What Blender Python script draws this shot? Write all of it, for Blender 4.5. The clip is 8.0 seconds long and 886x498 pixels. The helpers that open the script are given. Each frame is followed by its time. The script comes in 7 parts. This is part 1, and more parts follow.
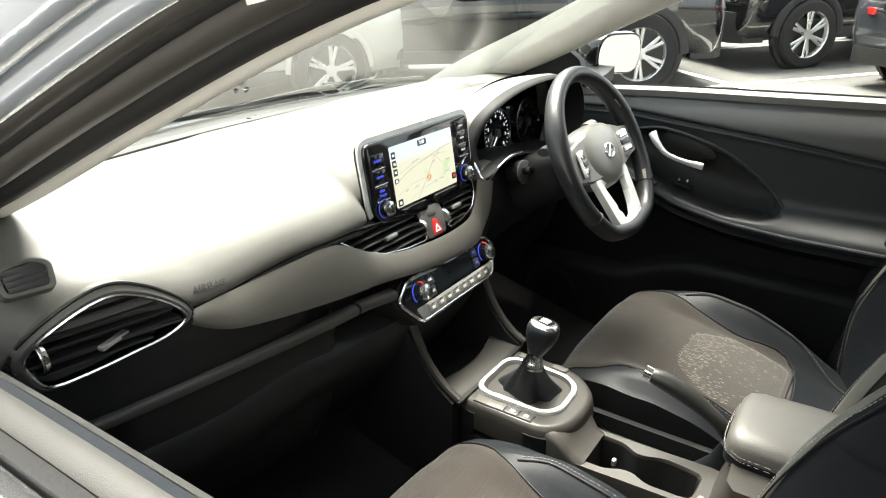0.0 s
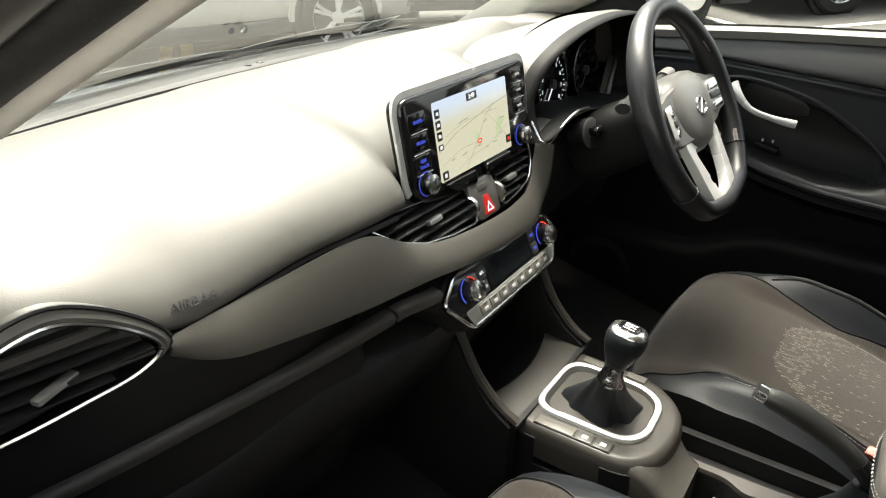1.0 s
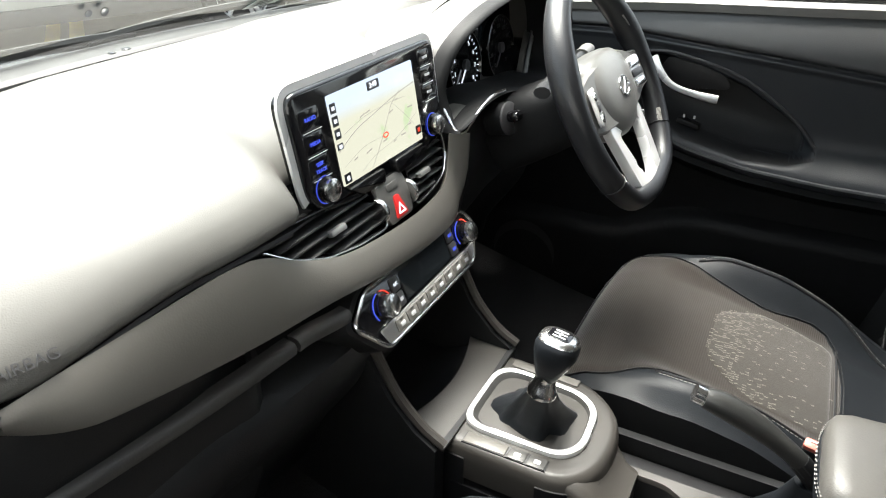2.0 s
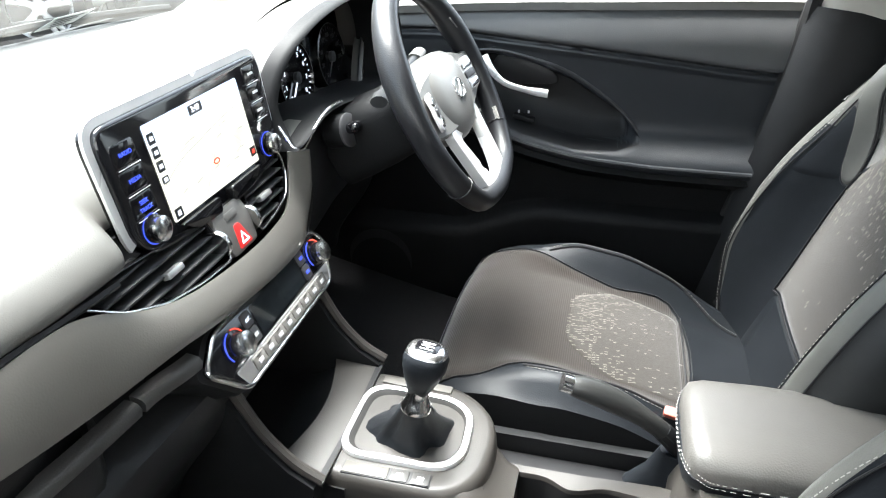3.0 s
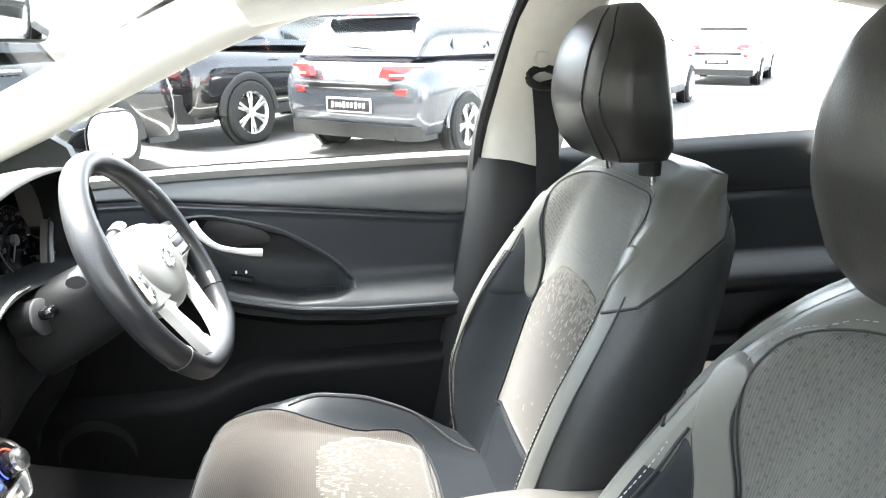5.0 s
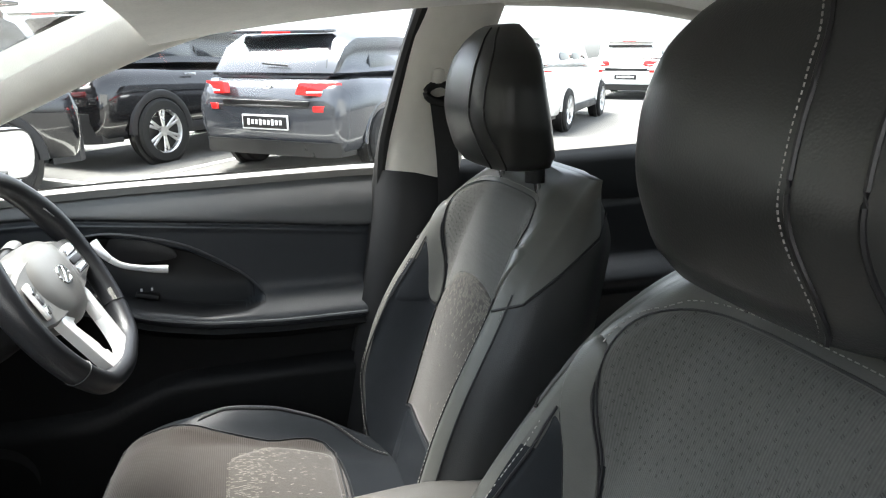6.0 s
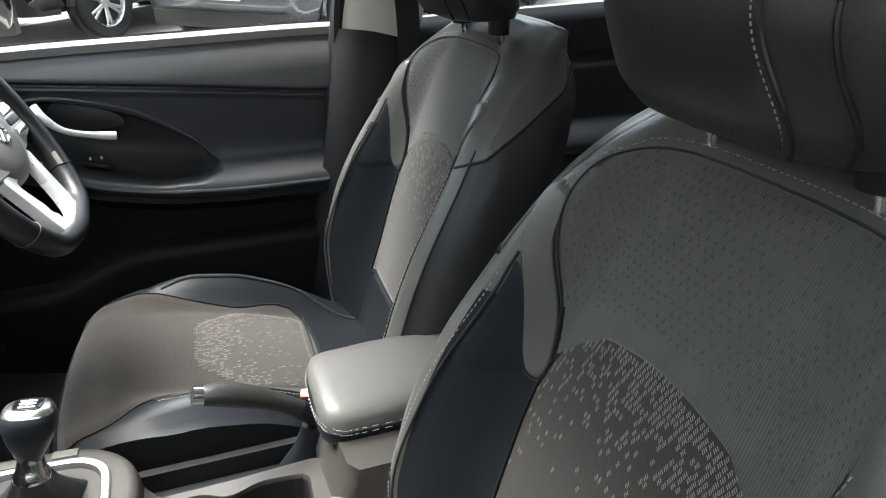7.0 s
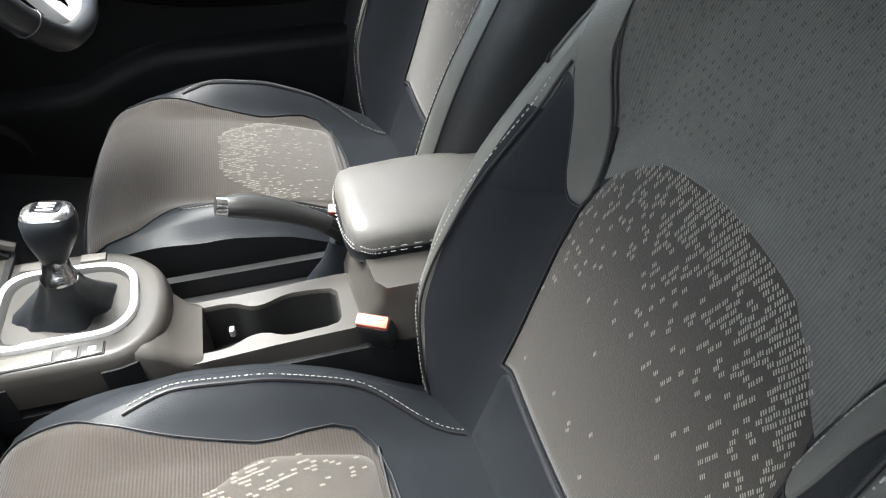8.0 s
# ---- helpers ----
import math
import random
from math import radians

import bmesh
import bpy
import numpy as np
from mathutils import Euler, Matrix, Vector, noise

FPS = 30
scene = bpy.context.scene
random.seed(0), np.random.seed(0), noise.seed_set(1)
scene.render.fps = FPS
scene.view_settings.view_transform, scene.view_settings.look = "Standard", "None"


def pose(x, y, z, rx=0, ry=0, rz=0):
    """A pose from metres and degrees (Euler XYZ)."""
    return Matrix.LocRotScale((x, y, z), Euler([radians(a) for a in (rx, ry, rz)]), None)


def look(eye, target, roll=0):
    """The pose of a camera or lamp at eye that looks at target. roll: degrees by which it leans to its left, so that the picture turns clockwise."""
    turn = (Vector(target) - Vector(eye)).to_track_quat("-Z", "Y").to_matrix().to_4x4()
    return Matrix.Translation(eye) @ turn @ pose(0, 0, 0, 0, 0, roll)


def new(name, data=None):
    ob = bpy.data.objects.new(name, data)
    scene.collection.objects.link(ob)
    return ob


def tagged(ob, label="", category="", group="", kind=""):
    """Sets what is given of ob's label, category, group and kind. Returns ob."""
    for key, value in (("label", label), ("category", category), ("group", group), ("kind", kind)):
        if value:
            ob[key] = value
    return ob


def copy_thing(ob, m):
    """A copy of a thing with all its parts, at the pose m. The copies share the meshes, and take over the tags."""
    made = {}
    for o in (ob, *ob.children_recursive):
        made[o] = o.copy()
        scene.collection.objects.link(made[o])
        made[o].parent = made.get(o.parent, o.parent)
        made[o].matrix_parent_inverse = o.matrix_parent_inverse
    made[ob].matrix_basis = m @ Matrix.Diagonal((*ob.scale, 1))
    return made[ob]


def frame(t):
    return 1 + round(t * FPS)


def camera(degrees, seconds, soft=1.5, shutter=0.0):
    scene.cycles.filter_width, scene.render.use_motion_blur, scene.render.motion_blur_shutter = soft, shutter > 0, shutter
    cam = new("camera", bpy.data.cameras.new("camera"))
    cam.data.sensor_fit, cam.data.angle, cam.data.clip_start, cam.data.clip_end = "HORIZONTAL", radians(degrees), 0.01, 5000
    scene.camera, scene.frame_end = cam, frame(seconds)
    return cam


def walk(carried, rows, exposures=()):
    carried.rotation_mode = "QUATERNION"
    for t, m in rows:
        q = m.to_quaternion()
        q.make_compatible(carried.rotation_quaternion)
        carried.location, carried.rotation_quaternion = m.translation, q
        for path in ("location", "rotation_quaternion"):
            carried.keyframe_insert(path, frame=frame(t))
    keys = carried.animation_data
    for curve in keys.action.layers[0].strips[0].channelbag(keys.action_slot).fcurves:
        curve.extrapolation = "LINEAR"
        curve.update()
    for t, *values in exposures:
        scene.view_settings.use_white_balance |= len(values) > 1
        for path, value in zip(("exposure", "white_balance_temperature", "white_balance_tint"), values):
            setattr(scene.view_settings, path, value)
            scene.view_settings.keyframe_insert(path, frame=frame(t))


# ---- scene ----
# ---------------------------------------------------------------- camera
cam = camera(66.7, 8.0, soft=1.1)
# seconds, eye, heading (left of straight ahead), pitch, lean
PATH = [
    (0.0, (-0.900, -0.422, 1.272), -55.28, -23.19, -0.54),
    (0.5, (-0.803, -0.294, 1.230), -54.87, -24.21, -0.77),
    (1.0, (-0.736, -0.229, 1.213), -54.70, -27.11, -0.80),
    (1.2, (-0.715, -0.210, 1.212), -55.35, -28.40, -0.70),
    (2.3, (-0.618, -0.188, 1.203), -65.41, -29.50, -0.45),
    (2.5, (-0.612, -0.188, 1.204), -68.22, -29.73, -0.45),
    (3.0, (-0.605, -0.181, 1.205), -75.47, -29.34, -0.75),
    (3.5, (-0.603, -0.180, 1.201), -83.59, -28.39, -0.80),
    (4.0, (-0.605, -0.182, 1.202), -90.73, -24.63, -0.65),
    (4.5, (-0.621, -0.186, 1.212), -95.79, -19.74, -0.60),
    (5.0, (-0.632, -0.197, 1.214), -99.71, -16.70, -0.43),
    (5.2, (-0.642, -0.203, 1.216), -101.19, -15.86, -0.37),
    (6.3, (-0.699, -0.230, 1.214), -107.97, -16.72, -0.25),
    (6.5, (-0.699, -0.230, 1.202), -108.53, -18.80, -0.31),
    (7.0, (-0.691, -0.232, 1.175), -109.23, -25.35, -0.28),
    (7.5, (-0.671, -0.230, 1.159), -109.38, -32.92, 0.37),
    (8.0, (-0.643, -0.244, 1.139), -106.05, -40.47, 0.43),
]


def aim(eye, yaw, pitch, lean):
    a, b = radians(yaw), radians(pitch)
    way = Vector((-math.sin(a) * math.cos(b), math.cos(a) * math.cos(b), math.sin(b)))
    return look(eye, Vector(eye) + way, lean)


EXPOSURE = [(0.0, 2.95, 6600, 5), (0.5, 2.65, 6600, 6), (1.2, 2.5, 6900, 7), (2.3, 3.1, 6100, 8), (3.5, 3.95, 5950, 8), (4.5, 4.65, 6050, 8), (5.0, 4.7, 6150, 8), (5.2, 4.55, 6150, 8), (6.3, 3.05, 6150, 9), (7.0, 3.05, 6100, 9), (8.0, 3.5, 6050, 9)]
walk(cam, [(t, aim(e, y, p, l)) for t, e, y, p, l in PATH], EXPOSURE)

# ---------------------------------------------------------------- sky and sun
SUN_TO = Vector((0.27, 0.38, 1.0)).normalized()  # the way towards the sun
world = bpy.data.worlds.new("sky")
scene.world = world
world.use_nodes = True
wn = world.node_tree.nodes
sky = wn.new("ShaderNodeTexSky")
sky.sky_type = "NISHITA"
sky.sun_disc = False
sky.sun_elevation = math.asin(SUN_TO.z)
sky.sun_rotation = math.atan2(SUN_TO.x, SUN_TO.y)
sky.air_density, sky.dust_density, sky.ozone_density = 1.0, 3.5, 1.0
wn["Background"].inputs["Strength"].default_value = 0.095
haze = wn.new("ShaderNodeHueSaturation")  # thin high cloud: a paler sky
haze.inputs["Saturation"].default_value = 0.3
world.node_tree.links.new(sky.outputs["Color"], haze.inputs["Color"])
world.node_tree.links.new(haze.outputs["Color"], wn["Background"].inputs["Color"])
sun = new("sun", bpy.data.lights.new("sun", "SUN"))
sun.data.energy, sun.data.angle, sun.data.color = 3.6, radians(42.0), (1.0, 0.94, 0.85)
sun.matrix_basis = look((0, 0, 8), Vector((0, 0, 8)) - SUN_TO)
# ---------------------------------------------------------------- materials


def material(name, color, rough=0.5, metal=0.0, vary=0.15, scale=40.0, bump=0.0, bump_scale=400.0, rough_vary=0.08, coat=0.0, spec=0.5, sheen=0.0, emit=None, transmission=0.0, ior=1.45):
    """A principled surface with variation at two scales and a fine relief."""
    m = bpy.data.materials.new(name)
    m.use_nodes = True
    nt = m.node_tree
    n, l = nt.nodes, nt.links
    p = n["Principled BSDF"]
    p.inputs["Metallic"].default_value = metal
    p.inputs["Specular IOR Level"].default_value = spec
    p.inputs["Coat Weight"].default_value = coat
    p.inputs["Coat Roughness"].default_value = 0.05
    p.inputs["IOR"].default_value = ior
    p.inputs["Sheen Weight"].default_value = sheen
    p.inputs["Transmission Weight"].default_value = transmission
    tc = n.new("ShaderNodeTexCoord")
    big, small = n.new("ShaderNodeTexNoise"), n.new("ShaderNodeTexNoise")
    big.inputs["Scale"].default_value, small.inputs["Scale"].default_value = scale * 0.12, scale
    big.inputs["Detail"].default_value, small.inputs["Detail"].default_value = 3, 4
    for t in (big, small):
        l.new(tc.outputs["Object"], t.inputs["Vector"])
    mix = n.new("ShaderNodeMath")
    mix.operation = "ADD"
    l.new(big.outputs["Fac"], mix.inputs[0])
    l.new(small.outputs["Fac"], mix.inputs[1])
    ramp = n.new("ShaderNodeMapRange")
    ramp.inputs["From Min"].default_value, ramp.inputs["From Max"].default_value = 0.6, 1.4
    ramp.inputs["To Min"].default_value, ramp.inputs["To Max"].default_value = 1 - vary, 1 + vary
    l.new(mix.outputs[0], ramp.inputs["Value"])
    tint = n.new("ShaderNodeVectorMath")
    tint.operation = "SCALE"
    tint.inputs[0].default_value = color[:3]
    l.new(ramp.outputs["Result"], tint.inputs["Scale"])
    l.new(tint.outputs["Vector"], p.inputs["Base Color"])
    rr = n.new("ShaderNodeMapRange")
    rr.inputs["From Min"].default_value, rr.inputs["From Max"].default_value = 0.3, 0.7
    rr.inputs["To Min"].default_value, rr.inputs["To Max"].default_value = max(rough - rough_vary, 0.0), min(rough + rough_vary, 1.0)
    l.new(big.outputs["Fac"], rr.inputs["Value"])
    l.new(rr.outputs["Result"], p.inputs["Roughness"])
    if bump:
        tex = n.new("ShaderNodeTexVoronoi")
        tex.feature = "SMOOTH_F1"
        tex.inputs["Scale"].default_value = bump_scale
        l.new(tc.outputs["Object"], tex.inputs["Vector"])
        b = n.new("ShaderNodeBump")
        b.inputs["Strength"].default_value, b.inputs["Distance"].default_value = bump, 0.001
        l.new(tex.outputs["Distance"], b.inputs["Height"])
        l.new(b.outputs["Normal"], p.inputs["Normal"])
    if emit:
        p.inputs["Emission Color"].default_value = (*emit[:3], 1)
        p.inputs["Emission Strength"].default_value = emit[3]
    return m


def cloth(name, color, rib, axis=0, spots=0.0):
    """Woven seat cloth: fine ribs across one axis with a faint mottling."""
    m = material(name, color, rough=0.85, vary=0.2, scale=300, spec=0.25, sheen=0.25)
    nt = m.node_tree
    n, l = nt.nodes, nt.links
    p = n["Principled BSDF"]
    tc = n.new("ShaderNodeTexCoord")
    wave = n.new("ShaderNodeTexWave")
    wave.wave_type, wave.bands_direction = "BANDS", "XYZ"[axis]
    wave.inputs["Scale"].default_value = rib
    wave.inputs["Distortion"].default_value, wave.inputs["Detail"].default_value = 0.0, 0.0
    wave.inputs["Detail Scale"].default_value = 3.0
    l.new(tc.outputs["Object"], wave.inputs["Vector"])
    b = n.new("ShaderNodeBump")
    b.inputs["Strength"].default_value, b.inputs["Distance"].default_value = 0.35, 0.0008
    l.new(wave.outputs["Fac"], b.inputs["Height"])
    l.new(b.outputs["Normal"], p.inputs["Normal"])
    old = p.inputs["Base Color"].links[0].from_socket
    ramp = n.new("ShaderNodeMapRange")
    ramp.inputs["To Min"].default_value, ramp.inputs["To Max"].default_value = 0.82, 1.12
    l.new(wave.outputs["Fac"], ramp.inputs["Value"])
    sc = n.new("ShaderNodeVectorMath")
    sc.operation = "SCALE"
    l.new(old, sc.inputs[0])
    l.new(ramp.outputs["Result"], sc.inputs["Scale"])
    l.new(sc.outputs["Vector"], p.inputs["Base Color"])
    return m


M_PAD = material("dash_soft_plastic", (0.080, 0.078, 0.071), rough=0.50, vary=0.06, bump=0.16, bump_scale=900, rough_vary=0.05)
M_BLACK = material("black_grained_plastic", (0.0105, 0.011, 0.0118), rough=0.5, spec=0.35, vary=0.15, bump=0.2, bump_scale=700)
# darker, duller black for column, lower doors and cushion sides: shade put into colour
M_BLACK_SHADED = material("black_plastic_shaded_tone", (0.0065, 0.0068, 0.0072), rough=0.6, spec=0.16, vary=0.12, bump=0.2, bump_scale=700)
M_DOOR = material("door_soft_plastic", (0.017, 0.0195, 0.023), rough=0.36, vary=0.1, bump=0.16, bump_scale=600)
M_TRIM = material("warm_grey_satin_trim", (0.098, 0.093, 0.083), rough=0.42, vary=0.06, bump=0.12, bump_scale=600)
# door top paled in colour to stand in for the grazing sky sheen
M_DOOR_SHEEN = material("soft_door_top_sky_sheen", (0.085, 0.086, 0.087), rough=0.40, vary=0.06, bump=0.12, bump_scale=700)
M_LINER = material("pale_grey_pillar_trim", (0.62, 0.60, 0.55), rough=0.75, vary=0.05, bump=0.2, bump_scale=500)
M_HEAD = material("pale_headliner_felt", (0.75, 0.74, 0.7), rough=0.95, vary=0.07, scale=200, bump=0.3, bump_scale=900)
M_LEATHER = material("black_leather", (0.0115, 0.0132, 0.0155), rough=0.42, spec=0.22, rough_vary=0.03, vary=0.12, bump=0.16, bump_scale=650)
# the same black leather in mid and lit tones: light put into the colour
M_LEATHER_MID = material("black_leather_mid_tone", (0.030, 0.031, 0.031), rough=0.40, spec=0.4, rough_vary=0.03, vary=0.1, bump=0.16, bump_scale=650)
M_LEATHER_LIT = material("black_leather_lit_tone", (0.088, 0.088, 0.081), rough=0.36, rough_vary=0.03, vary=0.1, bump=0.16, bump_scale=650)
# one ribbed fabric in two tones: cushion darkened as shaded, backrest paled as lit
M_CLOTH = cloth("ribbed_cloth_shaded_tone", (0.0215, 0.0172, 0.0138), 92, 1)
M_CLOTH_BACK = cloth("ribbed_cloth_lit_tone", (0.078, 0.078, 0.072), 125, 0)
M_PATCH = material("plain_charcoal_cloth", (0.033, 0.029, 0.0245), rough=0.85, vary=0.22, scale=350, bump=0.35, bump_scale=900, spec=0.25, sheen=0.25)
M_FLECK = material("pale_woven_fleck", (0.21, 0.198, 0.17), rough=0.8, vary=0.2, scale=400)
M_DIMPLE = material("dark_cloth_dimple", (0.040, 0.039, 0.037), rough=0.9)
M_STITCH = material("pale_grey_thread", (0.3, 0.29, 0.27), rough=0.8, vary=0.15, scale=600)
M_RIM = material("black_rim_leather", (0.014, 0.0145, 0.016), rough=0.36, vary=0.12, bump=0.2, bump_scale=700)
M_BRIGHT = material("bright_satin_metal_paint", (0.72, 0.72, 0.71), rough=0.28, metal=0.35, vary=0.03, rough_vary=0.05)
M_FRAME = material("satin_door_frame", (0.045, 0.041, 0.037), rough=0.42, vary=0.08)
M_CONSOLE = material("dark_grey_console_plastic", (0.045, 0.044, 0.042), rough=0.45, vary=0.08, bump=0.12, bump_scale=700)
M_DECK = material("warm_dark_grey_console", (0.040, 0.037, 0.033), rough=0.42, vary=0.07, bump=0.12, bump_scale=700)
M_ARM = material("grey_armrest_leather", (0.095, 0.091, 0.084), rough=0.42, vary=0.06, bump=0.2, bump_scale=500, rough_vary=0.03)
M_LEATHER3 = material("dark_olive_leather", (0.024, 0.0245, 0.0235), rough=0.34, vary=0.1, bump=0.14, bump_scale=650, rough_vary=0.03)
M_MAPLINE = material("lit_map_line", (0.02, 0.02, 0.02), rough=0.3, emit=(1.0, 0.93, 0.78, 0.075))
M_GREY = material("mid_grey_plastic", (0.11, 0.107, 0.1), rough=0.4, vary=0.08, bump=0.1, bump_scale=800)
M_PIPE = material("black_piping", (0.01, 0.01, 0.011), rough=0.5)
M_CHROME = material("satin_chrome", (0.78, 0.78, 0.77), rough=0.2, metal=1.0, vary=0.04, rough_vary=0.06)
M_SILVER = material("satin_silver_paint", (0.55, 0.55, 0.54), rough=0.33, metal=0.75, vary=0.04)
M_GLOSS = material("gloss_black_plastic", (0.006, 0.006, 0.007), rough=0.12, vary=0.1, rough_vary=0.05, coat=0.4)
M_BUTTON = material("dark_grey_button", (0.05, 0.05, 0.052), rough=0.4, vary=0.08)
M_BUTTON2 = material("warm_grey_button", (0.2, 0.19, 0.175), rough=0.42, vary=0.06)
M_RUBBER = material("black_rubber", (0.012, 0.012, 0.012), rough=0.65, vary=0.15, bump=0.2)
M_CARPET = material("black_carpet", (0.007, 0.007, 0.0075), rough=1.0, vary=0.4, scale=300, bump=0.8, bump_scale=500)
M_RED = material("red_hazard_key", (0.45, 0.02, 0.02), rough=0.4, emit=(0.9, 0.03, 0.02, 0.04))
M_REDPLAIN = material("red_plastic", (0.5, 0.03, 0.025), rough=0.4)
M_SALMON = material("worn_red_buckle_key", (0.55, 0.14, 0.1), rough=0.45)
M_PRINT = material("pale_print", (0.65, 0.65, 0.66), rough=0.5)
M_GLOW = material("white_lit_print", (0.6, 0.6, 0.65), rough=0.5, emit=(0.85, 0.9, 1.0, 0.128))
M_BLUE = material("blue_lit_print", (0.05, 0.08, 0.5), rough=0.5, emit=(0.08, 0.12, 1.0, 0.07))
M_REDGLOW = material("red_lit_print", (0.5, 0.05, 0.03), rough=0.5, emit=(1.0, 0.06, 0.03, 0.128))
M_BELT = material("black_belt_webbing", (0.018, 0.018, 0.019), rough=0.8, vary=0.2, scale=500, bump=0.4, bump_scale=1200)
M_BODY = material("silver_blue_car_paint", (0.30, 0.33, 0.38), rough=0.2, metal=0.3, coat=1.0, vary=0.015, rough_vary=0.01)
# the car's own paint again, paled for the sky it reflects at the pillars
M_BODY_SKY = material("silver_blue_paint_sky_tone", (0.42, 0.45, 0.50), rough=0.18, metal=0.4, coat=1.0, vary=0.015, rough_vary=0.01)
M_TYRE = material("tyre_rubber", (0.014, 0.014, 0.014), rough=0.8, vary=0.2, bump=0.3, bump_scale=200)
M_ALLOY = material("silver_alloy", (0.6, 0.6, 0.6), rough=0.3, metal=0.9, vary=0.05)
M_CARBLACK = material("black_car_paint", (0.008, 0.008, 0.009), rough=0.12, coat=1.0, vary=0.015, rough_vary=0.01)
M_CARGREY = material("metallic_grey_car_paint", (0.060, 0.064, 0.074), rough=0.2, metal=0.45, coat=1.0, vary=0.015, rough_vary=0.01)
M_CARWHITE = material("white_car_paint", (0.75, 0.75, 0.73), rough=0.25, coat=0.8, vary=0.015, rough_vary=0.01)
M_CARSILVER = material("pale_silver_car_paint", (0.5, 0.5, 0.46), rough=0.25, metal=0.3, coat=0.8, vary=0.015, rough_vary=0.01)
M_CLAD = material("grey_plastic_cladding", (0.020, 0.020, 0.021), rough=0.55, vary=0.12, bump=0.2)
M_LAMP = material("red_lamp_lens", (0.5, 0.015, 0.015), rough=0.12, coat=0.6, emit=(1.0, 0.03, 0.02, 0.0192))
M_CARGLASS = material("dark_car_glass", (0.012, 0.015, 0.017), rough=0.05, spec=1.0, coat=0.6, vary=0.1, rough_vary=0.02)
M_PLATE = material("black_plate", (0.01, 0.01, 0.01), rough=0.35)
M_PLATEFRAME = material("pale_plate_frame", (0.6, 0.6, 0.6), rough=0.4)
M_ASPHALT = material("asphalt", (0.1, 0.097, 0.092), rough=0.92, vary=0.35, scale=60, bump=0.9, bump_scale=160)
M_LINE = material("white_road_paint", (0.68, 0.67, 0.62), rough=0.75, vary=0.2, scale=25, bump=0.3, bump_scale=200)
M_YELLOW = material("yellow_road_paint", (0.62, 0.46, 0.06), rough=0.75, vary=0.2, scale=25)
M_KERB = material("concrete_kerb", (0.36, 0.34, 0.3), rough=0.9, vary=0.22, scale=30, bump=0.5, bump_scale=120)
M_PAVE = material("concrete_pavement", (0.38, 0.36, 0.32), rough=0.9, vary=0.15, scale=20, bump=0.4, bump_scale=150)
M_BOUNCEWALL = material("white_bounce_wall", (0.78, 0.77, 0.74), rough=0.9, vary=0.05, scale=12, bump=0.4, bump_scale=150)
M_RENDERWALL = material("cream_rendered_wall", (0.40, 0.38, 0.32), rough=0.9, vary=0.08, scale=12, bump=0.4, bump_scale=150)


def clear_glass(name, tint, gloss, base=0.035):
    m = bpy.data.materials.new(name)
    m.use_nodes = True
    n, l = m.node_tree.nodes, m.node_tree.links
    n.remove(n["Principled BSDF"])
    tr, gl, mix = n.new("ShaderNodeBsdfTransparent"), n.new("ShaderNodeBsdfGlossy"), n.new("ShaderNodeMixShader")
    tr.inputs["Color"].default_value = (*tint, 1)
    gl.inputs["Roughness"].default_value = 0.01
    lw, pw, sc = n.new("ShaderNodeLayerWeight"), n.new("ShaderNodeMath"), n.new("ShaderNodeMath")
    pw.operation, sc.operation = "POWER", "MULTIPLY_ADD"
    pw.inputs[1].default_value = 5.0
    sc.inputs[1].default_value, sc.inputs[2].default_value = gloss, base
    lw.inputs["Blend"].default_value = 0.5
    l.new(lw.outputs["Facing"], pw.inputs[0])
    l.new(pw.outputs[0], sc.inputs[0])
    l.new(sc.outputs[0], mix.inputs["Fac"])
    l.new(tr.outputs["BSDF"], mix.inputs[1])
    l.new(gl.outputs["BSDF"], mix.inputs[2])
    l.new(mix.outputs["Shader"], n["Material Output"].inputs["Surface"])
    return m


M_GLASS = clear_glass("clear_car_glass", (0.92, 0.95, 0.93), 0.8)
M_SCREENGLASS = clear_glass("coated_windscreen_glass", (0.88, 0.93, 0.90), 0.9, 0.085)
M_TINT = clear_glass("tinted_privacy_glass", (0.10, 0.11, 0.11), 0.8)
M_MIRROR = material("mirror_silver", (0.85, 0.86, 0.86), rough=0.02, metal=1.0, vary=0.01, rough_vary=0.01)


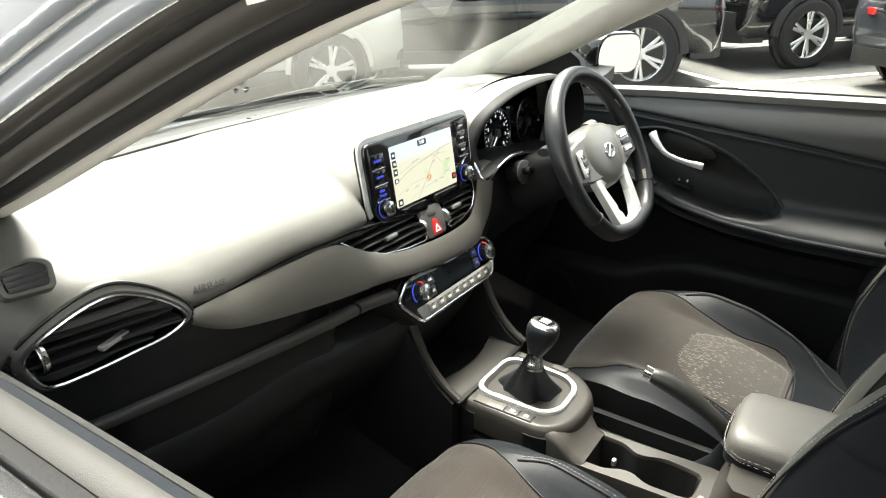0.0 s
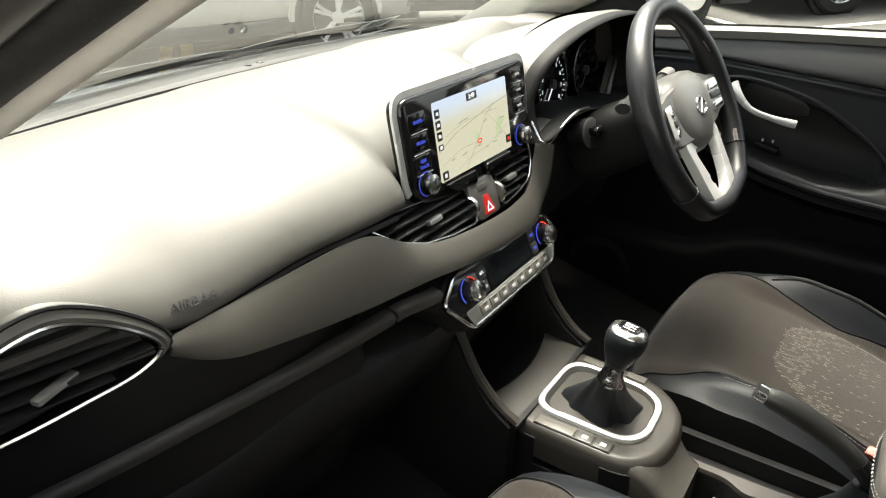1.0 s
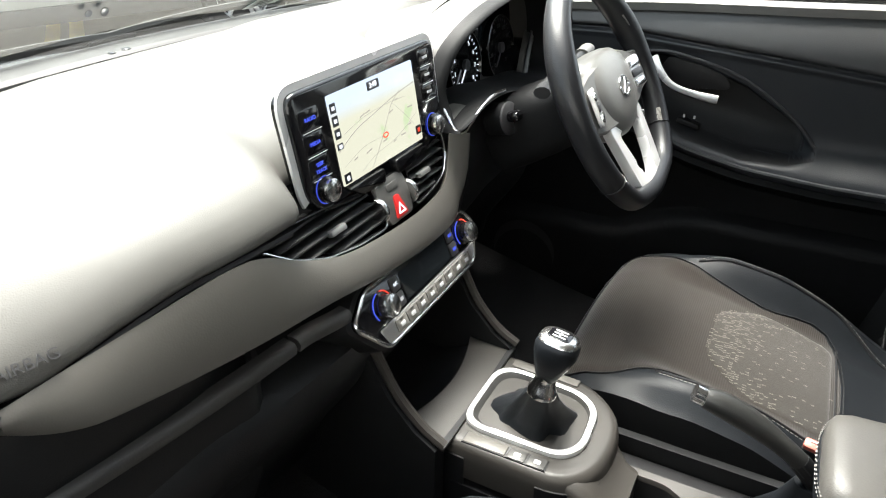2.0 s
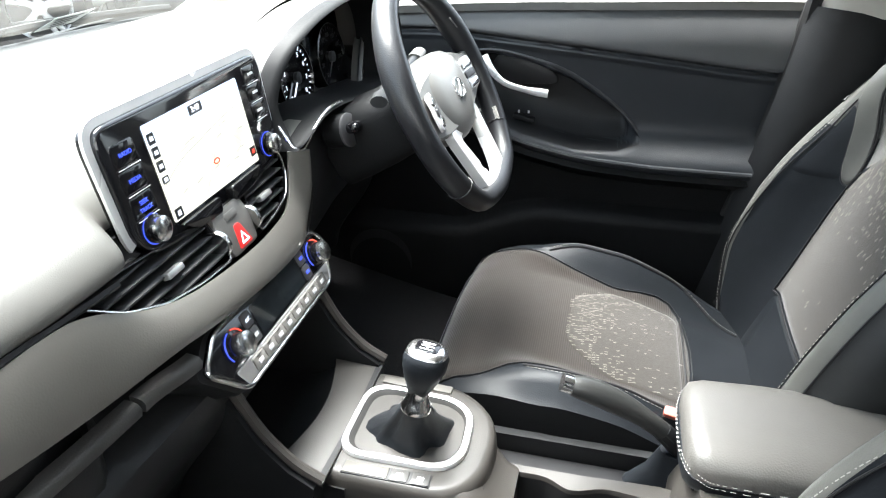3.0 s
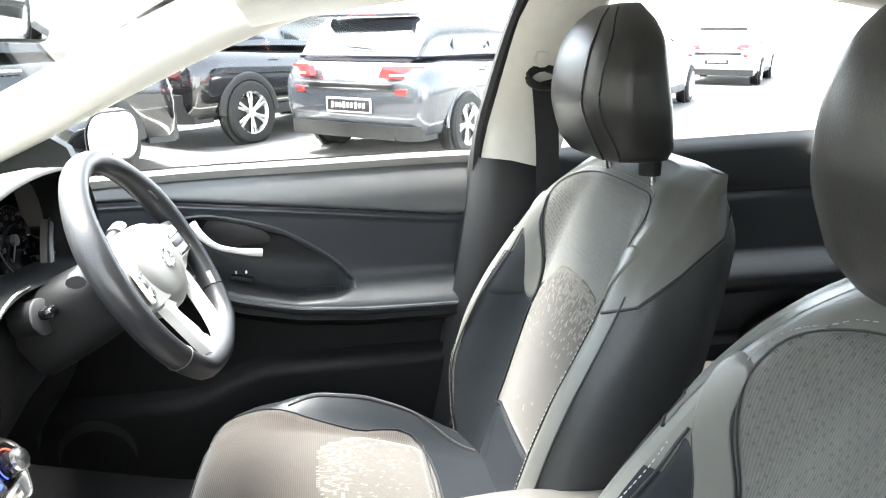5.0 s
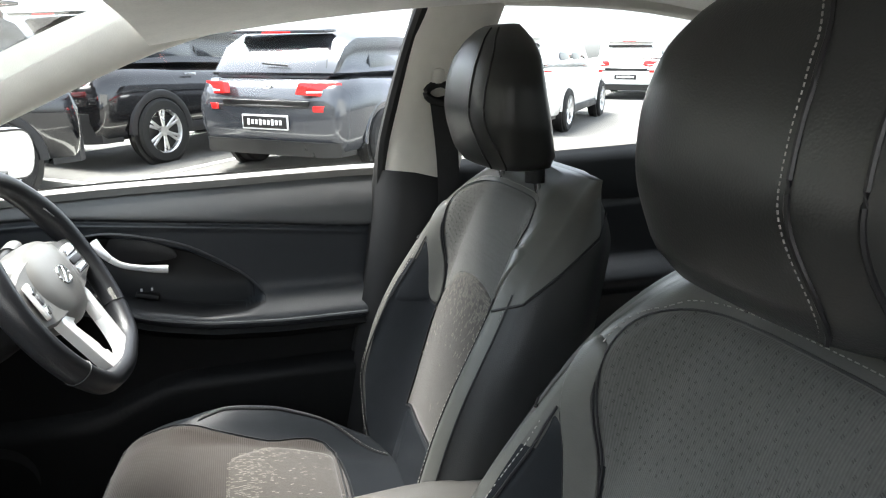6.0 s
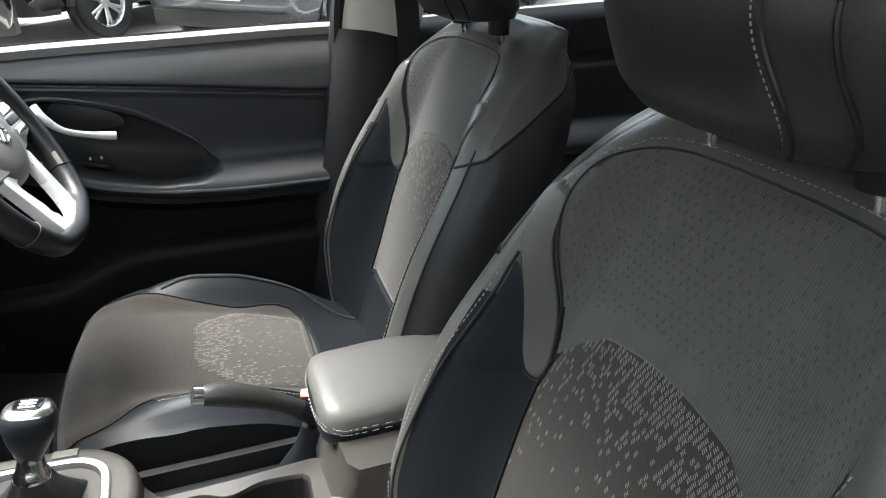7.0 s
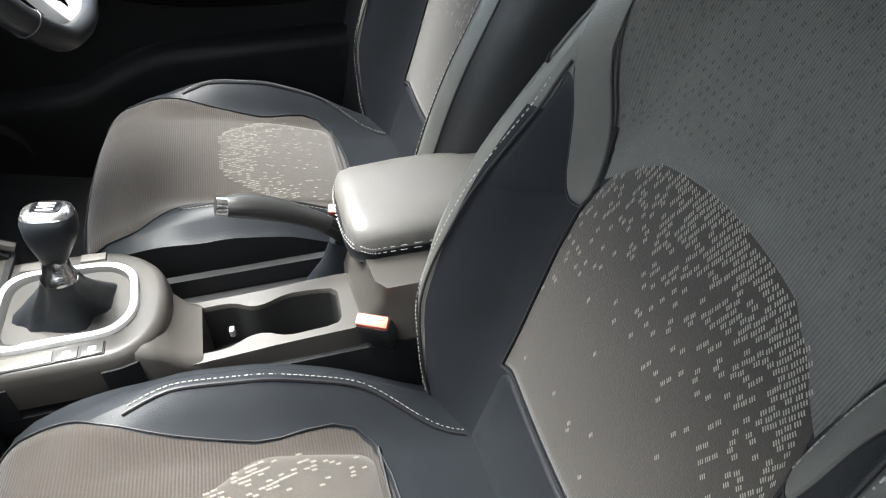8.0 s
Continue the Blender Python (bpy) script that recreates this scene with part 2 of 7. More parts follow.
def screen_material():
    """The lit map: pale land that fades into a blue-white sky, with green woods."""
    m = bpy.data.materials.new("lit_map_screen")
    m.use_nodes = True
    n, l = m.node_tree.nodes, m.node_tree.links
    p = n["Principled BSDF"]
    p.inputs["Roughness"].default_value = 0.15
    p.inputs["Base Color"].default_value = (0.02, 0.02, 0.02, 1)
    tc, sep = n.new("ShaderNodeTexCoord"), n.new("ShaderNodeSeparateXYZ")
    l.new(tc.outputs["Object"], sep.inputs[0])
    up = n.new("ShaderNodeMapRange")
    up.inputs["From Min"].default_value, up.inputs["From Max"].default_value = 0.0, 0.05
    l.new(sep.outputs["Y"], up.inputs["Value"])
    ramp = n.new("ShaderNodeValToRGB")
    el = ramp.color_ramp.elements
    el[0].position, el[0].color = 0.35, (0.62, 0.60, 0.47, 1)
    el[1].position, el[1].color = 0.85, (0.60, 0.70, 0.86, 1)
    l.new(up.outputs["Result"], ramp.inputs["Fac"])
    noi = n.new("ShaderNodeTexNoise")
    noi.inputs["Scale"].default_value, noi.inputs["Detail"].default_value = 24, 3
    l.new(tc.outputs["Object"], noi.inputs["Vector"])
    pick = n.new("ShaderNodeMapRange")
    pick.inputs["From Min"].default_value, pick.inputs["From Max"].default_value = 0.60, 0.66
    l.new(noi.outputs["Fac"], pick.inputs["Value"])
    low = n.new("ShaderNodeMath")
    low.operation = "LESS_THAN"
    low.inputs[1].default_value = 0.012
    l.new(sep.outputs["Y"], low.inputs[0])
    both = n.new("ShaderNodeMath")
    both.operation = "MULTIPLY"
    l.new(pick.outputs["Result"], both.inputs[0])
    l.new(low.outputs[0], both.inputs[1])
    mix = n.new("ShaderNodeMix")
    mix.data_type = "RGBA"
    mix.inputs["B"].default_value = (0.50, 0.58, 0.36, 1)
    for s in mix.inputs:
        if s.name == "B" and s.type == "RGBA":
            s.default_value = (0.50, 0.58, 0.36, 1)
        if s.name == "A" and s.type == "RGBA":
            l.new(ramp.outputs["Color"], s)
    l.new(both.outputs[0], mix.inputs["Factor"])
    out = [s for s in mix.outputs if s.type == "RGBA"][0]
    l.new(out, p.inputs["Emission Color"])
    p.inputs["Emission Strength"].default_value = 0.2
    return m


M_SCREEN = screen_material()

# ---------------------------------------------------------------- mesh helpers


def smoothstep(a, b, x):
    t = min(max((x - a) / (b - a), 0.0), 1.0)
    return t * t * (3 - 2 * t)


def lerp(table, x):
    """A smooth curve through rows of (x, value)."""
    if x <= table[0][0]:
        return table[0][1]
    for (a, va), (b, vb) in zip(table, table[1:]):
        if x <= b:
            return va + (vb - va) * (x - a) / (b - a)
    return table[-1][1]


def soft(table, x, w=0.03):
    return (lerp(table, x - w) + lerp(table, x - w / 2) + 2 * lerp(table, x) + lerp(table, x + w / 2) + lerp(table, x + w)) / 6


def part(name, bm, mat, parent=None, label="", sharp=40):
    """Links a bmesh as one mesh object, under a thing or a part."""
    me = bpy.data.meshes.new(name)
    bmesh.ops.recalc_face_normals(bm, faces=bm.faces[:])
    bm.to_mesh(me)
    bm.free()
    me.materials.append(mat)
    for p in me.polygons:
        p.use_smooth = True
    me.set_sharp_from_angle(angle=radians(sharp))
    ob = new(name, me)
    if parent:
        ob.parent = parent
    if label:
        ob["label"] = label
    return ob


def thing(name, label, category, group="", at=(0, 0, 0)):
    ob = new(name)
    ob.empty_display_size = 0.05
    ob.location = at
    return tagged(ob, label, category, group)


def structure(ob, label, category):
    return tagged(ob, label, category, kind="structure")


def grid(fn, nu, nv, closed_u=False, closed_v=False, thick=0.0):
    """A sheet fn(u, v), u and v from 0 to 1."""
    bm = bmesh.new()
    cu, cv = nu + (0 if closed_u else 1), nv + (0 if closed_v else 1)
    vs = [[bm.verts.new(fn(i / nu, j / nv)) for j in range(cv)] for i in range(cu)]
    for i in range(nu):
        for j in range(nv):
            q = (vs[i][j], vs[(i + 1) % cu][j], vs[(i + 1) % cu][(j + 1) % cv], vs[i][(j + 1) % cv])
            if len(set(q)) == 4:
                bm.faces.new(q)
    if thick:
        bmesh.ops.recalc_face_normals(bm, faces=bm.faces[:])
        bmesh.ops.solidify(bm, geom=bm.faces[:], thickness=thick)
    return bm


def loft(rings, cap=True, closed_v=False):
    """Closed rings joined one after another."""
    bm = bmesh.new()
    vs = [[bm.verts.new(p) for p in r] for r in rings]
    k = len(vs[0])
    for a, b in zip(vs, vs[1:] + (vs[:1] if closed_v else [])):
        for j in range(k):
            bm.faces.new((a[j], a[(j + 1) % k], b[(j + 1) % k], b[j]))
    if cap and not closed_v:
        bm.faces.new(vs[0])
        bm.faces.new(vs[-1][::-1])
    return bm


def spline(pts, n, closed=False):
    """A Catmull-Rom curve through the points, n steps a span."""
    pts = [Vector(p) for p in pts]
    out, k = [], len(pts)
    for i in range(k if closed else k - 1):
        if closed:
            a, b, c, d = (pts[(i + o) % k] for o in (-1, 0, 1, 2))
        else:
            a, b, c, d = pts[max(i - 1, 0)], pts[i], pts[i + 1], pts[min(i + 2, k - 1)]
        for s in range(n):
            t = s / n
            out.append(0.5 * (2 * b + (c - a) * t + (2 * a - 5 * b + 4 * c - d) * t * t + (3 * b - a - 3 * c + d) * t**3))
    if not closed:
        out.append(pts[-1])
    return out


def tube(pts, r, n=8, closed=False, flat=1.0, up=(0, 0, 1), bm=None, taper=None):
    """A rod along the points; flat squeezes it along up."""
    own = bm is None
    bm = bm or bmesh.new()
    pts = [Vector(p) for p in pts]
    k = len(pts)
    rings = []
    for i, p in enumerate(pts):
        a = pts[(i - 1) % k] if closed or i else pts[0]
        b = pts[(i + 1) % k] if closed or i < k - 1 else pts[-1]
        d = (b - a).normalized()
        s = d.cross(Vector(up))
        s = s.normalized() if s.length > 1e-6 else d.orthogonal().normalized()
        w = s.cross(d)
        rad = r * (taper(i / (k - 1)) if taper else 1.0)
        rings.append([bm.verts.new(p + rad * (math.cos(t) * s + flat * math.sin(t) * w)) for t in [2 * math.pi * j / n for j in range(n)]])
    for a, b in zip(rings, rings[1:] + (rings[:1] if closed else [])):
        for j in range(n):
            bm.faces.new((a[j], a[(j + 1) % n], b[(j + 1) % n], b[j]))
    if not closed:
        bm.faces.new(rings[0])
        bm.faces.new(rings[-1][::-1])
    return bm


def sweep(pts, section, up=(0, 0, 1), closed=False):
    """A section of (side, up) pairs carried along the points."""
    pts = [Vector(p) for p in pts]
    k, rings = len(pts), []
    for i, p in enumerate(pts):
        a = pts[(i - 1) % k] if closed or i else pts[0]
        b = pts[(i + 1) % k] if closed or i < k - 1 else pts[-1]
        d = (b - a).normalized()
        s = d.cross(Vector(up)).normalized()
        w = s.cross(d)
        rings.append([p + x * s + y * w for x, y in section])
    return loft(rings, closed_v=closed)


def rbox(sx, sy, sz, b=0.004, m=None, seg=2, bm=None):
    """A box with rounded edges, its middle at the origin, then moved by m."""
    own = bmesh.new()
    bmesh.ops.create_cube(own, size=1.0, matrix=Matrix.Diagonal((sx, sy, sz, 1)))
    if b:
        bmesh.ops.bevel(own, geom=own.edges[:], offset=min(b, 0.49 * min(sx, sy, sz)), segments=seg, affect="EDGES", profile=0.5)
    if m is not None:
        own.transform(m)
    if bm is None:
        return own
    me = bpy.data.meshes.new("tmp")
    own.to_mesh(me)
    own.free()
    bm.from_mesh(me)
    bpy.data.meshes.remove(me)
    return bm


def slab(outline, depth, m=None, b=0.002, seg=2):
    """A flat outline of (x, y) pairs, made depth thick behind z = 0, with rounded edges, then moved by m."""
    bm = bmesh.new()
    f = bm.faces.new([bm.verts.new((x, y, 0)) for x, y in outline])
    f.normal_update()
    if f.normal.z < 0:
        f.normal_flip()
    out = bmesh.ops.extrude_face_region(bm, geom=[f])
    bmesh.ops.translate(bm, verts=[v for v in out["geom"] if isinstance(v, bmesh.types.BMVert)], vec=(0, 0, -depth))
    bmesh.ops.recalc_face_normals(bm, faces=bm.faces[:])
    if b:
        rim = [e for e in bm.edges if all(abs(v.co.z) < 1e-6 for v in e.verts)]
        bmesh.ops.bevel(bm, geom=rim, offset=b, segments=seg, affect="EDGES", profile=0.5)
    if m is not None:
        bm.transform(m)
    return bm


def rounded(w, h, r, n=5, cx=0.0, cy=0.0):
    """The outline of a rounded rectangle."""
    out = []
    for qx, qy, a in ((1, 1, 0), (-1, 1, 90), (-1, -1, 180), (1, -1, 270)):
        for i in range(n + 1):
            t = radians(a + 90 * i / n)
            out.append((cx + qx * (w / 2 - r) + r * math.cos(t), cy + qy * (h / 2 - r) + r * math.sin(t)))
    return out


def corners(pts, r, n=4):
    """A polygon with its corners rounded by r."""
    out, k = [], len(pts)
    for i in range(k):
        p, a, b = Vector(pts[i]), Vector(pts[i - 1]), Vector(pts[(i + 1) % k])
        ra, rb = min(r, (a - p).length * 0.45), min(r, (b - p).length * 0.45)
        s, e = p + (a - p).normalized() * ra, p + (b - p).normalized() * rb
        for j in range(n + 1):
            t = j / n
            q = s * (1 - t) ** 2 + p * 2 * t * (1 - t) + e * t * t
            out.append((q.x, q.y))
    return out


def ring_slab(outer, inner, depth, m=None, b=0.0015):
    """A frame between two outlines of the same count."""
    k = len(outer)
    rings = [[(x, y, -depth) for x, y in outer], [(x, y, 0) for x, y in outer], [(x, y, 0) for x, y in inner], [(x, y, -depth) for x, y in inner]]
    bm = bmesh.new()
    vs = [[bm.verts.new(p) for p in r] for r in rings]
    for a, c in zip(vs, vs[1:] + vs[:1]):
        for j in range(k):
            bm.faces.new((a[j], a[(j + 1) % k], c[(j + 1) % k], c[j]))
    if b:
        top = [e for e in bm.edges if all(abs(v.co.z) < 1e-6 for v in e.verts) and any(len({q for q in f.verts if abs(q.co.z) > 1e-6}) for f in e.link_faces)]
        bmesh.ops.bevel(bm, geom=top, offset=b, segments=2, affect="EDGES", profile=0.5)
    if m is not None:
        bm.transform(m)
    return bm


def lathe(profile, n=24, m=None):
    """(radius, height) pairs turned about z."""
    bm = loft([[(r * math.cos(2 * math.pi * j / n), r * math.sin(2 * math.pi * j / n), z) for j in range(n)] for r, z in profile])
    if m is not None:
        bm.transform(m)
    return bm


def face_m(origin, normal, up=(0, 0, 1)):
    """A frame whose z is the normal and whose y lies nearest to up."""
    z = Vector(normal).normalized()
    y = (Vector(up) - Vector(up).dot(z) * z).normalized()
    x = y.cross(z)
    m = Matrix((x, y, z)).transposed().to_4x4()
    m.translation = origin
    return m


def lettering(name, text, size, m, mat, parent, depth=0.0004):
    """Raised words in the built-in font, as a mesh."""
    cu = bpy.data.curves.new(name, "FONT")
    cu.body, cu.size, cu.align_x, cu.align_y, cu.extrude = text, size, "CENTER", "CENTER", depth
    tmp = bpy.data.objects.new("tmp", cu)
    scene.collection.objects.link(tmp)
    me = bpy.data.meshes.new_from_object(tmp.evaluated_get(bpy.context.evaluated_depsgraph_get()))
    bpy.data.objects.remove(tmp)
    me.transform(m)
    me.materials.clear()
    me.materials.append(mat)
    ob = new(name, me)
    ob.parent = parent
    return ob
# ---------------------------------------------------------------- outside ground


def ground_z(x):
    return 0.0205 * x


def gm(x, y, yaw=0.0, dz=0.0):
    """A place on the sloping car park, turned by yaw."""
    tilt = Matrix.Rotation(-math.atan(0.0205), 4, "Y")
    return Matrix.Translation((x, y, ground_z(x) + dz)) @ tilt @ Matrix.Rotation(radians(yaw), 4, "Z")


def build_ground():
    bm = grid(lambda u, v: ((u - 0.5) * 160, (v - 0.5) * 160, ground_z((u - 0.5) * 160)), 40, 40)
    g = structure(part("ground", bm, M_ASPHALT), "dark worn asphalt of a sloping car park", "ground")
    return g


def strip(name, a, b, width, mat, label, dz=0.005):
    """A painted line between two places on the ground."""
    a, b = Vector((*a, 0)), Vector((*b, 0))
    s = (b - a).normalized().cross(Vector((0, 0, 1))) * width / 2
    bm = bmesh.new()
    k = 12
    rows = []
    for i in range(k + 1):
        p = a + (b - a) * i / k
        w = 1 + 0.06 * noise.noise(p * 3)
        rows.append([bm.verts.new((q.x, q.y, ground_z(q.x) + dz)) for q in (p + s * w, p - s * w)])
    for r, q in zip(rows, rows[1:]):
        bm.faces.new((r[0], r[1], q[1], q[0]))
    return structure(part(name, bm, mat), label, "road marking")


build_ground()
H = Vector((0.77, -0.64, 0))  # the way the parked cars face


def bay_line(p, n, back):
    a = Vector(p) - H * back
    b = a + H * n
    strip("bay_line", (a.x, a.y), (b.x, b.y), 0.1, M_LINE, "worn white parking bay line on asphalt")


bay_line((6.50, 0.78, 0), 7.0, 1.2)
bay_line((8.75, 1.70, 0), 7.0, 1.2)
bay_line((4.95, -1.10, 0), 7.0, 1.2)
a, b = Vector((9.0, 4.43, 0)), Vector((3.9, -1.73, 0))
strip("bay_line", (a.x, a.y), (b.x, b.y), 0.1, M_LINE, "worn white line along the parking bays", 0.006)

# unseen white wall added on the passenger's side to bounce fill light inside
structure(part("wall_bounce", loft([[(x, y, z) for y, z in ((-12.0, -0.3), (0.4, -0.3), (0.4, 4.6), (-12.0, 4.6))] for x in (-3.2, -3.5)]), M_BOUNCEWALL), "unseen plain white wall added to bounce light into the car", "wall")

# ---------------------------------------------------------------- the car's shell
APILLAR = [(0.72, 0.72, 0.90), (0.70, 0.56, 0.985), (0.672, 0.36, 1.075), (0.645, 0.15, 1.175), (0.615, -0.06, 1.268), (0.59, -0.25, 1.325), (0.575, -0.45, 1.352), (0.565, -0.75, 1.362), (0.56, -1.05, 1.352), (0.56, -1.4, 1.30)]


def side(p, s):
    return (p[0] * s, p[1], p[2])


def build_shell():
    floor_ob = part("floor", grid(lambda u, v: ((u - 0.5) * 1.44, -1.5 + v * 2.35, 0.30 + 0.14 * smoothstep(0.62, 0.95, v) + 0.10 * math.exp(-(((u - 0.5) * 1.44 / 0.12) ** 2))), 60, 40, thick=-0.02), M_CARPET)
    structure(floor_ob, "black carpeted car floor with a central tunnel", "floor")
    wall = part("wall_front", grid(lambda u, v: ((u - 0.5) * 1.44, 0.74 + 0.06 * v, 0.30 + 0.66 * v), 10, 6, thick=0.02), M_BLACK)
    structure(wall, "black bulkhead behind the dashboard", "wall")
    rear = part("wall_rear", grid(lambda u, v: ((u - 0.5) * 1.3, -1.55 - 0.05 * v, 0.30 + 0.72 * v), 10, 6, thick=0.02), M_BLACK)
    structure(rear, "black trim behind the rear bench", "wall")

    def roof(u, v, lift):
        x = (u - 0.5) * 2
        y = -0.08 - 1.40 * v
        half = 0.615 - 0.05 * smoothstep(0, 0.4, v)
        z = 1.395 - 0.045 * x * x - 0.09 * (1 - v) ** 3 - 0.07 * smoothstep(0.6, 1, v)
        return (x * half, y, z + lift)

    structure(part("ceiling", grid(lambda u, v: roof(u, v, 0), 24, 24, thick=0.012), M_HEAD), "pale felt headliner", "ceiling")
    structure(part("roof", grid(lambda u, v: roof(u, v, 0.045), 24, 24, thick=0.01), M_BODY), "silver-blue painted car roof", "roof")
    for s, nm in ((1, "right"), (-1, "left")):
        if s > 0:
            path = spline([side(p, s) for p in APILLAR], 5)
            prof = [(-0.060, -0.014), (-0.036, 0.011), (0.0, 0.02), (0.036, 0.013), (0.056, -0.010), (0.02, -0.024), (-0.02, -0.028)]
            structure(part("trim_pillar_front", sweep(path, prof, up=(-s * 0.75, -0.25, -0.5)), M_LINER, sharp=60), "pale grey windscreen pillar trim", "pillar trim")
            out = [(p[0] + s * (0.058), p[1] + 0.012, p[2] + 0.012) for p in path]
            structure(part("trim_seal", tube(out, 0.024, 10, flat=0.75), M_RUBBER), "black rubber door seal along the pillar", "door seal")
            out = [(p[0] + s * 0.052, p[1] + 0.020, p[2] + 0.004) for p in path]
            structure(part("trim_door_frame", tube(out, 0.020, 12, flat=0.8), M_FRAME), "satin black window frame of a car door", "window frame")
            out = [(p[0] + s * 0.075, p[1] + 0.020, p[2] + 0.006) for p in path]
            structure(part("trim_outer_seal", tube(out, 0.008, 8), M_RUBBER), "black rubber weather strip", "door seal")
            out = [(p[0] + s * 0.085, p[1] + 0.030, p[2] + 0.018) for p in path]
            structure(part("pillar_front_outer", tube(out, 0.022, 12, flat=0.8), M_BODY_SKY), "silver-blue painted windscreen pillar", "car pillar")
        else:
            # the passenger's side, seen from without: a slim strip of trim, then the seals and the painted frame
            path = spline([(0.105 - p[0], p[1], p[2] - 0.028) for p in APILLAR], 5)

            def band(name, off, r, mat, label, kind, flat=1.0):
                structure(part(name, tube([(p[0] - off, p[1] + 0.1 * off, p[2] + 0.25 * off) for p in path], r, 12, flat=flat), mat), label, kind)

            band("trim_pillar_front", 0.0, 0.016, M_LINER, "pale grey windscreen pillar trim", "pillar trim")
            band("trim_seal", 0.026, 0.018, M_RUBBER, "black rubber door seal along the pillar", "door seal")
            band("trim_seal_lip", 0.036, 0.010, M_RUBBER, "black rubber sealing lip", "door seal")
            band("trim_door_frame", 0.060, 0.019, M_FRAME, "satin grey-brown window frame of a car door", "window frame")
            band("trim_outer_seal", 0.082, 0.010, M_RUBBER, "black rubber weather strip", "door seal")
            band("trim_frame_face", 0.098, 0.012, M_FRAME, "satin grey-brown outer frame", "window frame")
            band("pillar_front_outer", 0.124, 0.018, M_BODY_SKY, "silver-blue door frame, paled by a painted-in sky reflection", "car pillar")
            band("trim_roof_gap", 0.142, 0.006, M_RUBBER, "black gap between door and body", "door seal")
            band("pillar_front_body", 0.166, 0.022, M_BODY_SKY, "silver-blue windscreen pillar, paled by a painted-in sky reflection", "car pillar")
        # middle pillar
        mid = [(0.712, -0.585, 0.985), (0.69, -0.60, 1.08), (0.662, -0.615, 1.18), (0.625, -0.63, 1.27), (0.585, -0.645, 1.345)]
        secp = [(-0.085, -0.004), (-0.07, 0.012), (-0.035, 0.02), (0.035, 0.02), (0.07, 0.012), (0.085, -0.004), (0.07, -0.016), (-0.07, -0.016)]
        pil = part("wall_pillar_upper", sweep(spline([side(p, s) for p in mid], 4), secp, up=(-s, 0, 0.25)), M_LINER, sharp=60)
        structure(pil, "pale grey trim of the middle door pillar", "pillar trim")
        low = [(0.672, -0.470, 0.32), (0.676, -0.515, 0.6), (0.690, -0.562, 0.85), (0.714, -0.583, 0.984)]
        secl = [(a * 1.1, b * 1.15) for a, b in secp]
        structure(part("wall_pillar_lower", sweep(spline([side(p, s) for p in low], 3), secl, up=(-s, 0, 0.0)), M_BLACK, sharp=60), "black lower trim of the middle door pillar", "pillar trim")
        seal = [(0.722, -0.400, 0.45), (0.722, -0.432, 0.6), (0.722, -0.470, 0.78), (0.72, -0.498, 1.0), (0.692, -0.52, 1.12), (0.65, -0.548, 1.24), (0.60, -0.575, 1.335)]
        structure(part("trim_pillar_seal", tube(spline([side(p, s) for p in seal], 4), 0.014, 8), M_RUBBER), "black rubber seal at the door's rear edge", "door seal")
        rearp = [(0.68, -1.36, 0.95), (0.645, -1.42, 1.12), (0.58, -1.47, 1.29)]
        structure(part("wall_pillar_rear", sweep(spline([side(p, s) for p in rearp], 4), [(1.1 * a, b) for a, b in secp], up=(-s, 0, 0.25)), M_LINER, sharp=60), "pale grey rear pillar trim", "pillar trim")

    def screen(u, v):
        x = (u - 0.5) * 2
        y = 0.735 - 0.16 * x * x - v * (0.80 - 0.1 * x * x)
        z = 0.965 + v * (0.365 + 0.02) - 0.03 * v * x * x + 0.03 * v * (1 - v)
        return (x * (0.70 - 0.09 * v), y, z)

    g = part("windscreen", grid(screen, 24, 16), M_SCREENGLASS)
    g.visible_shadow = False
    structure(g, "clear raked windscreen", "windscreen")
    hood = part("bonnet", grid(lambda u, v: ((u - 0.5) * 1.62, 0.80 - 0.1 * (2 * u - 1) ** 2 + v * 0.95, 0.955 - 0.14 * v - 0.22 * v**3 - 0.05 * (2 * u - 1) ** 2), 20, 14, thick=0.01), M_BODY)
    structure(hood, "silver-blue painted bonnet in front of the windscreen", "bonnet")
    cowl = part("trim_cowl", grid(lambda u, v: ((u - 0.5) * 1.46, 0.70 - 0.16 * (2 * u - 1) ** 2 + v * 0.11, 0.953 + 0.012 * math.sin(v * math.pi)), 20, 6, thick=-0.01), M_BLACK)
    structure(cowl, "black plastic cowl below the windscreen", "cowl")
    for nm, x0, x1 in (("a", -0.55, 0.10), ("b", 0.02, 0.58)):
        w = thing("windscreen_wiper", "black wiper blade resting along the foot of the windscreen", "wiper", "wipers")
        pts = [(x0 + (x1 - x0) * i / 8, 0.765 - 0.30 * (x0 + (x1 - x0) * i / 8) ** 2, 0.982 + 0.012 * math.sin(math.pi * i / 8)) for i in range(9)]
        part("blade", tube(pts, 0.007, 6), M_RUBBER, w)
        part("arm", tube([(x1 - 0.02, 0.80, 0.968), (0.5 * (x0 + x1), 0.785 - 0.30 * (0.5 * (x0 + x1)) ** 2, 0.997)], 0.006, 6), M_BLACK, w)

    # tail: rear screen, tailgate and bumper; nose: wings and bumper
    def tail(u, v, z0, z1, out):
        x = (u - 0.5) * 2
        z = z0 + (z1 - z0) * v
        return (x * (0.66 - 0.14 * smoothstep(0.95, 1.35, z)), -1.62 + out + 0.42 * smoothstep(0.95, 1.42, z) ** 1.2 * 0.4 + 0.10 * x * x, z)

    g = part("window_3", grid(lambda u, v: tail(u, v, 1.0, 1.31, 0.0), 16, 8), M_TINT)
    structure(g, "dark tinted rear screen", "car window")
